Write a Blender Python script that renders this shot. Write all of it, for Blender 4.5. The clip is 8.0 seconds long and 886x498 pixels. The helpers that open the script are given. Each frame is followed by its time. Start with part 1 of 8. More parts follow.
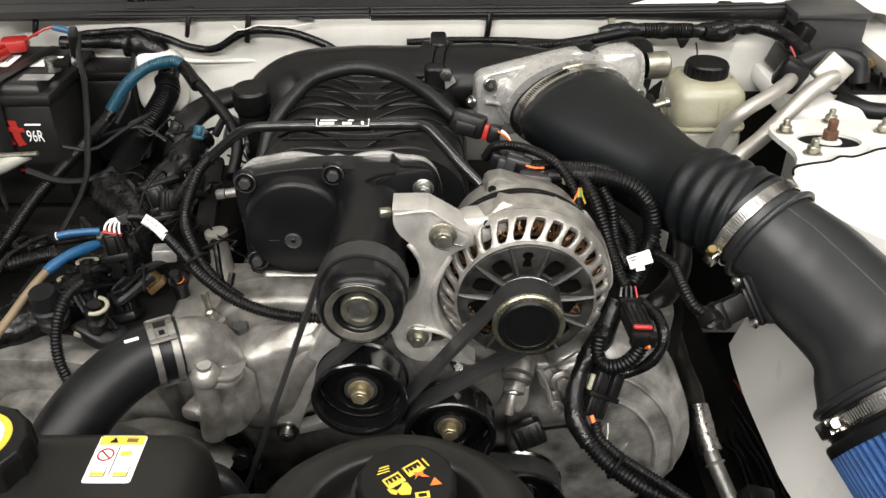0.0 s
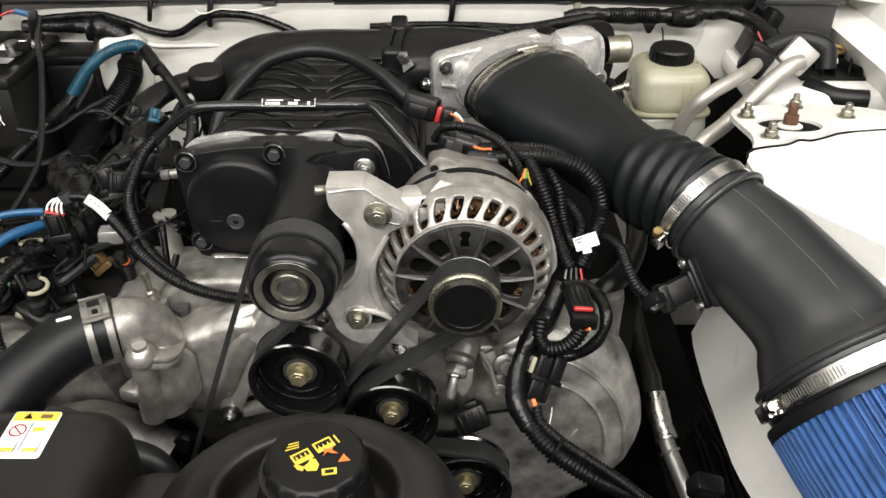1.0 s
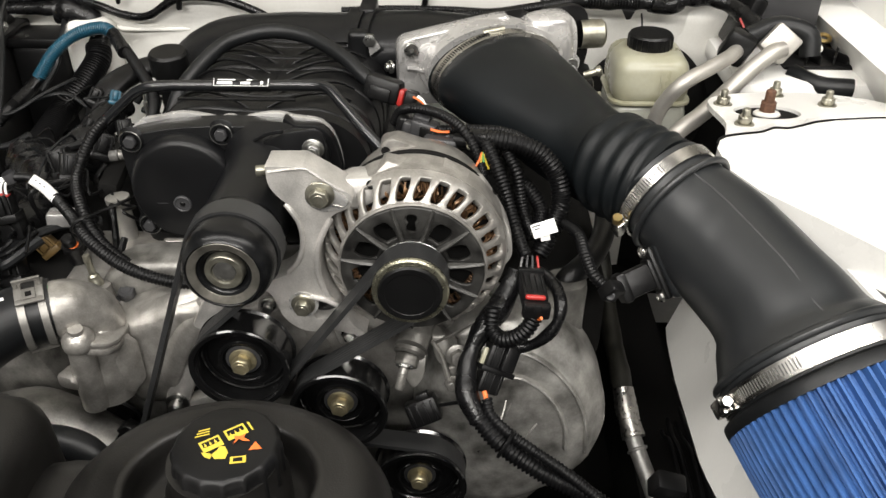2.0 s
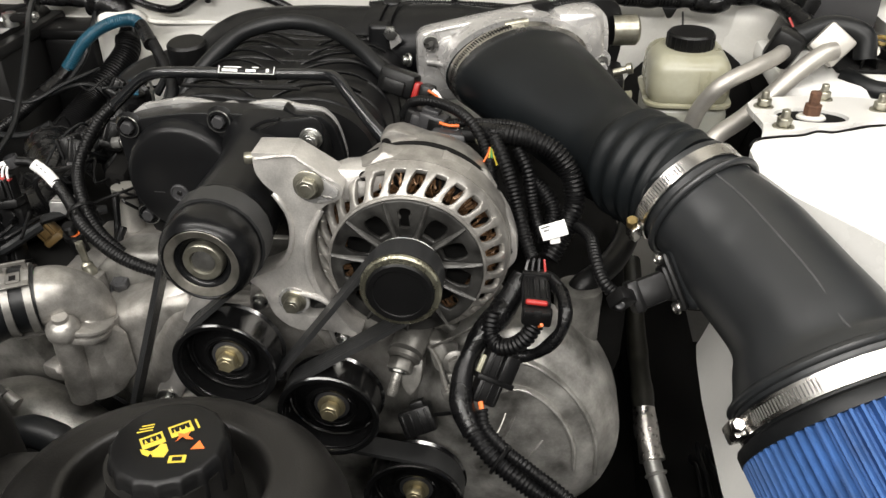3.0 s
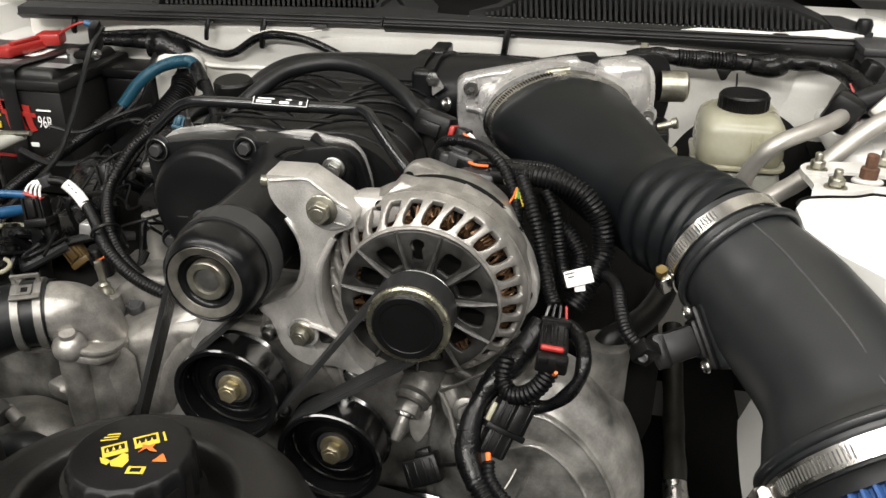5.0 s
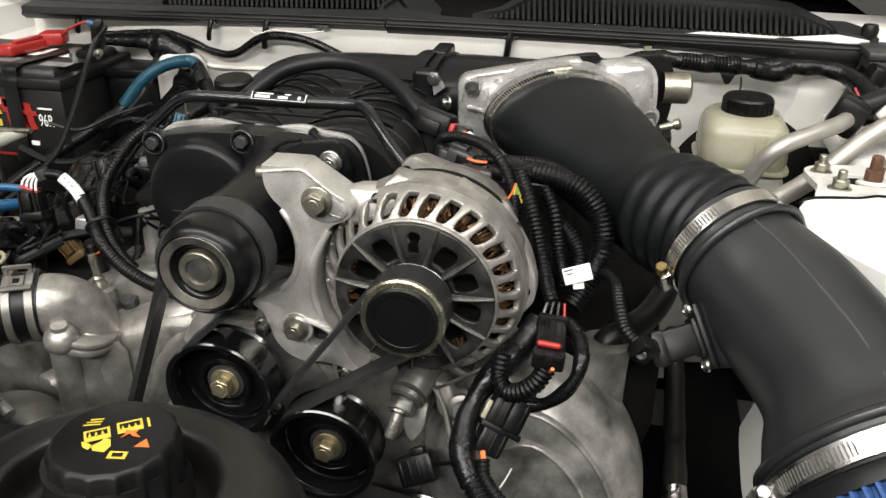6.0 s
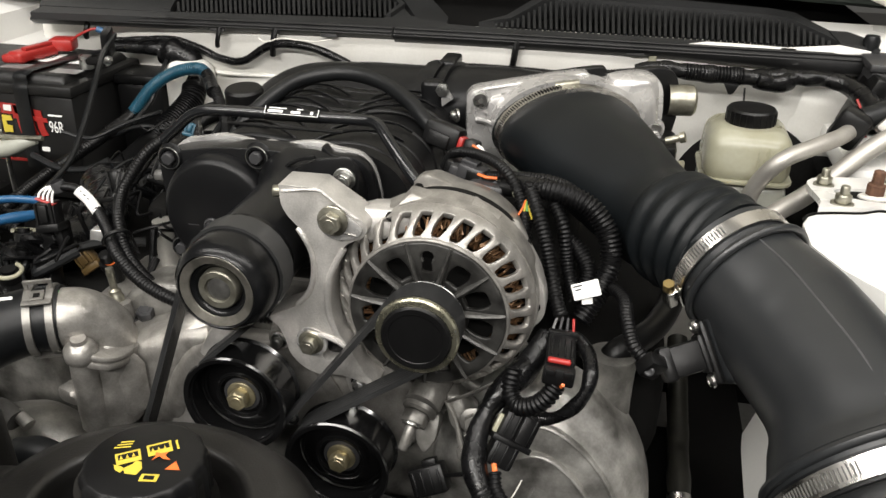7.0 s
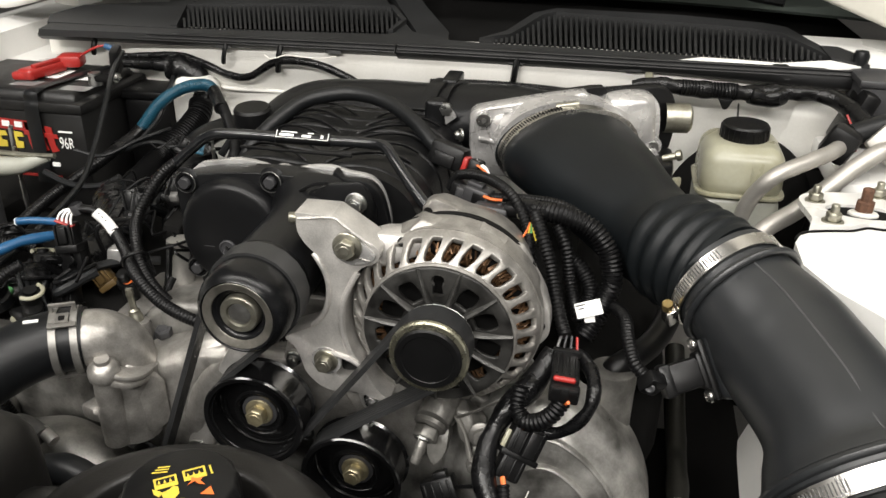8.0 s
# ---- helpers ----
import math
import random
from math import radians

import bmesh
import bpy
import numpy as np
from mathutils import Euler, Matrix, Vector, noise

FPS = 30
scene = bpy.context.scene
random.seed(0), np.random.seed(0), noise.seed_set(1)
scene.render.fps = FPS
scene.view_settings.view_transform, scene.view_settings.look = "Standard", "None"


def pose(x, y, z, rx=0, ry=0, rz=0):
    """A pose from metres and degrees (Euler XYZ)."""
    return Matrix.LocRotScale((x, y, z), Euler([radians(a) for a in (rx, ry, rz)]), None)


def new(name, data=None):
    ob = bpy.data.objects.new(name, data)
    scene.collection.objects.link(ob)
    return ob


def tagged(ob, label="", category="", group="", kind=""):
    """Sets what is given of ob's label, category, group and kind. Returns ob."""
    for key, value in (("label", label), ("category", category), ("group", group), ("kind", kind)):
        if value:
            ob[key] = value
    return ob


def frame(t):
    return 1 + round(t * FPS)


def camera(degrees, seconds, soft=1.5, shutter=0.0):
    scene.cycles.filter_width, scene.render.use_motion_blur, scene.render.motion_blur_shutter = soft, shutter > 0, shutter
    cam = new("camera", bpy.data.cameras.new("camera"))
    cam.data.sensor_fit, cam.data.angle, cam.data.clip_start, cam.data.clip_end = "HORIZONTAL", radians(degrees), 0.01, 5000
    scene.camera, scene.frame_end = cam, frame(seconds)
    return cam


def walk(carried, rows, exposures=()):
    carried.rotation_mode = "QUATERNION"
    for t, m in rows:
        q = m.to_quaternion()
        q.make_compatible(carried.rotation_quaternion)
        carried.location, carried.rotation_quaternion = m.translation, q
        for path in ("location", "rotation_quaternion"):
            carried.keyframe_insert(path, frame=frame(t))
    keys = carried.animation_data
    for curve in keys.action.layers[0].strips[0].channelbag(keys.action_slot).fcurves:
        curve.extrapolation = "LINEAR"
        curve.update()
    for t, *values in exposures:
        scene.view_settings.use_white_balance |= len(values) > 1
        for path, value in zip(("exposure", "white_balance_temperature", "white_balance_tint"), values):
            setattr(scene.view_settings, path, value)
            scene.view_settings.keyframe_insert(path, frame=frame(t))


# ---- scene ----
cam = camera(55.7, 8.0)
METRES, EYE, TILT, LEAN, TURN = 0.35, 1.25, -33.0, 0.0, 0.0
ROWS = [
    (0.0, 0.0, 0.0, 0.0, 0.0, 0.0, 0.0),
    (0.5, 0.0657, 0.011, -0.026, 0.3, -0.02, -0.18),
    (1.0, 0.1737, 0.0336, -0.0488, 0.47, -0.05, -0.27),
    (1.5, 0.2485, 0.0631, -0.0666, 0.4, -0.06, -0.43),
    (3.0, 0.4784, 0.2599, -0.1177, 5.58, 0.82, -2.97),
    (3.5, 0.5106, 0.3001, -0.1253, 7.74, 1.89, -4.29),
    (4.0, 0.5353, 0.3244, -0.1461, 8.84, 3.32, -5.44),
    (4.5, 0.5615, 0.3408, -0.1689, 9.46, 4.73, -6.16),
    (6.0, 0.6013, 0.399, -0.2358, 10.12, 6.79, -7.48),
    (6.5, 0.5884, 0.3701, -0.1961, 9.95, 6.13, -7.31),
    (7.0, 0.5714, 0.3447, -0.1887, 9.96, 6.23, -7.56),
    (7.5, 0.5593, 0.3057, -0.1701, 9.93, 6.2, -7.53),
    (8.0, 0.5464, 0.2464, -0.1353, 9.61, 5.85, -7.11),
]
walk(cam, [(t, pose(0, 0, EYE, TILT, LEAN, TURN) @ pose(METRES * x, METRES * y, METRES * z, 90 + pitch, roll, yaw)) for t, x, y, z, yaw, pitch, roll in ROWS],
     exposures=((0.0, 0.12), (0.5, 0.12), (1.5, 0.08), (3.0, 0.03), (4.5, 0.0), (8.0, 0.0)))
# ---- light ----
world = bpy.data.worlds.new("garage_air")
scene.world = world
world.use_nodes = True
bg = world.node_tree.nodes["Background"]
bg.inputs[0].default_value = (0.9, 0.95, 1.0, 1)
bg.inputs[1].default_value = 0.03


def ceiling_lamp(x, y, sx, sy, power):
    d = bpy.data.lights.new("fluorescent_lamp", "AREA")
    d.shape, d.size, d.size_y, d.energy, d.color = "RECTANGLE", sx, sy, power, (1.0, 0.965, 0.915)
    new("fluorescent_lamp", d).matrix_world = pose(x, y, 3.25, 0, 0, 0)


for lx, ly, lp in ((-1.5, -2.6, 225), (0.9, -2.6, 195), (-1.4, -0.3, 58), (0.9, -0.3, 58), (2.6, 0.4, 40)):
    ceiling_lamp(lx, ly, 2.4, 0.5, lp)


# ---- materials ----
def material(name, colour, rough=0.5, metal=0.0, vary=0.15, grain=900.0, blotch=25.0, bump=0.15, rough_vary=0.15,
             colour2=None, coat=0.0, spec=0.5, random_tint=0.0, emission=None, trans=0.0, subsurface=0.0):
    """A surface with a fine grain and larger blotches, both in metres."""
    m = bpy.data.materials.new(name)
    m.use_nodes = True
    n, l = m.node_tree.nodes, m.node_tree.links
    b = n["Principled BSDF"]
    b.inputs["Metallic"].default_value = metal
    b.inputs["Coat Weight"].default_value = coat
    b.inputs["Coat Roughness"].default_value = 0.12
    b.inputs["Specular IOR Level"].default_value = spec
    b.inputs["Transmission Weight"].default_value = trans
    if subsurface:
        b.inputs["Subsurface Weight"].default_value = subsurface
        b.inputs["Subsurface Radius"].default_value = (0.02, 0.018, 0.012)
        b.inputs["Subsurface Scale"].default_value = 0.4
    tc = n.new("ShaderNodeTexCoord")
    big, fine = n.new("ShaderNodeTexNoise"), n.new("ShaderNodeTexNoise")
    big.inputs["Scale"].default_value, big.inputs["Detail"].default_value = blotch, 5
    fine.inputs["Scale"].default_value, fine.inputs["Detail"].default_value = grain, 3
    l.new(tc.outputs["Object"], big.inputs["Vector"])
    l.new(tc.outputs["Object"], fine.inputs["Vector"])
    ramp = n.new("ShaderNodeValToRGB")
    ramp.color_ramp.elements[0].position, ramp.color_ramp.elements[1].position = 0.32, 0.68
    c2 = colour2 or [c * (1 - vary) for c in colour]
    ramp.color_ramp.elements[0].color, ramp.color_ramp.elements[1].color = (*c2, 1), (*colour, 1)
    l.new(big.outputs["Fac"], ramp.inputs["Fac"])
    mix = n.new("ShaderNodeMix")
    mix.data_type, mix.blend_type = "RGBA", "MULTIPLY"
    mix.inputs["Factor"].default_value = min(1.0, vary)
    l.new(ramp.outputs["Color"], mix.inputs["A"])
    l.new(fine.outputs["Fac"], mix.inputs["B"])
    out = mix.outputs["Result"]
    if random_tint:
        info, hsv, rng = n.new("ShaderNodeObjectInfo"), n.new("ShaderNodeHueSaturation"), n.new("ShaderNodeMapRange")
        rng.inputs["To Min"].default_value, rng.inputs["To Max"].default_value = 1 - random_tint, 1 + random_tint
        l.new(info.outputs["Random"], rng.inputs["Value"])
        l.new(rng.outputs["Result"], hsv.inputs["Value"])
        l.new(out, hsv.inputs["Color"])
        out = hsv.outputs["Color"]
    l.new(out, b.inputs["Base Color"])
    rr = n.new("ShaderNodeMapRange")
    rr.inputs["To Min"].default_value = max(0.02, rough - rough_vary)
    rr.inputs["To Max"].default_value = min(1.0, rough + rough_vary)
    l.new(big.outputs["Fac"], rr.inputs["Value"])
    l.new(rr.outputs["Result"], b.inputs["Roughness"])
    if bump:
        bp = n.new("ShaderNodeBump")
        bp.inputs["Strength"].default_value, bp.inputs["Distance"].default_value = bump, 0.0006
        l.new(fine.outputs["Fac"], bp.inputs["Height"])
        l.new(bp.outputs["Normal"], b.inputs["Normal"])
    if emission:
        b.inputs["Emission Color"].default_value = (*emission[:3], 1)
        b.inputs["Emission Strength"].default_value = emission[3]
    return m


BLACK_PLASTIC = material("black_plastic", (0.006, 0.006, 0.0062), 0.34, vary=0.3, grain=1500, bump=0.2, spec=0.25)
TANK_PLASTIC = material("dusty_black_tank_plastic", (0.0100, 0.0094, 0.0087), 0.40, vary=0.4, grain=700, blotch=22, bump=0.25, rough_vary=0.14, spec=0.4)
SOOT_PIPE = material("sooty_steel_pipe", (0.028, 0.027, 0.021), 0.5, 0.3, vary=0.5, grain=400, blotch=70, bump=0.4, colour2=(0.010, 0.0098, 0.008))
COWL_PLASTIC = material("weathered_black_cowl_plastic", (0.0175, 0.018, 0.0185), 0.55, vary=0.3, grain=900, blotch=14, bump=0.25, rough_vary=0.12, spec=0.4)
SEAL_RUBBER = material("weathered_seal_rubber", (0.0165, 0.0165, 0.017), 0.5, vary=0.4, grain=600, blotch=20, bump=0.2, rough_vary=0.12, spec=0.4)
SATIN_BLACK = material("satin_black_paint", (0.0062, 0.0064, 0.007), 0.32, vary=0.25, grain=2500, bump=0.14, rough_vary=0.07, spec=0.24)
PULLEY_BLACK = material("coated_pulley_black", (0.0055, 0.0057, 0.0062), 0.25, vary=0.2, grain=1500, bump=0.1, rough_vary=0.06, spec=0.25)
CRINKLE_BLACK = material("textured_black_coating", (0.0055, 0.0056, 0.006), 0.40, vary=0.3, grain=1800, bump=0.3, rough_vary=0.08, spec=0.3)
TUBE_BLACK = material("matte_black_moulded_plastic", (0.0170, 0.0186, 0.0202), 0.37, vary=0.25, grain=2200, blotch=12, bump=0.14, rough_vary=0.08, spec=0.62)
# paler than the tube: the raised seam's highlight is put into its colour
SEAM_PLASTIC = material("seam_highlight_grey", (0.09, 0.09, 0.093), 0.42, vary=0.4, grain=600, blotch=60, bump=0.1)
COUPLER_RUBBER = material("matte_coupler_rubber", (0.0050, 0.0066, 0.0078), 0.43, vary=0.3, grain=1800, blotch=14, bump=0.12, rough_vary=0.12, spec=0.25)
GLOSS_BLACK = material("gloss_black_enamel", (0.005, 0.005, 0.0052), 0.17, vary=0.1, grain=400, bump=0.02, rough_vary=0.04, coat=0.7)
RUBBER = material("black_rubber", (0.0075, 0.0082, 0.009), 0.40, vary=0.3, grain=800, bump=0.15, rough_vary=0.12, spec=0.3)
LOOM = material("split_loom_plastic", (0.005, 0.005, 0.0054), 0.36, vary=0.35, grain=500, bump=0.08, rough_vary=0.12, spec=0.2)
TAPE = material("black_cloth_tape", (0.0065, 0.0065, 0.007), 0.27, vary=0.5, grain=260, blotch=60, bump=0.8, rough_vary=0.15, spec=0.3)
BELT = material("ribbed_belt_rubber", (0.026, 0.0265, 0.027), 0.45, vary=0.3, grain=1200, bump=0.2)
CAST = material("cast_aluminium", (0.74, 0.715, 0.68), 0.36, 0.62, vary=0.32, grain=700, blotch=60, bump=0.6, rough_vary=0.12, colour2=(0.54, 0.525, 0.50))
CAST_OLD = material("weathered_cast_aluminium", (0.55, 0.535, 0.5), 0.36, 0.6, vary=0.24, grain=420, blotch=20, bump=0.3, rough_vary=0.14, colour2=(0.25, 0.243, 0.226))
CAST_DARK = material("dusty_grey_casting", (0.13, 0.128, 0.122), 0.5, 0.3, vary=0.4, grain=600, blotch=40, bump=0.35, colour2=(0.09, 0.088, 0.083))
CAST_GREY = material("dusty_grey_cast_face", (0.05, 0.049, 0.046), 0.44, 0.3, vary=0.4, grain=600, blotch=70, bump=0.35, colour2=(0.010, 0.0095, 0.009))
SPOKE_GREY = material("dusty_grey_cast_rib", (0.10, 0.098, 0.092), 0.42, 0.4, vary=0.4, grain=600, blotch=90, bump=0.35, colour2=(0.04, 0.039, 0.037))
WORN_STEEL = material("worn_plated_steel", (0.36, 0.34, 0.30), 0.36, 0.85, vary=0.3, grain=400, blotch=80, bump=0.1, colour2=(0.24, 0.23, 0.20))
PLATED = material("pale_yellow_plating", (0.62, 0.6, 0.46), 0.28, 0.95, vary=0.15, grain=300, blotch=120, bump=0.05, colour2=(0.5, 0.48, 0.36))
CLAMP_GREY = material("grey_phosphated_steel", (0.3, 0.29, 0.27), 0.42, 0.7, vary=0.3, grain=400, blotch=90, bump=0.2)
CAST_SMEAR = material("smeared_cast_aluminium", (0.62, 0.605, 0.57), 0.36, 0.6, vary=0.35, grain=420, blotch=34, bump=0.4, rough_vary=0.18, colour2=(0.17, 0.165, 0.152))
# darker copy of the old casting, for dirt and for painted-in shade
CAST_DIRTY_SHADED = material("dirty_shaded_casting", (0.33, 0.32, 0.297), 0.40, 0.5, vary=0.35, grain=500, blotch=38, bump=0.45, rough_vary=0.15, colour2=(0.08, 0.077, 0.07))
PIPE_BLACK = material("semi_gloss_black_pipe", (0.008, 0.0085, 0.0095), 0.2, vary=0.15, grain=900, bump=0.05, rough_vary=0.05, spec=0.5)
MACHINED = material("machined_aluminium", (0.62, 0.612, 0.597), 0.26, 0.6, vary=0.15, grain=500, blotch=40, bump=0.1, rough_vary=0.12, colour2=(0.36, 0.354, 0.345))
BATTERY_CASE = material("scuffed_battery_plastic", (0.0095, 0.0093, 0.0092), 0.42, vary=0.3, grain=900, blotch=30, bump=0.25, rough_vary=0.12, spec=0.4)
DULL_STEEL = material("dull_grey_steel", (0.34, 0.335, 0.32), 0.45, 0.8, vary=0.3, grain=400, blotch=90, bump=0.2)
STEEL = material("stainless_steel", (0.68, 0.66, 0.63), 0.26, 1.0, vary=0.12, grain=700, blotch=50, bump=0.05)
ZINC = material("zinc_plated_steel", (0.6, 0.6, 0.58), 0.3, 1.0, vary=0.25, grain=400, blotch=90, bump=0.1)
GOLD = material("yellow_zinc_plating", (0.56, 0.49, 0.31), 0.38, 0.85, vary=0.25, grain=300, blotch=120, bump=0.1, colour2=(0.4, 0.35, 0.23))
DULL_GOLD = material("dull_yellowed_zinc", (0.43, 0.415, 0.345), 0.36, 0.9, vary=0.25, grain=300, blotch=120, bump=0.1, colour2=(0.3, 0.288, 0.235))
BRASS = material("brass", (0.62, 0.46, 0.2), 0.3, 1.0, vary=0.2, bump=0.05)
RUST = material("rusty_steel", (0.2, 0.1, 0.06), 0.75, 0.3, vary=0.5, grain=400, blotch=150, bump=0.5)
COPPER = material("copper_winding", (0.30, 0.165, 0.08), 0.38, 0.4, vary=0.5, random_tint=0.45, grain=500, blotch=260, bump=0.3, colour2=(0.1, 0.055, 0.03))
WHITE_PAINT = material("white_body_paint", (0.8, 0.79, 0.76), 0.3, vary=0.06, grain=300, blotch=12, bump=0.02, coat=0.3)
# dimmer copy of the body white, with the bulkhead's shade in its colour
WHITE_DIM = material("shade_dimmed_white_paint", (0.76, 0.75, 0.71), 0.40, vary=0.12, grain=300, blotch=14, bump=0.05, colour2=(0.66, 0.645, 0.60))
RESERVOIR = material("yellowed_translucent_plastic", (0.34, 0.332, 0.255), 0.30, vary=0.15, grain=200, blotch=16, bump=0.03, subsurface=0.1, colour2=(0.25, 0.24, 0.165))
RESERVOIR_LOW = material("fluid_filled_plastic", (0.36, 0.365, 0.325), 0.32, vary=0.15, grain=200, blotch=16, bump=0.03, colour2=(0.28, 0.28, 0.235))
WHITE_PLASTIC = material("white_nylon", (0.72, 0.7, 0.64), 0.4, vary=0.1, bump=0.05)
PAPER = material("white_label", (0.82, 0.82, 0.8), 0.45, vary=0.05, bump=0.0)
LABEL_GREY = material("scuffed_grey_label", (0.3, 0.3, 0.295), 0.4, vary=0.4, grain=400, blotch=60, bump=0.05, colour2=(0.12, 0.12, 0.12))
CAST_WORN = material("stained_grey_casting", (0.47, 0.45, 0.42), 0.34, 0.65, vary=0.35, grain=620, blotch=75, bump=0.4, rough_vary=0.12, colour2=(0.29, 0.278, 0.257))
BRIGHT_CAST = material("bright_cast_aluminium", (0.66, 0.65, 0.635), 0.28, 0.6, vary=0.2, grain=500, blotch=45, bump=0.3, rough_vary=0.10, colour2=(0.52, 0.51, 0.50))
RED = material("red_plastic", (0.36, 0.022, 0.018), 0.35, vary=0.2, bump=0.05)
ORANGE = material("orange_wire", (0.75, 0.16, 0.03), 0.4, vary=0.1, bump=0.0)
YELLOW = material("yellow_print", (0.58, 0.45, 0.05), 0.45, vary=0.1, bump=0.0)
BLUE_TEAL = material("teal_split_loom", (0.012, 0.075, 0.12), 0.42, vary=0.2, grain=500, bump=0.05)
BLUE = material("blue_heat_shrink", (0.014, 0.085, 0.2), 0.38, vary=0.2, grain=400, bump=0.05)
FILTER_BLUE = material("blue_cotton_gauze", (0.035, 0.12, 0.36), 0.7, vary=0.4, grain=1600, blotch=40, bump=0.6)
TAN = material("tan_sleeve", (0.19, 0.14, 0.08), 0.6, vary=0.3, bump=0.2)
AMBER = material("amber_plastic", (0.15, 0.095, 0.035), 0.4, vary=0.2, bump=0.05)
GREEN = material("green_wire", (0.1, 0.35, 0.12), 0.4, vary=0.1, bump=0.0)
GREY_PLASTIC = material("grey_plastic", (0.035, 0.035, 0.037), 0.42, vary=0.2, bump=0.1)
CONCRETE = material("concrete_floor", (0.3, 0.29, 0.28), 0.7, vary=0.3, grain=60, blotch=1.5, bump=0.3)
WALL_PAINT = material("garage_wall_paint", (0.34, 0.34, 0.33), 0.7, vary=0.08, grain=80, blotch=1.0, bump=0.1)
# near-black that paints shade into gaps, holes and hidden filler parts
SHADE_BLACK = material("matte_shade_black", (0.0105, 0.0102, 0.0098), 0.8, vary=0.4, grain=200, blotch=15, bump=0.4, spec=0.08)
ALU_TUBE = material("brushed_aluminium_pipe", (0.46, 0.44, 0.405), 0.48, 0.75, vary=0.15, grain=400, blotch=40, bump=0.15)
FOIL = material("crumpled_foil", (0.6, 0.58, 0.55), 0.3, 1.0, vary=0.3, grain=160, blotch=220, bump=1.0)
# base colour lightened to hold the ceiling's reflection in the glass
GLASS = material("windscreen_glass", (0.085, 0.1, 0.09), 0.05, vary=0.05, bump=0.0, rough_vary=0.02)
HOOD_LINING = material("bare_hood_underside", (0.62, 0.6, 0.53), 0.5, vary=0.1, grain=120, blotch=6, bump=0.1)


# ---- builders ----
def finish(name, bm, mat, sharp=38):
    bmesh.ops.recalc_face_normals(bm, faces=bm.faces)
    me = bpy.data.meshes.new(name)
    bm.to_mesh(me)
    bm.free()
    me.polygons.foreach_set("use_smooth", [True] * len(me.polygons))
    me.set_sharp_from_angle(angle=radians(sharp))
    me.materials.append(mat)
    return me


def thing(name, base, label, category, group="", kind=""):
    ob = new(name)
    ob.empty_display_size = 0.02
    ob.matrix_basis = Matrix.Translation(base)
    return tagged(ob, label, category, group, kind)


def part(name, bm, mat, parent=None, label="", sharp=38):
    """One mesh object; under a thing (an Empty) or under a part."""
    ob = new(name, finish(name, bm, mat, sharp))
    if parent is not None:
        ob.parent = parent
        if parent.type == "EMPTY":
            ob.matrix_parent_inverse = parent.matrix_basis.inverted()
    return tagged(ob, label)


def single(name, bm, mat, label, category, group="", kind="", sharp=38):
    return tagged(new(name, finish(name, bm, mat, sharp)), label, category, group, kind)


def bevel(bm, width, segs=2, angle=30, only=None):
    pool = only if only is not None else bm.edges
    es = [e for e in pool if len(e.link_faces) == 2 and e.calc_face_angle(0) > radians(angle)]
    if es and width:
        bmesh.ops.bevel(bm, geom=es, offset=width, segments=segs, affect="EDGES", profile=0.5, clamp_overlap=True)


def box(c, s, bev=0.002, m=None, bm=None, segs=2, taper=None):
    """A box of size s at c, turned by m. taper: how far the top shrinks in x and y."""
    b = bmesh.new()
    bmesh.ops.create_cube(b, size=1)
    for v in b.verts:
        if taper and v.co.z > 0:
            v.co.x *= taper[0]
            v.co.y *= taper[1]
        v.co = Vector((v.co.x * s[0], v.co.y * s[1], v.co.z * s[2]))
    bevel(b, bev, segs)
    mm = Matrix.Translation(c) @ (m.to_4x4() if m else Matrix())
    bmesh.ops.transform(b, matrix=mm, verts=b.verts)
    return join(bm, b)


def join(bm, b):
    if bm is None:
        return b
    me = bpy.data.meshes.new("tmp")
    b.to_mesh(me)
    b.free()
    bm.from_mesh(me)
    bpy.data.meshes.remove(me)
    return bm


def axis_frame(axis):
    """A matrix whose z is the axis."""
    return Vector(axis).normalized().to_track_quat("Z", "Y").to_matrix()


def lathe(profile, c, axis=(0, -1, 0), segs=48, bm=None, scale=(1, 1)):
    """Turn (radius, height) pairs about an axis through c."""
    b = bmesh.new()
    f = axis_frame(axis)
    rings = []
    for r, h in profile:
        if r < 1e-6:
            rings.append([b.verts.new(Vector(c) + f @ Vector((0, 0, h)))])
        else:
            rings.append([b.verts.new(Vector(c) + f @ Vector((r * scale[0] * math.cos(2 * math.pi * i / segs), r * scale[1] * math.sin(2 * math.pi * i / segs), h))) for i in range(segs)])
    for a, d in zip(rings, rings[1:]):
        for i in range(segs):
            j = (i + 1) % segs
            if len(a) == 1 and len(d) == 1:
                continue
            if len(a) == 1:
                b.faces.new((a[0], d[i], d[j]))
            elif len(d) == 1:
                b.faces.new((a[i], a[j], d[0]))
            else:
                b.faces.new((a[i], a[j], d[j], d[i]))
    return join(bm, b)


def spline(pts, step=0.004):
    """Points of a smooth curve through pts, about a step apart."""
    p = [Vector(q) for q in pts]
    p = [2 * p[0] - p[1]] + p + [2 * p[-1] - p[-2]]
    out = []
    for i in range(1, len(p) - 2):
        a, b, c, d = p[i - 1:i + 3]
        n = max(2, int((c - b).length / step))
        for k in range(n):
            t = k / n
            out.append(0.5 * (2 * b + (c - a) * t + (2 * a - 5 * b + 4 * c - d) * t * t + (3 * b - a - 3 * c + d) * t ** 3))
    out.append(p[-2])
    return out


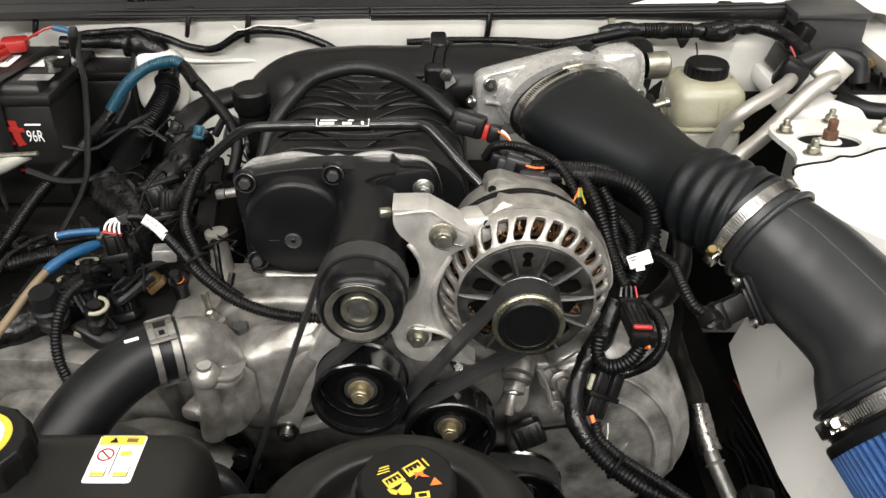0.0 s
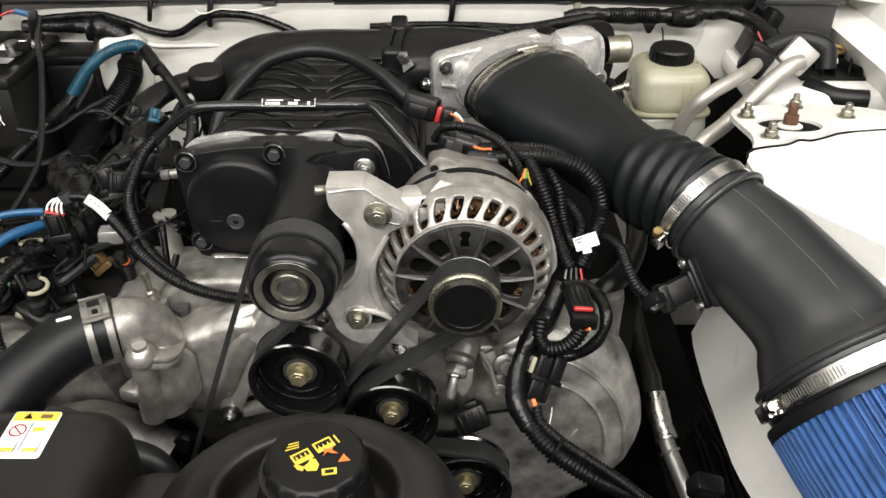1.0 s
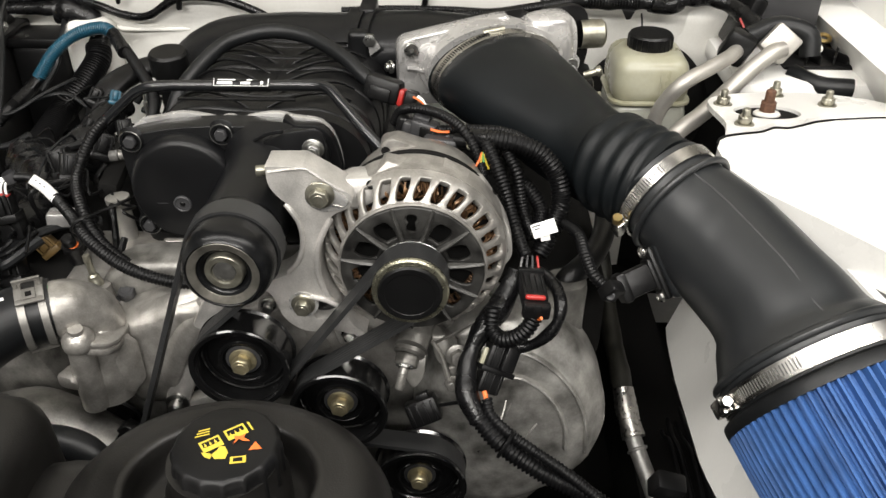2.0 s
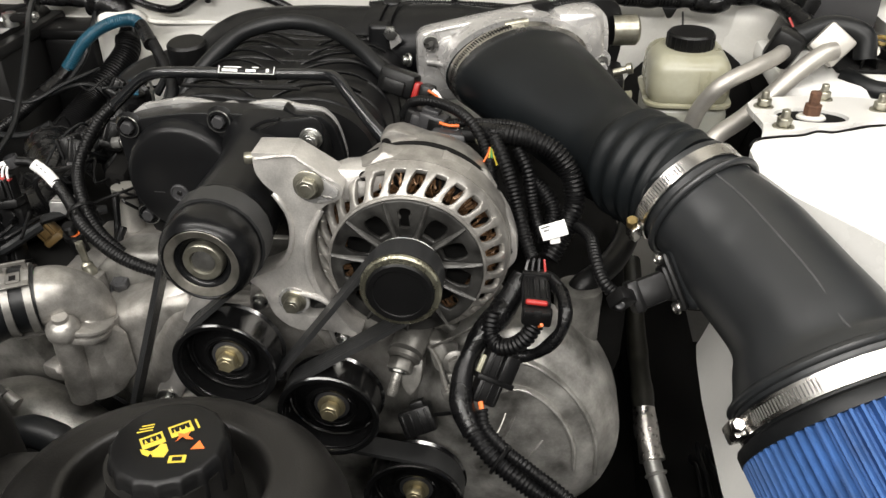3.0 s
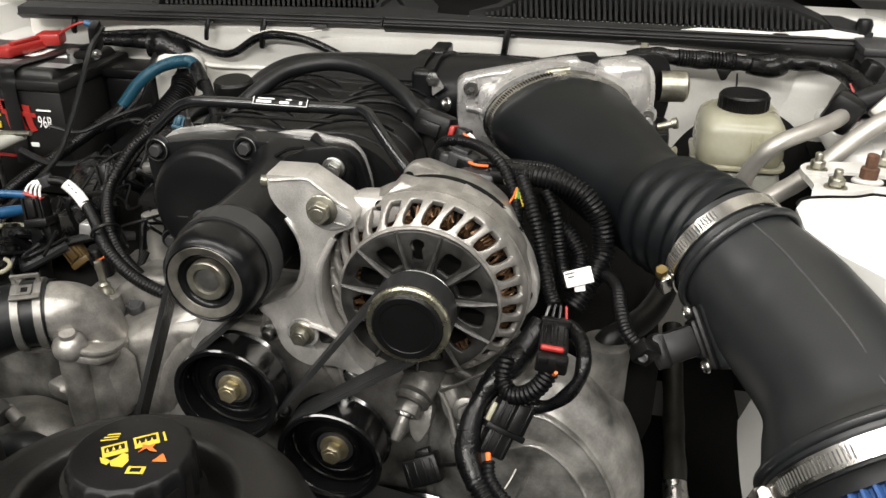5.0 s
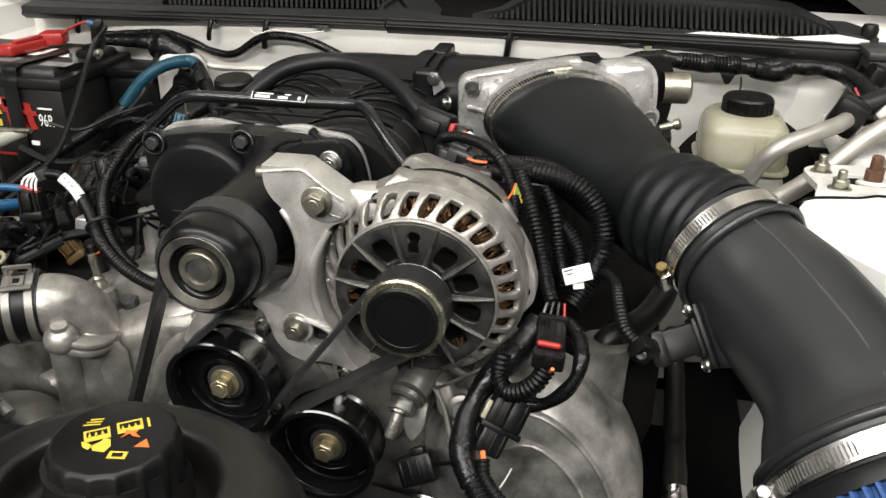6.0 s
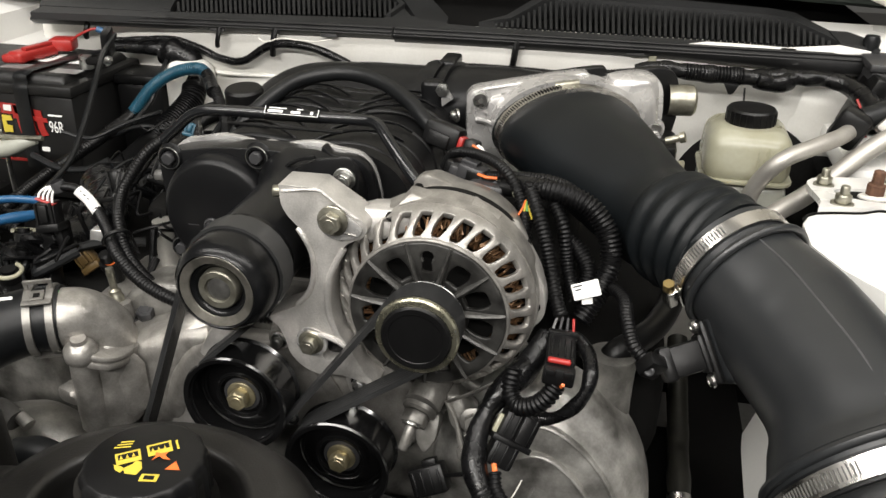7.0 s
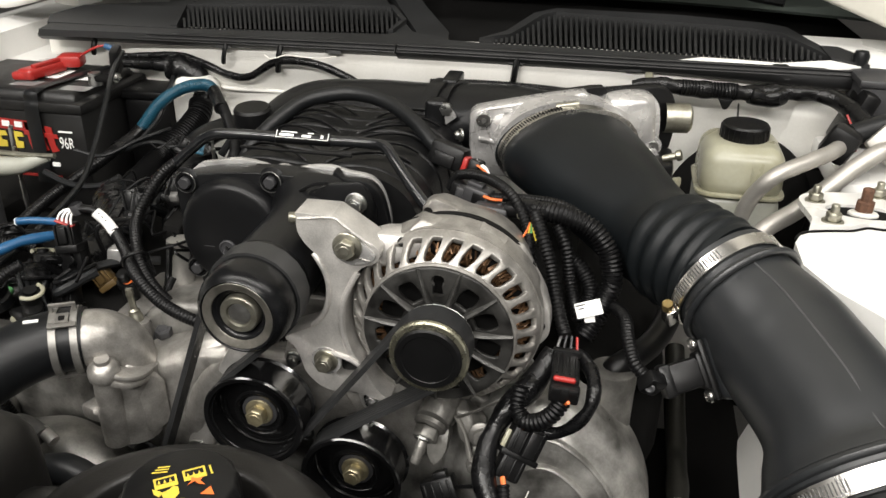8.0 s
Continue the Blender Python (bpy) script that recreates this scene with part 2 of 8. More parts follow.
def sweep(pts, radius, segs=12, step=0.004, caps=True, bm=None, ribs=0.0, depth=0.18, up=None, wobble=0.0, seed=1):
    """A tube along a smooth curve. radius: a number, or a function of 0..1 giving one or two radii. ribs: their pitch, for corrugated loom."""
    path = spline(pts, ribs / 4 if ribs else step)
    b = bmesh.new()
    total = sum((q - p).length for p, q in zip(path, path[1:]))
    run, rings, side = 0.0, [], None
    for i, p in enumerate(path):
        if i:
            run += (p - path[i - 1]).length
        d = (path[min(i + 1, len(path) - 1)] - path[max(i - 1, 0)]).normalized()
        if up is not None:
            side = d.cross(Vector(up)).normalized()
        elif side is None:
            side = d.orthogonal().normalized()
        else:
            side = (side - d * side.dot(d)).normalized()
        other = side.cross(d)
        r = radius(run / total) if callable(radius) else radius
        ra, rb = r if isinstance(r, tuple) else (r, r)
        if ribs:
            k = 1 - depth * (i % 4 in (0, 3))
            ra, rb = ra * k, rb * k
        if wobble:
            k = 1 + wobble * noise.noise(p * 45 + Vector((seed, 0, 0)))
            ra, rb = ra * k, rb * k
        rings.append([b.verts.new(p + side * ra * math.cos(2 * math.pi * j / segs) + other * rb * math.sin(2 * math.pi * j / segs)) for j in range(segs)])
    for a, d in zip(rings, rings[1:]):
        for j in range(segs):
            b.faces.new((a[j], a[(j + 1) % segs], d[(j + 1) % segs], d[j]))
    if caps:
        b.faces.new(rings[0][::-1])
        b.faces.new(rings[-1])
    return join(bm, b)


def smooth_loop(pts, n=4):
    """A closed smooth outline through 2D points."""
    k, out = len(pts), []
    for i in range(k):
        a, b, c, d = (Vector(pts[(i + j - 1) % k]) for j in range(4))
        for s in range(n):
            t = s / n
            out.append(0.5 * (2 * b + (c - a) * t + (2 * a - 5 * b + 4 * c - d) * t * t + (3 * b - a - 3 * c + d) * t ** 3))
    return out


def plate(outline, y0, y1, bev=0.002, bm=None, segs=2, m=None):
    """An outline in x and z, given depth from y0 to y1."""
    b = bmesh.new()
    vs = [b.verts.new((p[0], y0, p[1])) for p in outline]
    f = b.faces.new(vs)
    r = bmesh.ops.extrude_face_region(b, geom=[f])
    top = [v for v in r["geom"] if isinstance(v, bmesh.types.BMVert)]
    for v in top:
        v.co.y = y1
    bmesh.ops.recalc_face_normals(b, faces=b.faces)
    bevel(b, bev, segs, 50)
    if m is not None:
        bmesh.ops.transform(b, matrix=m, verts=b.verts)
    return join(bm, b)


def rounded_rect(w, h, r, n=5, c=(0, 0)):
    out = []
    for cx, cy, a0 in ((w / 2 - r, h / 2 - r, 0), (-w / 2 + r, h / 2 - r, 90), (-w / 2 + r, -h / 2 + r, 180), (w / 2 - r, -h / 2 + r, 270)):
        for i in range(n):
            a = radians(a0 + 90 * i / (n - 1))
            out.append((c[0] + cx + r * math.cos(a), c[1] + cy + r * math.sin(a)))
    return out


def hexagon(c, axis, r, h, bm=None, chamfer=0.0008, turn=0):
    b = bmesh.new()
    bmesh.ops.create_cone(b, cap_ends=True, segments=6, radius1=r, radius2=r, depth=h)
    bevel(b, chamfer, 1, 40)
    f = axis_frame(axis).to_4x4() @ Matrix.Rotation(radians(turn), 4, "Z")
    bmesh.ops.transform(b, matrix=Matrix.Translation(Vector(c) + Vector(axis).normalized() * h / 2) @ f, verts=b.verts)
    return join(bm, b)


def bolt(parent, c, axis, r, mat, label="", head=0.006, flange=1.45, turn=0, stud=0.0):
    """A flanged hex bolt seated at c, as a part of its thing."""
    fl = 0.0022
    bm = lathe([(0, 0), (r * flange, 0), (r * flange, fl * 0.7), (r * flange * 0.92, fl), (0, fl)], c, axis, 24)
    top = Vector(c) + Vector(axis).normalized() * fl
    hexagon(top, axis, r, head, bm, turn=turn)
    cup = top + Vector(axis).normalized() * head
    lathe([(r * 0.55, 0.0001), (r * 0.5, 0.0006), (0, 0.0006)], cup, axis, 16, bm)
    if stud:
        lathe([(r * 0.55, 0), (r * 0.55, stud - 0.001), (r * 0.45, stud), (0, stud)], cup, axis, 12, bm)
    return part("bolt", bm, mat, parent, label)


def torus(c, axis, R, r, segs=48, ring=10, bm=None, scale=(1, 1)):
    prof = [(R + r * math.cos(2 * math.pi * i / ring), r * math.sin(2 * math.pi * i / ring)) for i in range(ring + 1)]
    return lathe(prof, c, axis, segs, bm, scale)


def lettering(text, size, m, mat, parent, name="lettering", label="", align="CENTER"):
    d = bpy.data.curves.new(name, "FONT")
    d.body, d.size, d.align_x, d.align_y, d.extrude = text, size, align, "CENTER", 0.0002
    tmp = new(name, d)
    bpy.context.view_layer.update()
    me = bpy.data.meshes.new_from_object(tmp)
    bpy.data.objects.remove(tmp)
    bpy.data.curves.remove(d)
    me.transform(m)
    me.materials.clear()
    me.materials.append(mat)
    ob = new(name, me)
    ob.parent = parent
    if parent.type == "EMPTY":
        ob.matrix_parent_inverse = parent.matrix_basis.inverted()
    return tagged(ob, label)


def loom(name, pts, r, label, parent=None, mat=None, ribs=0.0034, category="wiring loom", segs=10):
    bm = sweep(pts, r, segs, ribs=ribs)
    if parent is not None:
        return part(name, bm, mat or LOOM, parent, label, sharp=60)
    return single(name, bm, mat or LOOM, label, category, "engine bay wiring", sharp=60)


def wire(name, pts, r, mat, label="", parent=None, category="wire"):
    bm = sweep(pts, r, 8, 0.005)
    if parent is not None:
        return part(name, bm, mat, parent, label)
    return single(name, bm, mat, label, category, "engine bay wiring")


def loft(outline, layers, centre=None, bm=None, m=None, rough=0.0):
    """A cast form: an outline in x and z repeated at y with a scale; layers run from the back to the front, which is closed."""
    b = bmesh.new()
    c = Vector(centre) if centre else sum((Vector(p) for p in outline), Vector((0, 0))) / len(outline)
    rows = [[b.verts.new((c.x + (p[0] - c.x) * k, y, c.y + (p[1] - c.y) * k)) for p in outline] for y, k in layers]
    n = len(outline)
    for a, d in zip(rows, rows[1:]):
        for i in range(n):
            b.faces.new((a[i], a[(i + 1) % n], d[(i + 1) % n], d[i]))
    b.faces.new(rows[0])
    b.faces.new(rows[-1][::-1])
    if rough:
        for v in b.verts:
            v.co.y += rough * (noise.noise(v.co * 22) + 0.5 * noise.noise(v.co * 55))
    if m is not None:
        bmesh.ops.transform(b, matrix=m, verts=b.verts)
    return join(bm, b)


def lump(pts, bev=0.003):
    """A cast lump: the hull of a few corners, with its edges rounded."""
    b = bmesh.new()
    for q in pts:
        b.verts.new(q)
    bmesh.ops.convex_hull(b, input=b.verts[:])
    junk = [v for v in b.verts if not v.link_faces]
    bmesh.ops.delete(b, geom=junk, context="VERTS")
    bmesh.ops.dissolve_limit(b, angle_limit=0.02, verts=b.verts[:], edges=b.edges[:])
    bevel(b, bev, 2, 15)
    return b


def carve(bm, cutter):
    """The first form with the second cut out of it."""
    obs = []
    for form in (bm, cutter):
        bmesh.ops.recalc_face_normals(form, faces=form.faces)
        me = bpy.data.meshes.new("form")
        form.to_mesh(me)
        form.free()
        obs.append(new("form", me))
    cut = obs[0].modifiers.new("cut", "BOOLEAN")
    cut.operation, cut.object, cut.solver = "DIFFERENCE", obs[1], "EXACT"
    bpy.context.view_layer.update()
    made = bpy.data.meshes.new_from_object(obs[0].evaluated_get(bpy.context.evaluated_depsgraph_get()))
    out = bmesh.new()
    out.from_mesh(made)
    for ob in obs:
        bpy.data.objects.remove(ob)
    bpy.data.meshes.remove(made)
    return out


# ---- the garage ----
def slab(name, c, s, mat, label, category):
    return single(name, box(c, s, 0), mat, label, category, kind="structure")


slab("floor", (0, 1, -0.05), (12, 12, 0.1), CONCRETE, "grey sealed concrete garage floor", "floor")
slab("ceiling", (0, 1, 3.55), (12, 12, 0.1), WALL_PAINT, "plain light painted garage ceiling", "ceiling")
slab("wall_north", (0, 7.05, 1.75), (12, 0.1, 3.5), WALL_PAINT, "plain light grey garage wall", "wall")
slab("wall_south", (0, -5.05, 1.75), (12, 0.1, 3.5), WALL_PAINT, "plain light grey garage wall", "wall")
slab("wall_east", (6.05, 1, 1.75), (0.1, 12.2, 3.5), WALL_PAINT, "plain light grey garage wall", "wall")
slab("wall_west", (-6.05, 1, 1.75), (0.1, 12.2, 3.5), WALL_PAINT, "plain light grey garage wall", "wall")

# ---- the car body round the engine ----
# bulkhead with its pressed ribs, following the curve of the cowl
def wall_y(x):
    return 1.148 + (0.11 if x > 0 else 0.088) * (abs(x) / 0.62) ** 2.2


def cowl_y(x):
    return 1.148 + (0.085 if x > 0 else 0.06) * (abs(x) / 0.62) ** 2.2


def cowl_z(x):
    return 0.893 - 0.02 * (x / 0.62) ** 2 + 0.006 * x


fw = thing("firewall", (0, 1.22, 0.6), "white painted steel bulkhead with pressed ribs", "firewall", kind="structure")
WALL = [(-0.004, -0.004), (-0.006, -0.036), (-0.003, -0.041), (-0.003, -0.075), (-0.002, -0.080), (-0.002, -0.12), (0.0, -0.5), (0.08, -0.5), (0.08, 0.0), (0.0, -0.006)]
b = bmesh.new()
rows = []
for i in range(49):
    x = -0.72 + 1.44 * i / 48
    rows.append([b.verts.new((x, wall_y(x) + p[0], cowl_z(x) + p[1])) for p in WALL])
for a, d in zip(rows, rows[1:]):
    for j in range(len(WALL)):
        b.faces.new((a[j], a[(j + 1) % len(WALL)], d[(j + 1) % len(WALL)], d[j]))
b.faces.new(rows[0])
b.faces.new(rows[-1][::-1])
# dimmed white stands in for the shade below the cowl seal
part("bulkhead_panel", b, WHITE_DIM, fw, sharp=50)
for cx, cz, w in ((-0.31, 0.818, 0.13), (-0.12, 0.83, 0.2)):
    yy = wall_y(cx) - 0.001
    part("pressed_rib", sweep([(cx - w / 2, yy + 0.006, cz), (cx - w / 2 + 0.02, yy - 0.002, cz), (cx + w / 2 - 0.02, yy - 0.004, cz + 0.002), (cx + w / 2, yy + 0.004, cz + 0.002)], 0.0032, 10), WHITE_DIM, fw)
part("bulkhead_swage", lathe([(0.0, 0.03), (0.07, 0.028), (0.1, 0.018), (0.13, 0.0)], (0.42, 1.222, 0.80), (0, -1, 0), 40, scale=(1.2, 0.62)), WHITE_DIM, fw)
# added sheet: hides the lower white bulkhead so deep gaps stay shade-dark
part("dark_backing_sheet", box((0.02, 1.19, 0.56), (1.04, 0.012, 0.40), 0.004), SHADE_BLACK, fw, "near-black sheet added to keep the gaps before the bulkhead dark")

# rolled cowl seal along the bulkhead
cowl = thing("cowl_panel", (0, 1.2, 0.89), "matte black plastic cowl with slatted air intake grilles", "cowl", kind="structure")


def seal_hang(x):
    """How far the seal's lower lip hangs below the cowl line."""
    return -0.006 if x < -0.1 else -0.009 - 0.008 * max(0.0, min(1.0, (x - 0.27) / 0.2))


def cowl_strip(name, x0, x1, profile, mat, label):
    b = bmesh.new()
    rows = []
    n = max(2, int((x1 - x0) / 0.03))
    for i in range(n + 1):
        x = x0 + (x1 - x0) * i / n
        hang = seal_hang(x)
        rows.append([b.verts.new((x, cowl_y(x) + p[0], cowl_z(x) + (max(p[1], hang + 0.006 * j) if j < 2 else p[1]))) for j, p in enumerate(profile)])
    k = len(profile)
    for a, d in zip(rows, rows[1:]):
        for j in range(k):
            b.faces.new((a[j], a[(j + 1) % k], d[(j + 1) % k], d[j]))
    b.faces.new(rows[0])
    b.faces.new(rows[-1][::-1])
    return part(name, b, mat, cowl, label, sharp=50)


SEAL = [(-0.004, -0.03), (-0.012, -0.022), (-0.014, 0.002), (-0.008, 0.009), (0.002, 0.010), (0.008, 0.005), (0.020, 0.002), (0.030, -0.002), (0.030, -0.010)]
cowl_strip("seal_strip", -0.70, -0.101, SEAL, SEAL_RUBBER, "rolled rubber weather seal")
cowl_strip("seal_strip", -0.099, 0.60, SEAL, SEAL_RUBBER, "rolled rubber weather seal")


def deck_z(y):
    return 0.888 + 0.22 * (y - 1.17)


def deck(name, outline, thick, mat, label, lift=0.0, parent=None):
    """A plate in the sloping plane of the cowl, from an outline in x and y."""
    b = bmesh.new()
    lo = [b.verts.new((x, y, deck_z(y) + lift - thick)) for x, y in outline]
    hi = [b.verts.new((x, y, deck_z(y) + lift)) for x, y in outline]
    b.faces.new(hi)
    b.faces.new(lo[::-1])
    k = len(lo)
    for i in range(k):
        b.faces.new((lo[i], lo[(i + 1) % k], hi[(i + 1) % k], hi[i]))
    bevel(b, 0.002, 1, 40)
    return part(name, b, mat, parent or cowl, label)


# the flat of the cowl is laid out round the two grille openings; a near-black floor paints in their shade
deck("front_border", [(-0.66, 1.165), (-0.45, 1.176), (-0.3, 1.168), (-0.1, 1.162), (0.1, 1.165), (0.2, 1.176), (0.25, 1.1925), (0.301, 1.1972), (0.344, 1.1975), (0.40, 1.1945), (0.45, 1.2078), (0.473, 1.2142), (0.464, 1.2147), (0.402, 1.208), (0.235, 1.210), (0.002, 1.209), (-0.04, 1.212), (-0.10, 1.232), (-0.139, 1.218), (-0.291, 1.207), (-0.448, 1.196), (-0.655, 1.19)], 0.01, COWL_PLASTIC, "")
deck("well_floor", [(-0.48, 1.205), (0, 1.19), (0.6, 1.25), (0.5, 1.52), (-0.6, 1.52)], 0.006, SHADE_BLACK, "near-black plenum floor, its shade put into the colour", -0.045)
deck("side_panel", [(-0.66, 1.188), (-0.450, 1.194), (-0.476, 1.276), (-0.465, 1.292), (-0.551, 1.275), (-0.637, 1.254), (-0.672, 1.215)], 0.02, COWL_PLASTIC, "", 0.001)
deck("hinge_arm", [(0.465, 1.2155), (0.496, 1.2045), (0.510, 1.2018), (0.503, 1.2300), (0.478, 1.2510), (0.456, 1.2512)], 0.02, COWL_PLASTIC, "", 0.005)
deck("upper_panel", [(-0.515, 1.276), (-0.409, 1.284), (-0.233, 1.306), (-0.152, 1.306), (-0.122, 1.263), (-0.132, 1.228), (-0.10, 1.236), (-0.165, 1.337), (-0.21, 1.42), (-0.5, 1.40)], 0.012, COWL_PLASTIC, "", -0.003)
deck("plenum_arm", [(-0.092, 1.236), (-0.045, 1.216), (-0.05, 1.25), (-0.10, 1.33), (-0.15, 1.42), (-0.19, 1.42), (-0.145, 1.33)], 0.02, COWL_PLASTIC, "sloping edge of the open plenum", -0.006)
GR = [(0.002, 1.213), (0.041, 1.232), (0.062, 1.266), (0.082, 1.304), (0.098, 1.317), (0.233, 1.306), (0.373, 1.296), (0.409, 1.287), (0.430, 1.263), (0.450, 1.240), (0.464, 1.218), (0.402, 1.211), (0.235, 1.213)]
GL = [(-0.448, 1.199), (-0.467, 1.272), (-0.409, 1.280), (-0.322, 1.293), (-0.233, 1.302), (-0.152, 1.302), (-0.127, 1.263), (-0.137, 1.222), (-0.291, 1.211)]


def inside(poly, x, y):
    odd = False
    for (xa, ya), (xb, yb) in zip(poly, poly[1:] + poly[:1]):
        if (ya > y) != (yb > y) and x < xa + (xb - xa) * (y - ya) / (yb - ya):
            odd = not odd
    return odd


# the slats fan out a little from one side of the car to the other
for poly in (GR, GL):
    x = min(p[0] for p in poly) - 0.03
    while x < max(p[0] for p in poly) + 0.03:
        lean = 0.72 * (x - 0.27)
        ys = [y for y in (1.18 + 0.002 * k for k in range(110)) if inside(poly, x + lean * (y - 1.25), y)]
        if len(ys) > 4:
            ya, yb = ys[0], ys[-1]
            ym = (ya + yb) / 2
            turn = Matrix.Rotation(-math.atan(lean), 3, "Z") @ Matrix.Rotation(math.atan(0.22), 3, "X")
            part("slat", box((x + lean * (ym - 1.25), ym, deck_z(ym) - 0.008), (0.0036, (yb - ya) * math.hypot(1, lean), 0.018), 0, turn), COWL_PLASTIC, cowl)
        x += 0.0077
deck("rear_border", [(0.0, 1.217), (0.041, 1.236), (0.058, 1.266), (0.078, 1.306), (0.097, 1.319), (0.233, 1.308), (0.373, 1.298), (0.411, 1.289), (0.432, 1.264), (0.452, 1.241), (0.468, 1.217), (0.478, 1.226), (0.465, 1.246), (0.440, 1.280), (0.420, 1.309), (0.390, 1.319), (0.273, 1.331), (0.097, 1.332), (0.066, 1.312), (0.034, 1.246)], 0.03, COWL_PLASTIC, "", 0.003)
deck("rear_border", [(-0.452, 1.199), (-0.471, 1.273), (-0.409, 1.282), (-0.322, 1.295), (-0.233, 1.304), (-0.151, 1.304), (-0.125, 1.263), (-0.134, 1.226), (-0.128, 1.228), (-0.117, 1.265), (-0.148, 1.312), (-0.233, 1.312), (-0.48, 1.281), (-0.463, 1.199)], 0.03, COWL_PLASTIC, "", 0.003)
for dy, dz, r in ((-0.0125, 0.005, 0.0016), (-0.0085, 0.0098, 0.0013), (0.019, 0.002, 0.0016)):
    for xa, xb in ((-0.69, -0.102), (-0.098, 0.59)):
        part("seal_ridge", sweep([(x, cowl_y(x) + dy, cowl_z(x) + dz) for x in np.linspace(xa, xb, 14)], r, 6, 0.02), SEAL_RUBBER, cowl)
part("cowl_stop", lathe([(0, 0.019), (0.008, 0.018), (0.0105, 0.012), (0.009, 0)], (0.500, 1.212, 0.897), (0, 0, 1), 20), RUBBER, cowl, "small rubber bump stop")
for cx in (0.235, 0.437):
    part("seal_clip", box((cx, cowl_y(cx) - 0.004, cowl_z(cx) + seal_hang(cx) - 0.001), (0.010, 0.008, 0.011), 0.002), RESERVOIR, cowl, "pale push-in clip")

for cx, drop, w in ((0.063, 0.032, 0.007), (-0.27, 0.026, 0.007), (-0.356, 0.018, 0.004), (-0.586, 0.014, 0.007)):
    y0, z0 = cowl_y(cx) - 0.0135, cowl_z(cx)
    part("seal_tie", sweep([(cx + 0.002, y0 + 0.004, z0 + 0.004), (cx, y0 - 0.002, z0 - 0.010), (cx - 0.002, y0 - 0.002, z0 - 0.010 - drop * 0.5), (cx - 0.005, y0 + 0.003, z0 - 0.008 - drop)], lambda s, w=w: (0.0022 + w * 0.3, 0.0022 + w * 0.3), 8, up=(0, 1, 0)), BLACK_PLASTIC, cowl, "black harness tie hung from the seal")
for cx in (0.063, 0.213, -0.36, -0.19, 0.40):
    part("seal_bump", lump([(cx - 0.013, cowl_y(cx) - 0.013, cowl_z(cx) - 0.006), (cx + 0.013, cowl_y(cx) - 0.013, cowl_z(cx) - 0.006), (cx - 0.010, cowl_y(cx) - 0.006, cowl_z(cx) + 0.0105), (cx + 0.010, cowl_y(cx) - 0.006, cowl_z(cx) + 0.0105), (cx - 0.010, cowl_y(cx) + 0.012, cowl_z(cx) + 0.0105), (cx + 0.010, cowl_y(cx) + 0.012, cowl_z(cx) + 0.0105), (cx - 0.011, cowl_y(cx) + 0.012, cowl_z(cx)), (cx + 0.011, cowl_y(cx) + 0.012, cowl_z(cx))], 0.003), SEAL_RUBBER, cowl, "moulded clip seat")

ws = thing("windscreen", (0, 1.45, 0.95), "dark glossy windscreen glass above the cowl", "windscreen", kind="structure")
b = bmesh.new()
ring = []
for i in range(13):
    x = -0.78 + 1.56 * i / 12
    ring.append([b.verts.new((x, 1.47 - 0.18 * (x / 0.78) ** 2 + k * 0.72, 0.925 + k * 0.42)) for k in (0, 1)])
for a, d in zip(ring, ring[1:]):
    b.faces.new((a[0], d[0], d[1], a[1]))
b.normal_update()
bmesh.ops.solidify(b, geom=b.faces[:], thickness=0.005)
part("glass_pane", b, GLASS, ws)
wiper = thing("wiper", (0.2, 1.38, 0.93), "black wiper arm lying along the windscreen base", "wiper")
part("wiper_arm", sweep([(-0.12, 1.42, 0.945), (0.1, 1.425, 0.962), (0.3, 1.395, 0.955), (0.42, 1.36, 0.945)], lambda s: (0.009, 0.006), 8, up=(0, 0, 1)), BLACK_PLASTIC, wiper)
part("wiper_blade", sweep([(-0.3, 1.44, 0.938), (0.05, 1.45, 0.95), (0.36, 1.41, 0.945)], 0.006, 8), RUBBER, wiper)

# wings and inner wings
for name, sx in (("fender_left", -1), ("fender_right", 1)):
    fe = thing(name, (sx * 0.74, 0.6, 0.8), "white painted front wing with its inner flange", "fender", kind="structure")
    b = bmesh.new()
    rows = []
    for i in range(25):
        y = -0.15 + 1.75 * i / 24
        drop = 0.1 * max(0, (0.5 - y) / 0.65) ** 1.5
        prof = [(0.60, 0.845), (0.66, 0.85), (0.665, 0.89), (0.70, 0.90), (0.78, 0.885), (0.86, 0.80), (0.88, 0.55), (0.86, 0.5), (0.62, 0.80)]
        rows.append([b.verts.new((sx * px - (0.085 if sx < 0 else 0), y, pz - drop - (0.02 if sx < 0 else 0))) for px, pz in prof])
    for a, d in zip(rows, rows[1:]):
        for j in range(9):
            b.faces.new((a[j], a[(j + 1) % 9], d[(j + 1) % 9], d[j]))
    b.faces.new(rows[0])
    b.faces.new(rows[-1][::-1])
    part("wing_panel", b, WHITE_PAINT, fe)

# driver's side inner wing and strut tower
tower = thing("strut_tower", (0.47, 0.9, 0.5), "white painted strut tower with studs and rusty damper rod", "strut tower")


def slope(bm, y0=0.845, k=-0.17):
    """Tower sheet metal falls away towards the bulkhead."""
    for v in bm.verts:
        if v.co.z > 0.7:
            v.co.z += k * (v.co.y - y0)
    return bm


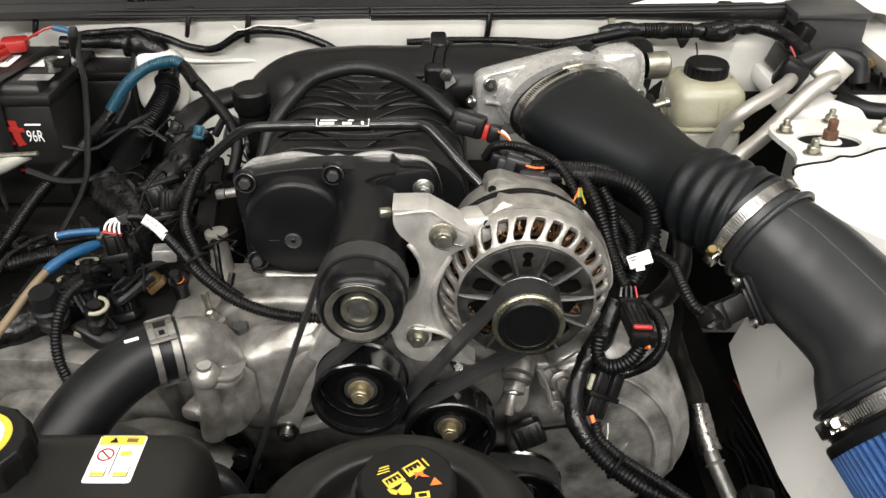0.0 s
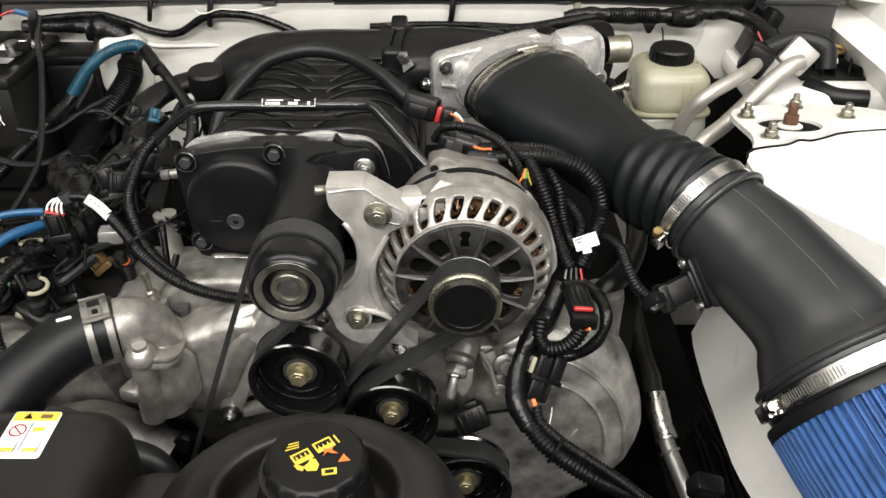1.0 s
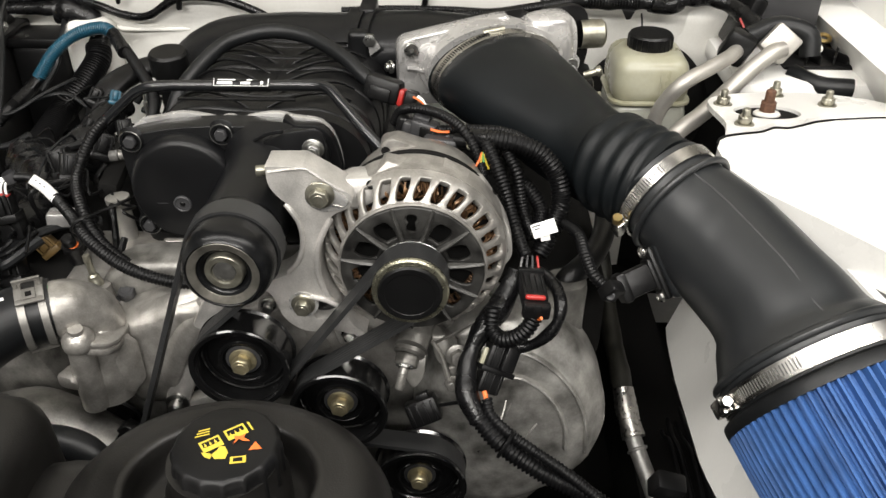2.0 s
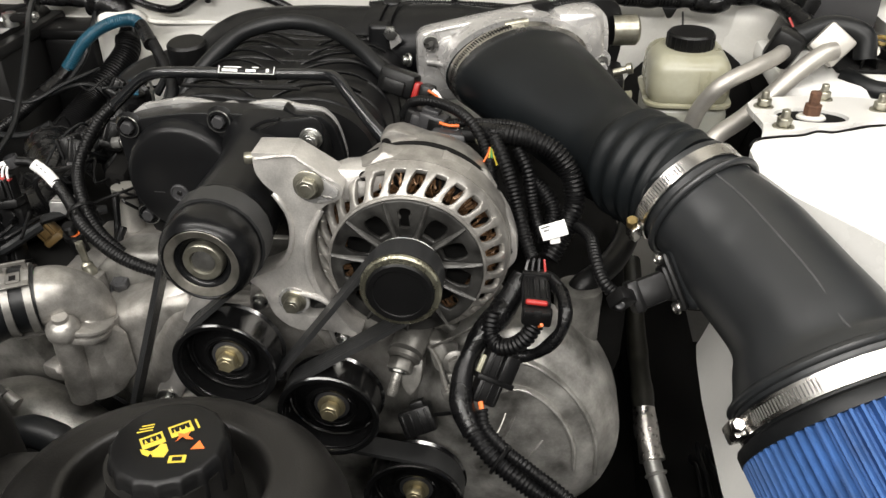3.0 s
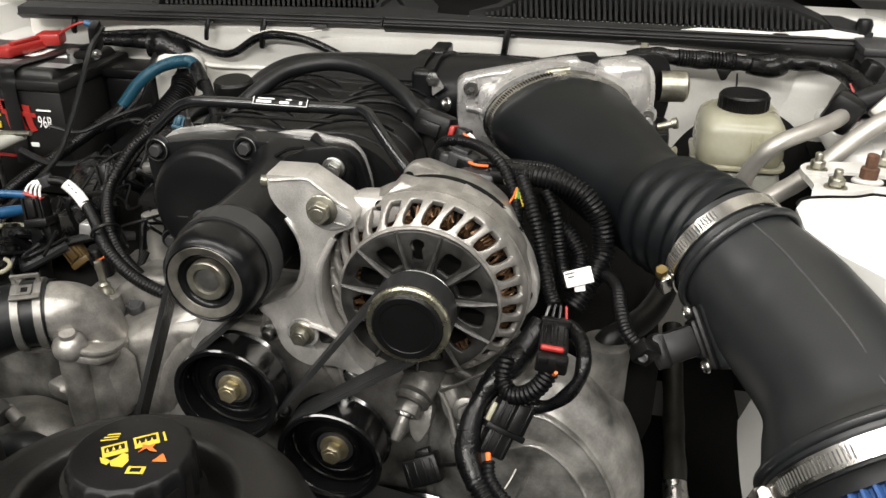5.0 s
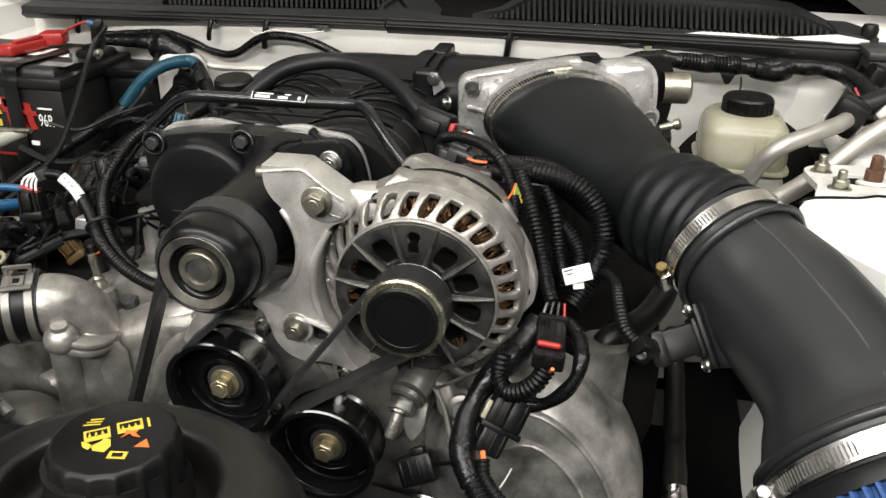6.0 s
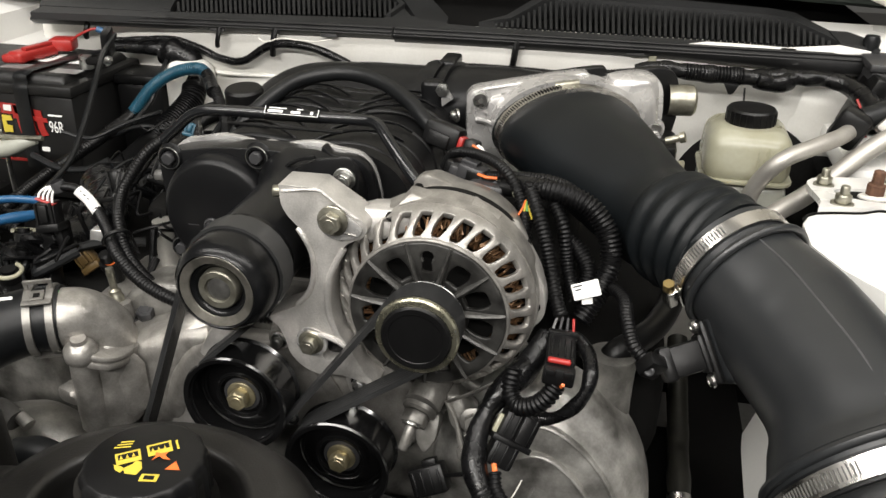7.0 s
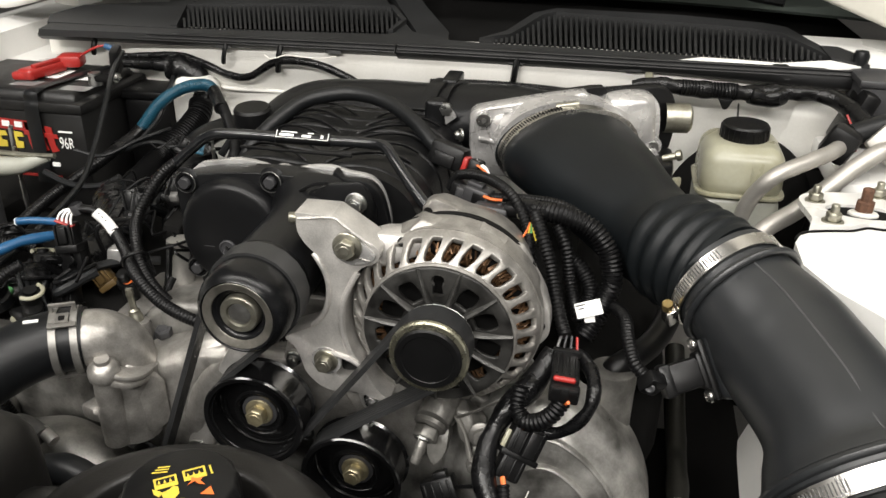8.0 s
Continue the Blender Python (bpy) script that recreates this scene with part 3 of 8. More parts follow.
b = slope(box((0.555, 0.895, 0.771), (0.17, 0.215, 0.11), 0.05, segs=6))
part("tower_body", b, WHITE_PAINT, tower)
hole = [(0.452 + 0.036 * math.cos(a), 0.893 + 0.031 * math.sin(a)) for a in np.linspace(0, 2 * math.pi, 40, endpoint=False)]
rim = [(0.394, 0.85), (0.385, 0.822), (0.401, 0.821), (0.425, 0.830), (0.444, 0.847), (0.455, 0.846), (0.476, 0.857), (0.505, 0.877), (0.55, 0.89), (0.6, 0.90), (0.6, 0.95), (0.55, 0.985), (0.48, 0.99), (0.42, 0.97), (0.398, 0.935)]
rim = smooth_loop(rim, 5)


def ring_plate(outer, inner, z0, z1):
    """A flat plate with a hole, in x and y."""
    b = bmesh.new()
    n = 60
    def even(loop):
        c = sum((Vector(p) for p in inner), Vector((0, 0))) / len(inner)
        out = []
        for k in range(n):
            a = 2 * math.pi * k / n - math.pi
            best = min(loop, key=lambda p: abs((math.atan2(p[1] - c.y, p[0] - c.x) - a + math.pi) % (2 * math.pi) - math.pi))
            out.append(best)
        return out
    o, i = even(outer), even(inner)
    lo, li = [b.verts.new((*p, z1)) for p in o], [b.verts.new((*p, z1)) for p in i]
    bo, bi = [b.verts.new((*p, z0)) for p in o], [b.verts.new((*p, z0)) for p in i]
    for k in range(n):
        j = (k + 1) % n
        for q in ((lo[k], lo[j], li[j], li[k]), (bo[k], bi[k], bi[j], bo[j]), (lo[k], bo[k], bo[j], lo[j]), (li[k], li[j], bi[j], bi[k])):
            b.faces.new(q)
    bmesh.ops.remove_doubles(b, verts=b.verts, dist=1e-5)
    return b


part("tower_plate", slope(ring_plate(rim, hole, 0.824, 0.8305)), WHITE_PAINT, tower, "raised stud plate with a round opening")
SEAM_LINE = [(0.366, 0.775), (0.373, 0.793), (0.383, 0.805), (0.401, 0.814), (0.425, 0.823), (0.444, 0.840), (0.457, 0.838), (0.476, 0.850), (0.505, 0.870), (0.56, 0.884), (0.61, 0.89)]
b = bmesh.new()
WING_EDGE = [(0.66, 0.89), (0.66, 0.24), (0.56, 0.24), (0.545, 0.40), (0.505, 0.50), (0.462, 0.58), (0.42, 0.64), (0.383, 0.69), (0.366, 0.73)]
for z in (0.79, 0.8255):
    b.faces.new([b.verts.new((x, y, z - 0.17 * (max(y, 0.79) - 0.845))) for x, y in SEAM_LINE + WING_EDGE])
top, n = list(b.verts), len(SEAM_LINE) + len(WING_EDGE)
for k in range(n):
    b.faces.new((top[k], top[(k + 1) % n], top[n + (k + 1) % n], top[n + k]))
bevel(b, 0.006, 3, 30)
part("tower_skin", b, WHITE_PAINT, tower, "lower white skin lapped under the stud plate")
# laid-on strip paints the shadow gap under the stud plate
part("lap_shade_strip", sweep([(x, y + 0.0015, 0.8262 - 0.17 * (y - 0.845)) for x, y in SEAM_LINE], 0.0013, 8), SHADE_BLACK, tower, "near-black strip standing in for shade along the lapped edge")
# disc on the tower top, dark as the shade inside the opening
part("tower_well", slope(lathe([(0.034, 0), (0.034, 0.0032), (0, 0.0032)], (0.452, 0.893, 0.8242), (0, 0, 1), 32, scale=(1, 0.9))), SHADE_BLACK, tower, "near-black disc standing in for the shaded strut opening")
part("strut_washer", slope(lathe([(0, 0.004), (0.0125, 0.004), (0.0145, 0.002), (0.0145, 0)], (0.452, 0.893, 0.8272), (0, 0, 1), 28)), WHITE_DIM, tower)
part("damper_rod", lathe([(0.0088, 0), (0.0088, 0.010), (0.0058, 0.011), (0.0058, 0.023), (0.0048, 0.024), (0, 0.024)], (0.452, 0.893, 0.824), (0, 0, 1), 8), RUST, tower, "rusty damper rod nut")
for nx, ny in ((0.412, 0.925), (0.41, 0.838), (0.487, 0.972), (0.531, 0.926)):
    bolt(tower, (nx, ny, 0.8305 - 0.17 * (ny - 0.845)), (0, 0, 1), 0.0076, DULL_GOLD, "dull flanged stud nut", 0.008, 1.35, 10, 0.008)
apron = thing("inner_wing", (0.5, 0.6, 0.4), "white painted inner wing panel beside the engine", "inner wing", kind="structure")
b = bmesh.new()
rows = []
for i in range(24):
    y = 0.36 + 0.475 * i / 23
    low = 0.547 + 0.10 * max(0.0, y - 0.75) + 2.2 * max(0.0, y - 0.80) ** 2
    lean = 0.30 * (0.55 * max(0, 0.62 - y) + 0.6 * max(0, y - 0.83))
    rows.append([b.verts.new((0.45 - 0.3 * (0.80 - z) + lean, y, z)) for z in np.linspace(low, 0.80, 9)])
for a, d in zip(rows, rows[1:]):
    for k in range(8):
        b.faces.new((a[k], d[k], d[k + 1], a[k + 1]))
b.normal_update()
bmesh.ops.solidify(b, geom=b.faces[:], thickness=0.012)
part("apron_wall", b, WHITE_PAINT, apron, "curved inner wing pressing", sharp=50)
part("apron_shelf", box((0.56, 1.13, 0.79), (0.2, 0.22, 0.03), 0.008), WHITE_PAINT, apron)
apl = thing("inner_wing_left", (-0.6, 0.6, 0.4), "white inner wing panel by the battery", "inner wing", kind="structure")
part("apron_box", box((-0.77, 0.75, 0.6), (0.16, 1.0, 0.36), 0.03, segs=3), WHITE_DIM, apl)
part("apron_skirt", box((-0.66, 0.60, 0.42), (0.03, 1.1, 0.5), 0.01), SHADE_BLACK, apl)

side = thing("cowl_side", (0.58, 1.3, 0.88), "white painted body panel beside the cowl", "body panel", kind="structure")
b = bmesh.new()
lo = [b.verts.new((x, y, 0.870 + 0.16 * (y - 1.15))) for x, y in ((0.60, 1.20), (0.53, 1.202), (0.486, 1.216), (0.474, 1.238), (0.458, 1.265), (0.437, 1.314), (0.555, 1.312), (0.74, 1.30), (0.74, 1.15))]
f = b.faces.new(lo)
ex = bmesh.ops.extrude_face_region(b, geom=[f])
for v in ex["geom"]:
    if isinstance(v, bmesh.types.BMVert):
        v.co.z += 0.016
bevel(b, 0.006, 3, 40)
part("side_panel", b, WHITE_PAINT, side)
deck("painted_lip", [(0.262, 1.186), (0.343, 1.184), (0.399, 1.178), (0.441, 1.180), (0.50, 1.203), (0.478, 1.219), (0.45, 1.212), (0.40, 1.199), (0.344, 1.202), (0.301, 1.202)], 0.006, WHITE_PAINT, "white painted lip between grille and seal", 0.002, side)
hood = thing("hood", (0, 1.33, 0.95), "raised white car hood seen from below", "hood")
b = box((0, 0, 0), (1.42, 1.15, 0.025), 0.008)
hm = pose(0, 1.33, 0.99, 0, 0, 0) @ Matrix.Rotation(radians(-68), 4, "X") @ pose(0, -0.575, 0)
bmesh.ops.transform(b, matrix=hm, verts=b.verts)
part("hood_panel", b, HOOD_LINING, hood)
lipo = smooth_loop([(-0.757, 0.93), (-0.757, 0.895), (-0.735, 0.880), (-0.682, 0.889), (-0.624, 0.907), (-0.554, 0.918), (-0.45, 0.930), (-0.43, 0.96), (-0.45, 1.0), (-0.6, 1.0), (-0.74, 1.0)], 4)
part("hood_corner", plate([(x - 0.05, z + 0.016) for x, z in lipo], 1.24, 1.275, 0.01, segs=3), WHITE_PAINT, hood, "rolled white rear hood corner")
part("hood_corner", plate([(0.416, 1.03), (0.426, 0.978), (0.478, 0.959), (0.529, 0.940), (0.584, 0.914), (0.64, 0.915), (0.64, 1.05)], 1.24, 1.262, 0.006, segs=3), HOOD_LINING, hood, "bare cream hood corner")
for sx in (-1, 1):
    part("hood_hinge", sweep([(sx * 0.70, 1.30, 0.90), (sx * 0.69, 1.27, 0.96), (sx * 0.67, 1.31, 1.03)], lambda s: (0.006, 0.022), 8, up=(1, 0, 0)), WHITE_PAINT, hood, "white painted hinge arm")

# dark underside, so that gaps end in shade; the shade is put into its colour
ub = thing("engine_block", (0, 0.9, 0.25), "near-black engine block and sump, coloured as shade", "engine block")
part("block", box((-0.02, 0.93, 0.47), (0.40, 0.46, 0.40), 0.02), SHADE_BLACK, ub)
part("sump", box((-0.02, 0.9, 0.22), (0.30, 0.4, 0.14), 0.03), SHADE_BLACK, ub)
slab("subframe", (0, 0.65, 0.2), (1.36, 1.3, 0.02), SHADE_BLACK, "near-black undertray and subframe, coloured as shade", "subframe")
slab("frame_rail", (0.37, 0.7, 0.36), (0.08, 1.2, 0.12), SHADE_BLACK, "dark steel frame rail", "frame rail")
slab("frame_rail", (-0.45, 0.7, 0.36), (0.08, 1.2, 0.12), SHADE_BLACK, "dark steel frame rail", "frame rail")
slab("radiator_support", (0, 0.27, 0.5), (1.3, 0.05, 0.5), SHADE_BLACK, "dark radiator and its support panel", "radiator")

# blocks added to keep the gaps beside the alternator and tube dark
hr = thing("engine_bank", (0.22, 0.85, 0.6), "near-black engine bank blocks added to darken the gaps", "cylinder head")
part("head_block", box((0.205, 0.90, 0.645), (0.13, 0.36, 0.13), 0.03, segs=3), SHADE_BLACK, hr)
part("valley_cover", box((0.09, 0.87, 0.70), (0.16, 0.22, 0.12), 0.02, segs=3), SHADE_BLACK, hr)

# ---- intake ----
intake = thing("air_intake_tube", (0.29, 0.69, 0.7), "matte black moulded air intake tube with rubber coupler", "intake tube")
T0, C1, C2 = Vector((0.142, 0.925, 0.857)), Vector((0.2955, 0.691, 0.831)), Vector((0.392, 0.532, 0.765))
A1 = Vector((0.56, -0.76, -0.33)).normalized()
A2 = Vector((0.35, -0.817, -0.458)).normalized()


def coupler_radius(s):
    k = min(1, max(0, s / 0.75))
    k = k * k * (3 - 2 * k)
    a, c = 0.079 + (0.0468 - 0.079) * k, 0.046 + (0.0468 - 0.046) * k
    if s > 0.77:
        w = 0.0020 * math.sin((s - 0.77) / 0.20 * 2 * math.pi * 4 - math.pi / 2) + 0.0020
        w *= 1 if s < 0.97 else 0
        a, c = a + w, c + w
        if s >= 0.97:
            a = c = 0.0484
    return a, c


def between(k, lift=0.0):
    return T0 + (C1 - T0) * k + Vector((0, 0, lift))


coupler = part("rubber_coupler", sweep([T0, between(0.3, -0.004), between(0.62, -0.011), C1 - A1 * 0.055 + Vector((0, 0, -0.015)), C1 - A1 * 0.004 + Vector((0.006, 0.001, -0.001))], coupler_radius, 56, 0.0025, up=(0, 0, 1)), COUPLER_RUBBER, intake, "flexible black rubber coupler with bellows", sharp=70)
ELBOW = [C1 - A1 * 0.012 + Vector((0.006, 0.001, -0.001)), C1 + A1 * 0.03 + Vector((0.006, 0.002, 0.0)), C1 + A1 * 0.08 + Vector((0.004, 0.005, 0.001)), C2 - A2 * 0.055, C2 - A2 * 0.02, C2 + A2 * 0.02]


def ease(x):
    x = max(0.0, min(1.0, x))
    return x * x * (3 - 2 * x)


def elbow_radius(s):
    return 0.0482 + 0.0068 * ease((s - 0.09) / 0.30) + 0.0192 * max(0.0, min(1.0, (s - 0.58) / 0.29)) ** 2.3


elbow = part("elbow_tube", sweep(ELBOW, elbow_radius, 64, 0.004), TUBE_BLACK, intake, "black moulded elbow flaring to the filter", sharp=70)
seam = []
path = spline(ELBOW, 0.012)
for k, (p, q) in enumerate(zip(path, path[1:])):
    d = (q - p).normalized()
    o = Vector((-0.2, -0.2, 1))
    seam.append(p + (o - d * o.dot(d)).normalized() * (elbow_radius(k / (len(path) - 1)) - 0.0003))
part("mould_seam", sweep(seam[2:-2], 0.0008, 8), SEAM_PLASTIC, elbow, "fine grey mould seam")
part("tube_bead", torus(C1 + A1 * 0.017 + Vector((0.007, 0.001, 0)), A1, 0.0515, 0.0032, 56), TUBE_BLACK, elbow)
part("tube_bead", torus(C2 - A2 * 0.008, A2, 0.0742, 0.0038, 64), TUBE_BLACK, elbow)


def hose_clamp(parent, c, axis, R, width, screw_at, label="stainless worm-drive hose clamp", scale=(1, 1), screw_mat=None, ridges=9):
    """A band with slots near its screw housing."""
    bm = lathe([(R, -width / 2), (R + 0.0014, -width / 2 + 0.0004), (R + 0.0014, width / 2 - 0.0004), (R, width / 2)], c, axis, 72, scale=scale)
    band = part("hose_clamp", bm, STEEL, parent, label)
    f = axis_frame(axis)
    sx, sy = scale

    def at(a, dr=0.0):
        return Vector(c) + f @ Vector(((R + dr) * sx * math.cos(a), (R + dr) * sy * math.sin(a), 0))
    tang = (at(screw_at + 0.05) - at(screw_at - 0.05)).normalized()
    side_sign = 1
    if tang.z < 0:
        tang, side_sign = -tang, -1
    outw = tang.cross(Vector(axis)).normalized()
    if outw.dot(at(screw_at) - Vector(c)) < 0:
        outw = -outw
    m = Matrix((Vector(axis).normalized(), tang, outw)).transposed()
    hub = box(at(screw_at) + outw * 0.006 - tang * 0.004, (width * 0.95, 0.020, 0.009), 0.002, m)
    part("screw_housing", hub, STEEL, band)
    sc = at(screw_at) + outw * 0.0075 + tang * 0.010
    part("clamp_screw", hexagon(sc - tang * 0.004, tang, 0.0052, 0.0085, turn=15), screw_mat or STEEL, band)
    for k in range(ridges):
        a = screw_at + side_sign * (0.24 + k * 0.0026 / R)
        q = at(a, 0.0015)
        tg = (at(a + 0.02) - at(a - 0.02)).normalized()
        ow = tg.cross(Vector(axis)).normalized()
        part("band_slot", box(q, (width * 0.58, 0.0009, 0.0006), 0, Matrix((Vector(axis).normalized(), tg, ow)).transposed()), CAST_DARK, band)
    return band




def clamp_angle(c, axis, toward):
    """The angle on a clamp at which its screw faces a point."""
    v = axis_frame(axis).transposed() @ (Vector(toward) - Vector(c))
    return math.atan2(v.y, v.x)


CLAMP_A = clamp_angle(C2, A2, (0.324, 0.496, 0.748))
hose_clamp(intake, C1 + Vector((0.006, 0.001, -0.001)), A1, 0.0500, 0.0125, clamp_angle(C1 + Vector((0.006, 0.001, -0.001)), A1, (0.2565, 0.659, 0.806)), screw_mat=BRASS, ridges=22)
hose_clamp(intake, C2 + A2 * 0.008, A2, 0.0758, 0.0145, CLAMP_A, ridges=22)

# cone filter
filt = thing("air_filter", C2, "blue pleated cotton cone air filter", "air filter")
part("filter_base", lathe([(0.0725, -0.001), (0.0757, -0.001), (0.0757, 0.017), (0.078, 0.019), (0.0825, 0.020), (0.0835, 0.022), (0.0835, 0.030), (0.06, 0.030)], C2, A2, 64), RUBBER, filt, "black rubber mounting collar")
b = bmesh.new()
f2 = axis_frame(A2)
NP = 72
rings = []
for h, r0 in ((0.029, 0.0805), (0.06, 0.080), (0.1, 0.078), (0.15, 0.074), (0.19, 0.069)):
    rings.append([b.verts.new(C2 + f2 @ Vector(((r0 + (0.0026 if k % 4 in (1, 2) else -0.0034)) * math.cos(2 * math.pi * k / (4 * NP)), (r0 + (0.0026 if k % 4 in (1, 2) else -0.0034)) * math.sin(2 * math.pi * k / (4 * NP)), h))) for k in range(4 * NP)])
for a, d in zip(rings, rings[1:]):
    for k in range(4 * NP):
        j = (k + 1) % (4 * NP)
        b.faces.new((a[k], a[j], d[j], d[k]))
part("pleats", b, FILTER_BLUE, filt, "oiled blue cotton pleats", sharp=70)
part("filter_cap", lathe([(0.073, 0.186), (0.073, 0.2), (0.066, 0.205), (0, 0.205)], C2, A2, 48), RUBBER, filt)

# throttle body: a cast plate behind the coupler
tb = thing("throttle_body", (0.14, 0.96, 0.8), "machined aluminium oval throttle body with bolted flange", "throttle body")
TM = pose(0.142, 0.960, 0.858, 0, 0, 13)


def local_plate(pts, y0, y1, bev, m):
    return plate(pts, y0, y1, bev, m=m)


outl = smooth_loop([(-0.106, 0.008), (-0.102, 0.026), (-0.078, 0.033), (0.012, 0.0475), (0.026, 0.043), (0.040, 0.0385), (0.054, 0.045), (0.088, 0.047), (0.104, 0.03), (0.104, -0.02), (0.08, -0.045), (-0.06, -0.05), (-0.1, -0.04)], 4)
part("throttle_flange", local_plate(outl, -0.008, 0.016, 0.004, TM), BRIGHT_CAST, tb)
outl2 = smooth_loop([(-0.085, 0.012), (-0.06, 0.027), (0.02, 0.04), (0.07, 0.034), (0.086, 0.01), (0.07, -0.035), (-0.06, -0.038)], 4)
part("throttle_boss", local_plate(outl2, -0.016, 0.0, 0.004, TM), BRIGHT_CAST, tb)
bm = lathe([(0.08, 0.0), (0.082, 0.001), (0.082, 0.03), (0.0, 0.03)], TM @ Vector((0.0, 0, -0.0)), TM.to_3x3() @ Vector((0.12, -1, -0.02)), 56, scale=(1, 0.58))
part("throttle_neck", bm, BRIGHT_CAST, tb)
part("motor_cover", lump([TM @ Vector(q) for q in ((0.045, -0.022, 0.044), (0.085, -0.022, 0.044), (0.098, -0.016, 0.02), (0.098, -0.014, -0.02), (0.05, -0.024, 0.0), (0.04, 0.0, 0.05), (0.1, 0.0, 0.048), (0.108, 0.0, -0.03), (0.04, 0.0, -0.03))], 0.008), BRIGHT_CAST, tb, "rounded cast motor cover")
part("cover_rib", sweep([TM @ Vector((0.048, -0.0225, 0.035)), TM @ Vector((0.062, -0.0235, 0.02)), TM @ Vector((0.07, -0.022, -0.01))], 0.003, 8), BRIGHT_CAST, tb)
part("gasket_plate", local_plate([(x * 1.02 + 0.021, z * 1.03) for x, z in outl], 0.0165, 0.028, 0.002, TM), BLACK_PLASTIC, tb)
part("motor_housing", lathe([(0, 0.030), (0.014, 0.030), (0.017, 0.027), (0.017, 0)], TM @ Vector((0.116, 0.016, 0.014)), (1, 0.15, 0), 28), DULL_GOLD, tb, "plated round motor housing")
for px, pz in ((-0.092, 0.019), (0.098, -0.012)):
    q = TM @ Vector((px, -0.0085, pz))
    out = TM.to_3x3() @ Vector((0, -1, 0))
    part("bolt_seat", lathe([(0.0125, 0), (0.012, 0.0015), (0, 0.0015)], q, out, 24), BRIGHT_CAST, tb)
    sb = part("bolt", lathe([(0.0078, 0.001), (0.0082, 0.0018), (0.0082, 0.006), (0.0074, 0.007), (0.0, 0.007)], q, out, 24), ZINC, tb, "socket head bolt")
    part("hex_socket", hexagon(q + out * 0.0066, out, 0.0030, 0.0006, chamfer=0), CAST_DARK, sb)
for k, (xa, za, xb, zb) in enumerate(((-0.086, 0.004, -0.062, 0.022), (-0.07, 0.027, -0.045, 0.026), (-0.03, 0.032, -0.024, 0.038), (-0.096, -0.004, -0.078, -0.008))):
    part("cast_rib", sweep([TM @ Vector((xa, -0.010, za)), TM @ Vector(((xa + xb) / 2, -0.013, (za + zb) / 2 + 0.002)), TM @ Vector((xb, -0.015, zb))], lambda s: (0.0026, 0.004), 8), BRIGHT_CAST, tb)
part("flange_lip", sweep([TM @ Vector(q) for q in ((-0.103, -0.0085, 0.004), (-0.100, -0.0085, 0.025), (-0.078, -0.0085, 0.0315), (0.018, -0.0085, 0.0475))], 0.0018, 8), BRIGHT_CAST, tb)
bolt(tb, (0.034, 0.908, 0.864), (-0.8, -0.6, 0.1), 0.005, ZINC, "small side bolt", 0.005)
part("cover_boss", lathe([(0.0065, 0), (0.006, 0.005), (0.0025, 0.005), (0.002, 0.003), (0, 0.003)], TM @ Vector((0.098, -0.016, -0.018)), TM.to_3x3() @ Vector((0, -1, 0)), 16), BRIGHT_CAST, tb)
# clamp of the coupler's oval end
b = sweep([T0 + Vector((0.006, -0.0085, 0)), T0 + Vector((0.0135, -0.021, -0.0005))], (lambda s: (0.081, 0.0478)), 64, up=(0, 0, 1))
oc = part("hose_clamp", b, STEEL, tb, "slotted stainless hose clamp")
part("clamp_screw", sweep([(0.135, 0.909, 0.9030), (0.146, 0.911, 0.9050), (0.158, 0.914, 0.9065)], 0.0036, 10), DULL_GOLD, oc)
for k in range(44):
    a = radians(100 + 2.5 * k)
    o = T0 + Vector((0.010, -0.0145, 0))
    sd = Vector((0.84, 0.53, 0)) * 0.0815 * math.cos(a) + Vector((0, 0, 1)) * 0.0483 * math.sin(a)
    part("band_slot", box(o + sd, (0.0008, 0.0065, 0.0012), 0, Matrix.Rotation(radians(32), 3, "Z")), SHADE_BLACK, oc)

# ---- supercharger ----
sc = thing("supercharger", (-0.09, 0.85, 0.75), "satin black finned supercharger with black front cover", "supercharger")
# the rounded rotor case
b = bmesh.new()
rows = []
for i in range(41):
    y = 0.752 + (1.0 - 0.752) * i / 40
    lift = -0.012 * (i / 40)
    ridge = 0.0
    row = []
    for k in range(33):
        a = math.pi * (1.12 - 1.24 * k / 32)
        rx, rz = 0.112 + ridge, 0.066 + ridge
        pinch = 1 - 0.13 * math.exp(-((k - 16) / 2.6) ** 2)
        row.append(b.verts.new((-0.088 + rx * math.copysign(abs(math.cos(a)) ** 0.75, math.cos(a)), y, 0.812 + lift + rz * pinch * math.copysign(abs(math.sin(a)) ** 0.75, math.sin(a)))))
    rows.append(row)
for a, d in zip(rows, rows[1:]):
    for k in range(32):
        b.faces.new((a[k], a[k + 1], d[k + 1], d[k]))
b.faces.new(rows[0])
b.faces.new(rows[-1][::-1])
case = part("rotor_case", b, CRINKLE_BLACK, sc, "black ribbed rotor case", sharp=50)
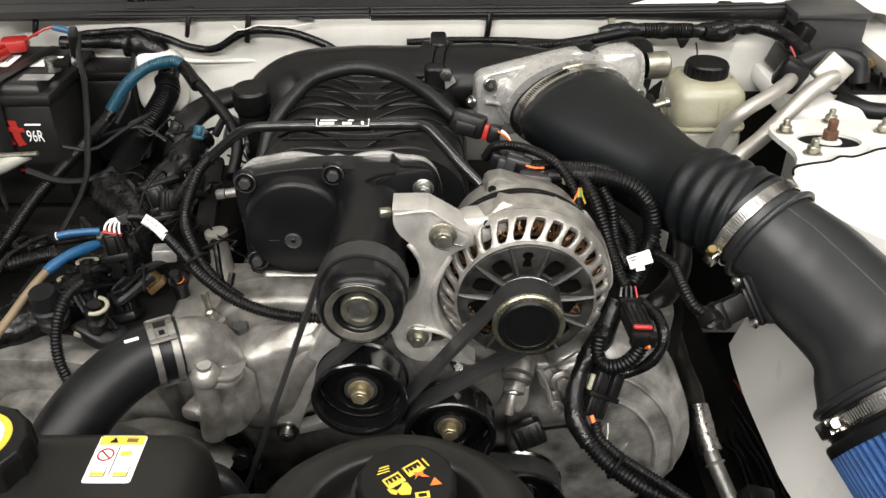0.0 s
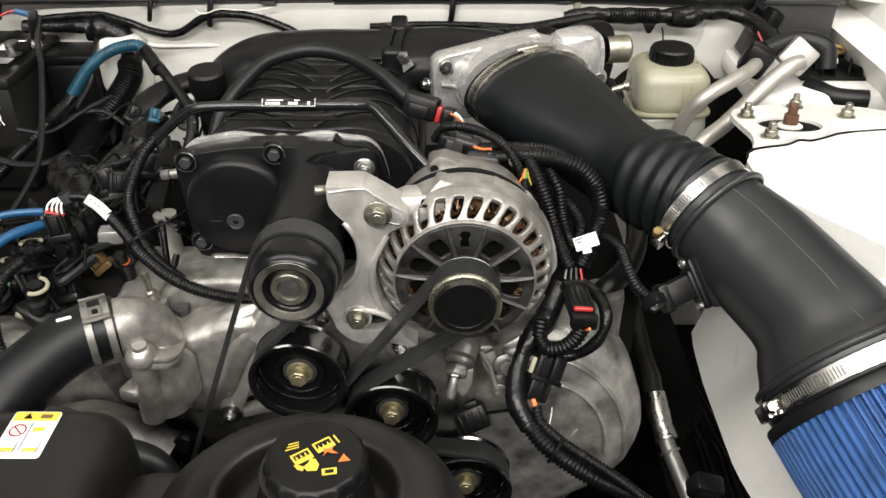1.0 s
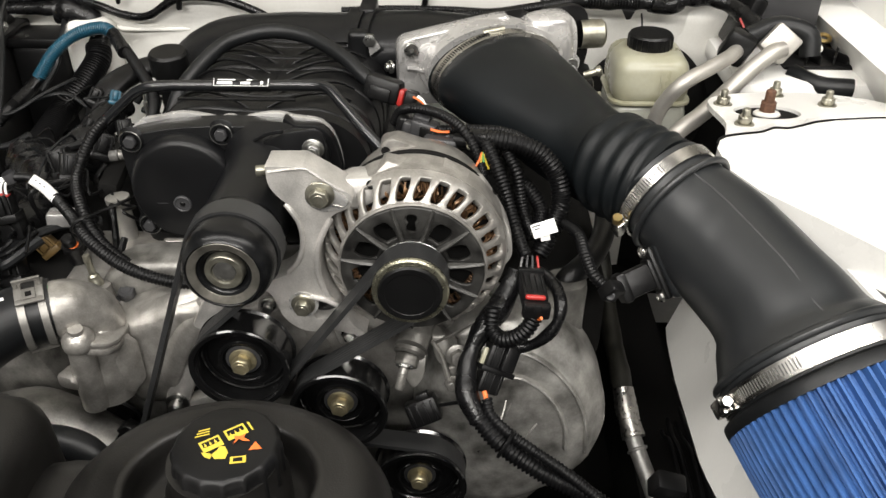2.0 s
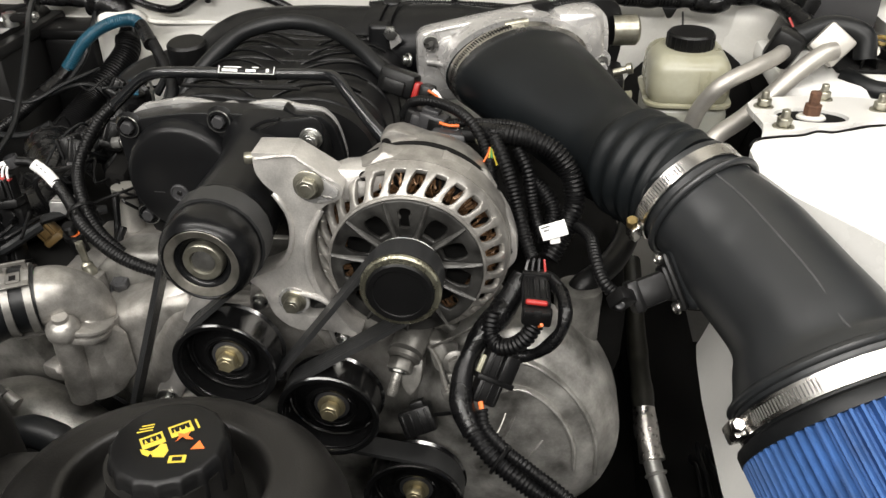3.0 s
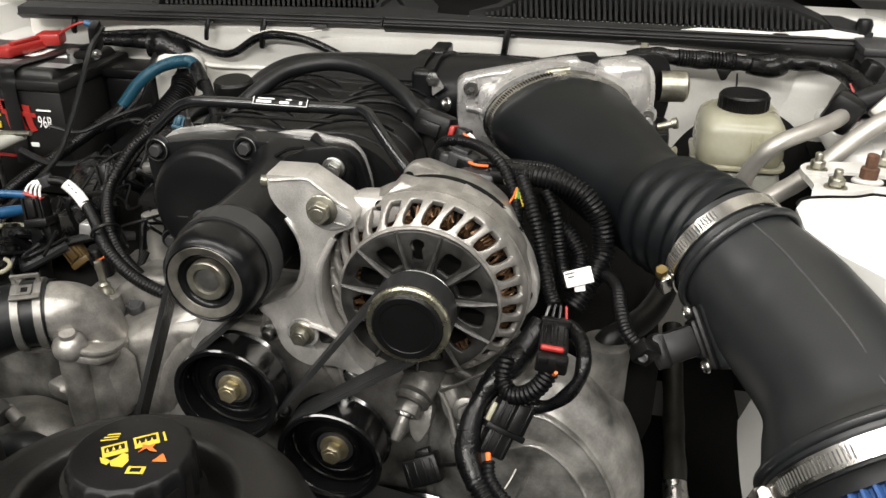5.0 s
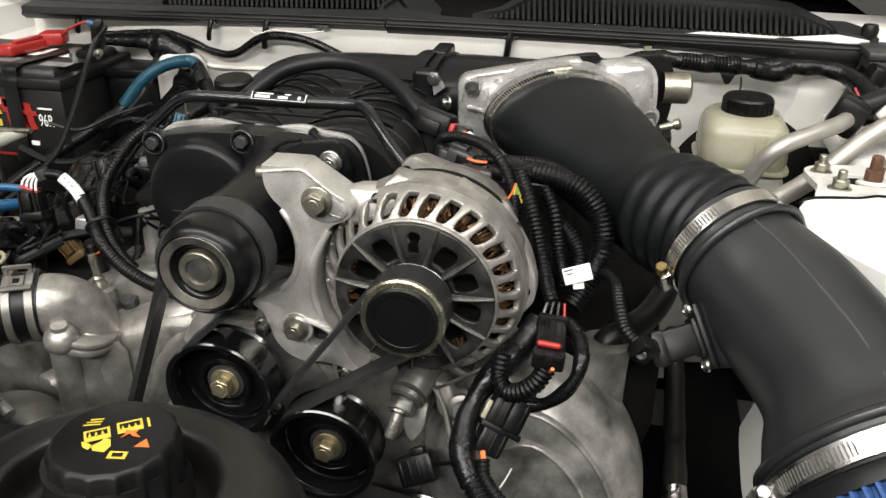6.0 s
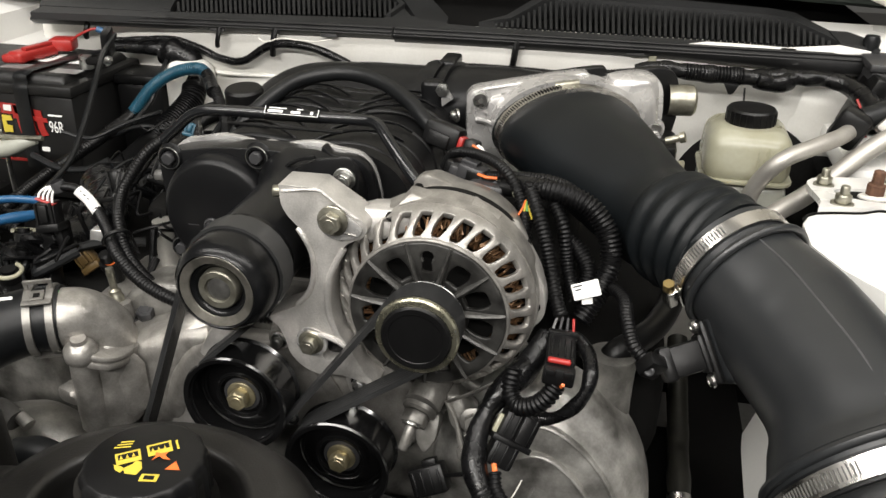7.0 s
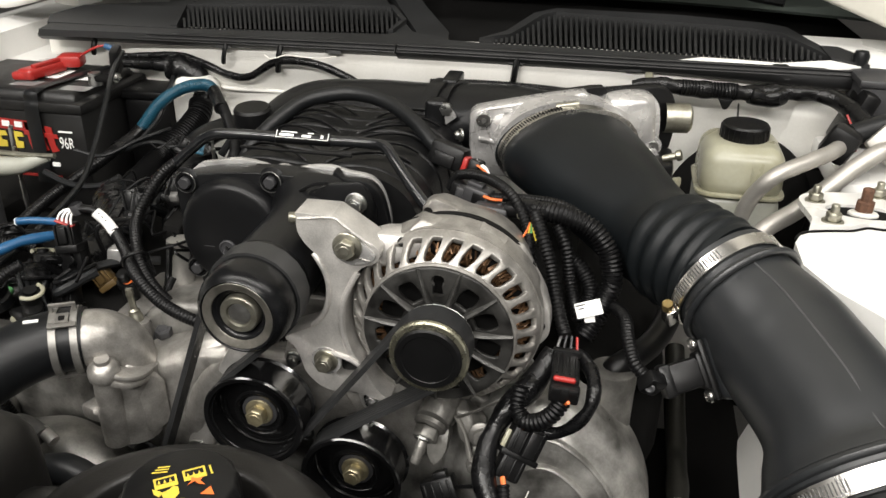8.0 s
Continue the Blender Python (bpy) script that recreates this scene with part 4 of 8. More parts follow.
# arched and branching ribs on the case
for k in range(6):
    yr = 0.772 + 0.042 * k
    lift = -0.012 * (yr - 0.752) / 0.248
    pts = []
    for q in range(13):
        a = math.pi * (1.05 - 1.1 * q / 12)
        pinch = 1 - 0.13 * math.exp(-((q - 6) / 1.0) ** 2)
        pts.append((-0.088 + 0.1107 * math.copysign(abs(math.cos(a)) ** 0.75, math.cos(a)), yr, 0.812 + lift + 0.0648 * pinch * math.copysign(abs(math.sin(a)) ** 0.75, math.sin(a))))
    part("rib", sweep(pts, (lambda s: (0.0016, 0.0036)), 8, 0.006), CRINKLE_BLACK, case)
for sx in (-1, 1):
    for yr in (0.79, 0.825, 0.86, 0.895, 0.93, 0.965):
        lift = -0.012 * (yr - 0.752) / 0.248
        pts = [(-0.088, yr - 0.012, 0.864 + lift), (-0.088 + sx * 0.016, yr - 0.004, 0.872 + lift), (-0.088 + sx * 0.042, yr + 0.010, 0.8765 + lift), (-0.088 + sx * 0.07, yr + 0.022, 0.873 + lift), (-0.088 + sx * 0.088, yr + 0.026, 0.864 + lift)]
        part("rib", sweep(pts, lambda s: (0.0018 * (1 - 0.5 * s), 0.0018), 10, 0.004), CRINKLE_BLACK, case)
part("spine_rib", sweep([(-0.088, 0.76, 0.866), (-0.088, 0.86, 0.862), (-0.088, 0.985, 0.855)], lambda s: (0.003, 0.003), 10), CRINKLE_BLACK, case)
part("intake_base", box((-0.09, 0.87, 0.76), (0.24, 0.25, 0.06), 0.01), CRINKLE_BLACK, sc)
# rear elbow to the throttle
part("rear_plenum", sweep([(-0.215, 1.01, 0.80), (-0.19, 1.045, 0.83), (-0.12, 1.055, 0.835), (-0.04, 1.045, 0.838), (0.06, 1.03, 0.848), (0.15, 0.99, 0.855)], lambda s: (0.06, 0.034 + 0.006 * math.sin(math.pi * s)), 28, up=(0, 0, 1)), SATIN_BLACK, sc, "smooth black rear inlet plenum")
pf = part("plenum_flange", box((-0.006, 1.060, 0.835), (0.021, 0.050, 0.108), 0.004, segs=3), SATIN_BLACK, sc, "bolted plenum flange")
part("flange_collar", sweep([(-0.024, 1.043, 0.8385), (-0.012, 1.041, 0.8395), (-0.001, 1.039, 0.841)], lambda s: (0.068, 0.047), 40, up=(0, 0, 1)), SATIN_BLACK, sc, "raised plenum joint")
part("flange_collar", sweep([(0.0, 1.039, 0.841), (0.006, 1.038, 0.842), (0.012, 1.037, 0.843)], lambda s: (0.064, 0.044), 40, up=(0, 0, 1)), SATIN_BLACK, sc, "raised plenum joint")
part("flange_step", box((-0.031, 1.058, 0.826), (0.018, 0.05, 0.084), 0.006, segs=3), SATIN_BLACK, sc)
part("flange_corner", box((-0.010, 0.985, 0.845), (0.026, 0.022, 0.07), 0.006, segs=3), SATIN_BLACK, sc)
for py, pz in ((0.974, 0.872), (0.974, 0.818)):
    part("bolt", lathe([(0.008, 0), (0.008, 0.005), (0.005, 0.006), (0, 0.006)], (0.004, py, pz), (0, -1, 0), 6), ZINC, pf)
part("bright_tab", lump([(0.001, 0.972, 0.870), (0.012, 0.972, 0.872), (0.016, 0.972, 0.862), (0.003, 0.972, 0.852), (0.001, 0.978, 0.870), (0.016, 0.978, 0.862), (0.003, 0.978, 0.852)], 0.001), MACHINED, pf, "bright bracket tab")
# steel gasket plate
sp = smooth_loop([(-0.203, 0.85), (-0.201, 0.862), (-0.188, 0.8735), (-0.173, 0.877), (-0.148, 0.8815), (-0.126, 0.879), (-0.115, 0.8765), (-0.104, 0.8795), (-0.093, 0.8765), (-0.081, 0.8800), (-0.059, 0.8825), (-0.042, 0.879), (-0.022, 0.8765), (-0.014, 0.872), (-0.0065, 0.862), (-0.0005, 0.840), (0.0, 0.822), (-0.006, 0.79), (-0.03, 0.77), (-0.19, 0.765)], 4)

part("gasket_plate", plate(sp, 0.738, 0.745, 0.0012), MACHINED, sc, "bright machined end plate")
# black front cover
cv = smooth_loop([(-0.202, 0.859), (-0.199, 0.865), (-0.189, 0.8695), (-0.169, 0.8742), (-0.14, 0.8785), (-0.107, 0.8800), (-0.089, 0.8800), (-0.059, 0.8785), (-0.045, 0.876), (-0.04, 0.86), (-0.04, 0.80), (-0.05, 0.775), (-0.09, 0.763), (-0.168, 0.763), (-0.194, 0.775), (-0.199, 0.82)], 4)
cover = part("front_cover", plate(cv, 0.712, 0.738, 0.006, segs=3), SATIN_BLACK, sc, "cast satin black gear cover")
gear = [(-0.1435 + 0.053 * math.cos(a), 0.819 + 0.055 * math.sin(a)) for a in np.linspace(0, 2 * math.pi, 64, endpoint=False)]
part("corner_plate", plate(smooth_loop([(-0.052, 0.8775), (-0.041, 0.8765), (-0.022, 0.8755), (-0.013, 0.8710), (-0.0055, 0.861), (0.0, 0.840), (0.0005, 0.822), (-0.008, 0.79), (-0.05, 0.79)], 4), 0.7255, 0.7375, 0.0015), SATIN_BLACK, cover, "flat black corner of the cover")
part("gear_bulge", loft(gear, [(0.722, 1.0), (0.713, 1.0), (0.706, 0.985), (0.7005, 0.955), (0.6975, 0.915), (0.6965, 0.86), (0.696, 0.5)]), SATIN_BLACK, cover, sharp=60)
horn = []
for hx, hz in rounded_rect(2.0, 2.0, 0.75, 12):
    horn.append((hx, hz))
b = bmesh.new()
rows = []
for hy, cx, cz, rx, rz, sq in ((0.72, -0.066, 0.836, 0.040, 0.046, 1.0), (0.706, -0.0665, 0.836, 0.038, 0.0435, 1.0), (0.695, -0.067, 0.834, 0.034, 0.038, 0.7), (0.68, -0.068, 0.832, 0.0345, 0.036, 0.4), (0.655, -0.069, 0.831, 0.0355, 0.0358, 0.1), (0.60, -0.069, 0.831, 0.0362, 0.0362, 0.0)):
    row = []
    for hx, hz in horn:
        d = math.hypot(hx, hz)
        k = sq + (1 - sq) / d
        row.append(b.verts.new((cx + rx * hx * k, hy, cz + rz * hz * k)))
    rows.append(row)
for a, d in zip(rows, rows[1:]):
    for k in range(len(a)):
        b.faces.new((a[k], a[(k + 1) % len(a)], d[(k + 1) % len(a)], d[k]))
b.faces.new(rows[0])
b.faces.new(rows[-1][::-1])
part("snout", b, SATIN_BLACK, cover, "flared drive snout", sharp=60)
part("snout_rib", sweep([(-0.092, 0.712, 0.858), (-0.1, 0.705, 0.842), (-0.098, 0.705, 0.828), (-0.092, 0.708, 0.81)], lambda s: (0.005, 0.004), 10), SATIN_BLACK, cover)
part("mounting_flange", lump([(-0.066, 0.694, 0.872), (-0.044, 0.692, 0.884), (-0.016, 0.692, 0.8895), (-0.009, 0.692, 0.8865), (-0.006, 0.692, 0.868), (-0.012, 0.694, 0.845), (-0.05, 0.694, 0.82), (-0.060, 0.736, 0.868), (-0.030, 0.734, 0.864), (-0.016, 0.734, 0.858), (-0.010, 0.734, 0.845), (-0.012, 0.734, 0.80), (-0.05, 0.738, 0.79)], 0.003), SATIN_BLACK, cover)
part("web_edge", sweep([(-0.092, 0.706, 0.852), (-0.078, 0.700, 0.868), (-0.060, 0.694, 0.881), (-0.044, 0.6915, 0.8855)], 0.0016, 8), SATIN_BLACK, cover)
for bx, bz in ((-0.105, 0.8735), (-0.19, 0.865), (-0.188, 0.776)):
    part("bolt_boss", lathe([(0.0128, 0.004), (0.0112, 0.006), (0.0106, 0.0085), (0.0098, 0.0095), (0.0076, 0.0095), (0.0076, 0.0065), (0, 0.0065)], (bx, 0.718, bz), (0, -1, 0), 28), SATIN_BLACK, cover)
    part("bolt", hexagon((bx, 0.7125, bz), (0, -1, 0), 0.0062, 0.008, turn=20), GREY_PLASTIC, cover, "black hex bolt")
    part("worn_edge", torus((bx, 0.7086, bz), (0, -1, 0), 0.0100, 0.00055, 32, 6), ZINC, cover, "bare metal boss edge")
plug = part("oil_plug", lathe([(0.0085, 0), (0.0085, 0.0016), (0.0072, 0.0022), (0.0066, 0.0012), (0, 0.0012)], (-0.147, 0.696, 0.808), (0, -1, 0), 24), GREY_PLASTIC, cover, "recessed oil fill plug")
part("plug_socket", hexagon((-0.147, 0.6955, 0.808), (0, -1, 0), 0.003, 0.0016), BLACK_PLASTIC, plug)
part("scratch", box((-0.166, 0.6957, 0.808), (0.010, 0.0006, 0.0006), 0), GREY_PLASTIC, cover, "short pale scratch")
bolt(sc, (-0.0185, 0.6915, 0.869), (0, -1, 0), 0.0074, ZINC, "bright zinc flanged bolt", 0.0065, 1.35)
# pulley can on the snout
pul = part("drive_pulley", lathe([(0.031, 0.0), (0.0365, 0.0), (0.0372, 0.002), (0.0372, 0.043), (0.0366, 0.049), (0.0348, 0.0545), (0.032, 0.0585), (0.0298, 0.060), (0.0285, 0.0585), (0.0275, 0.0565), (0.0215, 0.0562), (0.0185, 0.0545), (0.0165, 0.050), (0.0135, 0.050), (0, 0.050)], (-0.069, 0.607, 0.831), (0, -1, 0), 64), PULLEY_BLACK, sc, "satin black press-on drive pulley")
part("pulley_ring", lathe([(0.0286, 0.0588), (0.0282, 0.0592), (0.0222, 0.0576), (0.0218, 0.0566)], (-0.069, 0.6065, 0.831), (0, -1, 0), 64), WORN_STEEL, pul, "bare grey pulley face")
part("pulley_hub", lathe([(0.0160, 0.049), (0.0155, 0.0555), (0.0145, 0.0568), (0.0102, 0.0566), (0.0094, 0.0545), (0, 0.0525)], (-0.069, 0.6065, 0.831), (0, -1, 0), 48), DULL_GOLD, pul, "plated hub ring")
part("hub_plug", lathe([(0.0093, 0.051), (0.009, 0.0548), (0.006, 0.0560), (0, 0.0564)], (-0.069, 0.6065, 0.831), (0, -1, 0), 32), SPOKE_GREY, pul)

# ---- alternator ----
alt = thing("alternator", (0.074, 0.68, 0.73), "cast aluminium alternator with copper coils behind the vents", "alternator")
AX, AZ = 0.074, 0.80


def on_alt(r, a, y):
    return Vector((AX + r * math.cos(a), y, AZ + r * math.sin(a)))


body = part("rear_housing", lathe([(0.0, 0.0), (0.05, 0.0), (0.062, 0.006), (0.067, 0.014), (0.0705, 0.03), (0.0720, 0.045), (0.0728, 0.064), (0.0720, 0.066), (0.062, 0.066)], (AX, 0.735, AZ), (0, -1, 0), 64), CAST_WORN, alt)
part("stator", lathe([(0.07, 0.0), (0.0765, 0.001), (0.0765, 0.018), (0.072, 0.019), (0.055, 0.019)], (AX, 0.680, AZ), (0, -1, 0), 64), SHADE_BLACK, alt, "dark laminated stator ring")
front = part("front_housing", lathe([(0.0795, 0.0), (0.0815, 0.002), (0.0818, 0.022), (0.0812, 0.0275), (0.0765, 0.0275), (0.076, 0.0)], (AX, 0.662, AZ), (0, -1, 0), 72), CAST_WORN, alt, "cast vented front housing")
# teeth take the darker casting colour to paint the shadowed housing edge
rng = random.Random(31)
for k in range(20):
    a = radians(8 + 8.2 * k)
    part("rear_tooth", box(on_alt(0.0755, a, 0.6690), (0.0042, 0.005 + rng.uniform(0, 0.003), 0.0058 + rng.uniform(0, 0.002)), 0.0008, Matrix.Rotation(-a, 3, "Y")), CAST_DIRTY_SHADED, alt)
# solid ring coloured as the shadow in the joint of the housings
part("gap_shade_ring", torus((AX, 0.6655, AZ), (0, -1, 0), 0.0788, 0.0021, 72, 8), SHADE_BLACK, alt, "near-black ring painting in the shade between the housings")
# core coloured near-black to paint shade between the copper loops
part("winding_ring", torus((AX, 0.645, AZ), (0, -1, 0), 0.0625, 0.010, 72, 12), SHADE_BLACK, alt, "near-black core, so gaps between the winding loops read as shade")


def pierced(place, n, rows, thick, start=0.0, closed=()):
    """A turned shell with n alike openings. rows: how far along the profile, half the opening's width (of a sector's half), and whether it is open up to the next row."""
    b = bmesh.new()
    grid = []
    for u, hw, _ in rows:
        line = []
        for k in range(n):
            for f in (-1, -hw, 0, hw):
                line.append(b.verts.new(place(u, start + math.pi * (2 * k + f) / n)))
        grid.append(line)
    m = 4 * n
    for i in range(len(rows) - 1):
        for k in range(m):
            if rows[i][2] and k % 4 in (1, 2) and k // 4 not in closed:
                continue
            b.faces.new((grid[i][k], grid[i][(k + 1) % m], grid[i + 1][(k + 1) % m], grid[i + 1][k]))
    bmesh.ops.recalc_face_normals(b, faces=b.faces)
    b.normal_update()
    bmesh.ops.solidify(b, geom=b.faces[:], thickness=thick)
    bevel(b, 0.0011, 2, 40)
    return b


SHOULDER = [(0.0, 0.0625, 0.6085), (0.22, 0.0672, 0.6115), (0.55, 0.0742, 0.620), (0.8, 0.0795, 0.630), (1.0, 0.0816, 0.638)]


def shoulder(u, a):
    for (u0, r0, y0), (u1, r1, y1) in zip(SHOULDER, SHOULDER[1:]):
        if u <= u1:
            k = (u - u0) / (u1 - u0)
            return on_alt(r0 + (r1 - r0) * k, a - 0.13 * u, y0 + (y1 - y0) * k)


part("vent_shell", pierced(shoulder, 29, [(0, 0.3, False), (0.08, 0.36, True), (0.18, 0.55, True), (0.34, 0.66, True), (0.56, 0.64, True), (0.70, 0.52, False), (1, 0.5, False)], 0.0055), CAST_WORN, front, "cast shoulder pierced by cooling vents", sharp=45)


def face(u, a):
    return on_alt(0.027 + 0.0345 * u, a, 0.607 + 0.006 * (1 - u) ** 2)


KEYHOLE = [(AX + x, AZ + z) for x, z in smooth_loop([(-0.0042, 0.036), (-0.0042, 0.0445), (-0.0058, 0.0485), (-0.0045, 0.0532), (0.0, 0.055), (0.0045, 0.0532), (0.0058, 0.0485), (0.0042, 0.0445), (0.0042, 0.036)], 4)]
web = pierced(face, 11, [(0, 0.4, False), (0.16, 0.55, True), (0.34, 0.64, True), (0.52, 0.60, True), (0.64, 0.50, True), (0.72, 0.36, False), (1, 0.3, False)], 0.004, radians(89), {0})
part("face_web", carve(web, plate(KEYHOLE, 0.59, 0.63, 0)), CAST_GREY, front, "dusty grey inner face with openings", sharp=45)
rng = random.Random(5)
for k in range(230):
    a = 2 * math.pi * k / 230 + rng.uniform(-0.02, 0.02)
    lay = rng.uniform(0, 0.005)
    pts = [on_alt(0.053, a, 0.633 + lay), on_alt(0.062, a + rng.uniform(0.04, 0.11) * rng.choice((-1, 1)), 0.6290 + lay), on_alt(0.0725, a + rng.uniform(-0.10, 0.10), 0.638 + lay)]
    part("winding_loop", sweep(pts, 0.00105, 5, 0.007), COPPER, alt)
part("face_ring", torus((AX, 0.6075, AZ), (0, -1, 0), 0.0618, 0.0019, 72, 8), CAST_WORN, front, "raised round lip")
# added disc: its near-black stands in for shade inside the housing
part("shade_disc", lathe([(0.0525, 0.0), (0.0525, 0.002), (0, 0.002)], (AX, 0.629, AZ), (0, -1, 0), 48), SHADE_BLACK, alt, "near-black disc filling the face openings with shade colour")
for k in range(11):
    a = 2 * math.pi * (k + 0.5) / 11 + radians(89)
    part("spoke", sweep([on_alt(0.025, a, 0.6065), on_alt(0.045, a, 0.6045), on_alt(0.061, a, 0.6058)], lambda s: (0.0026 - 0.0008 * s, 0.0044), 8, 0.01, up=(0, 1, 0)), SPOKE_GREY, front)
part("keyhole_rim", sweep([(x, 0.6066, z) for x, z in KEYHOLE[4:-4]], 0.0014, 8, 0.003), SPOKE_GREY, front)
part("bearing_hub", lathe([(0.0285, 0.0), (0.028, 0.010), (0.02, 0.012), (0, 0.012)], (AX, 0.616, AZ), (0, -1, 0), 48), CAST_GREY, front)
pulley = part("alternator_pulley", lathe([(0.012, 0.0), (0.0295, 0.0), (0.0302, 0.001), (0.0302, 0.003), (0.0285, 0.004), (0.0285, 0.026), (0.0306, 0.027), (0.0308, 0.029), (0.0298, 0.031), (0.0272, 0.031)], (AX, 0.6025, AZ), (0, -1, 0), 64), GLOSS_BLACK, alt, "black ribbed overrunning pulley")
part("rim_edge", torus((AX, 0.6008, AZ), (0, -1, 0), 0.0302, 0.0005, 64, 6), ZINC, pulley, "bright worn rear rim edge")
for k in range(4):
    part("groove_rib", lathe([(0.0284, -0.0012), (0.0295, 0), (0.0284, 0.0012)], (AX, 0.6025 - 0.0085 - 0.0040 * k, AZ), (0, -1, 0), 56), BELT, pulley)
part("pulley_rim", lathe([(0.0309, 0.0), (0.0318, 0.0012), (0.0316, 0.0038), (0.0302, 0.0052), (0.0268, 0.0054), (0.0265, 0.004)], (AX, 0.576, AZ), (0, -1, 0), 64), PLATED, pulley, "plated pulley lip")
part("pulley_cap", lathe([(0.0268, 0.0), (0.0265, 0.0045), (0.025, 0.006), (0.021, 0.006), (0.0205, 0.0054), (0.0, 0.0054)], (AX, 0.5735, AZ), (0, -1, 0), 56), BLACK_PLASTIC, pulley, "snap-on black plastic cap")


# cast lugs and pads
part("rear_lug", lump([(0.040, 0.692, 0.852), (0.041, 0.692, 0.873), (0.050, 0.692, 0.881), (0.069, 0.692, 0.8735), (0.085, 0.692, 0.868), (0.038, 0.728, 0.848), (0.040, 0.728, 0.868), (0.056, 0.728, 0.872), (0.08, 0.728, 0.864)], 0.003), CAST_WORN, alt)
# near-black disc laid on the lug, coloured as the shade in a hole
part("lug_hole_disc", lathe([(0.004, 0), (0.004, 0.0006), (0, 0.0006)], (0.0462, 0.6915, 0.868), (0, -1, 0), 16), SHADE_BLACK, alt)
part("mounting_ear", lump([(-0.004, 0.628, 0.8680), (0.012, 0.626, 0.8730), (0.04, 0.630, 0.8720), (0.062, 0.640, 0.8720), (0.06, 0.632, 0.8580), (0.03, 0.622, 0.8480), (0.012, 0.626, 0.8410), (0.0, 0.650, 0.8640), (0.02, 0.662, 0.8680), (0.062, 0.668, 0.8700), (0.012, 0.66, 0.8410), (0.05, 0.66, 0.8460)], 0.004), CAST, alt)
# the ear's hole and slot are likewise dark patches, not cut
part("ear_hole_disc", lathe([(0.0036, -0.003), (0.0036, 0.0008), (0, 0.0008)], (0.039, 0.6285, 0.8682), (0.05, -0.7, 0.75), 16), SHADE_BLACK, alt)
part("ear_slot_patch", lump([(0.036, 0.6235, 0.8515), (0.045, 0.6255, 0.8565), (0.046, 0.6275, 0.8535), (0.037, 0.6245, 0.8475)], 0.0005), SHADE_BLACK, alt)
part("cast_pad", lump([(0.0418, 0.6340, 0.8749), (0.0522, 0.6420, 0.8837), (0.0667, 0.6370, 0.8796), (0.0490, 0.6590, 0.8837), (0.0678, 0.6540, 0.8822), (0.0490, 0.6390, 0.8676)], 0.0012), CAST_WORN, alt)
part("cast_pad", lump([(0.0979, 0.6390, 0.8770), (0.1187, 0.6390, 0.8666), (0.1229, 0.6540, 0.8686), (0.0990, 0.6570, 0.8811), (0.1062, 0.6390, 0.8645)], 0.0012), CAST_WORN, alt)
part("side_lug", lump([(0.120, 0.645, 0.862), (0.140, 0.645, 0.847), (0.143, 0.668, 0.843), (0.132, 0.672, 0.858), (0.118, 0.668, 0.860), (0.13, 0.65, 0.84)], 0.002), CAST, alt)
part("side_lug", plate(smooth_loop([(0.140, 0.842), (0.151, 0.828), (0.157, 0.812), (0.1605, 0.796), (0.159, 0.784), (0.150, 0.772), (0.144, 0.766), (0.142, 0.80)], 4), 0.647, 0.668, 0.003), CAST, alt, "bolt lug with a painted-in hole")
part("lug_hole_disc", lathe([(0.0042, -0.002), (0.0042, 0.0006), (0, 0.0006)], (0.1525, 0.6465, 0.794), (0, -1, 0), 16), SHADE_BLACK, alt)
part("side_lug", lump([(0.150, 0.636, 0.766), (0.158, 0.642, 0.75), (0.15, 0.66, 0.735), (0.142, 0.642, 0.74), (0.14, 0.664, 0.76)], 0.003), CAST, alt)

# ---- bracket and idlers ----
br = thing("alternator_bracket", (-0.02, 0.62, 0.73), "pale cast aluminium accessory bracket with flanged bolts", "bracket")
OUT = [(-0.0425, 0.8895), (-0.0427, 0.8920), (-0.0405, 0.8925), (-0.015, 0.8930), (-0.0122, 0.8926), (-0.0098, 0.8912), (0.01, 0.8785), (0.019, 0.872), (0.0245, 0.867), (0.0255, 0.862), (0.022, 0.8555), (0.013, 0.851), (0.007, 0.846), (0.002, 0.834), (-0.0035, 0.817), (-0.0055, 0.799), (-0.0045, 0.784), (0.0, 0.768), (0.007, 0.757), (0.013, 0.746), (0.021, 0.732), (0.031, 0.7235), (0.024, 0.722), (0.001, 0.7275), (-0.019, 0.726), (-0.030, 0.7295), (-0.038, 0.736), (-0.0435, 0.744), (-0.0475, 0.757), (-0.052, 0.767), (-0.060, 0.7745), (-0.050, 0.781), (-0.036, 0.788), (-0.0245, 0.802), (-0.019, 0.821), (-0.019, 0.838), (-0.0245, 0.854), (-0.036, 0.866), (-0.042, 0.877)]
POCKET = smooth_loop([(-0.012, 0.7615), (-0.003, 0.759), (0.0065, 0.753), (0.004, 0.746), (-0.004, 0.7415), (-0.013, 0.7405), (-0.016, 0.750)], 4)
arm = part("bracket_arm", carve(plate(smooth_loop(OUT, 3), 0.611, 0.640, 0.0032, segs=3), plate(POCKET, 0.60, 0.65, 0)), CAST, br)
part("bracket_head", lump([(-0.0425, 0.628, 0.8915), (-0.0425, 0.643, 0.8905), (-0.0165, 0.643, 0.8915), (-0.0125, 0.628, 0.8920), (-0.010, 0.655, 0.872), (0.012, 0.638, 0.872), (0.0, 0.638, 0.853), (-0.040, 0.660, 0.868), (-0.038, 0.638, 0.866), (-0.006, 0.660, 0.855)], 0.0014), CAST, br)
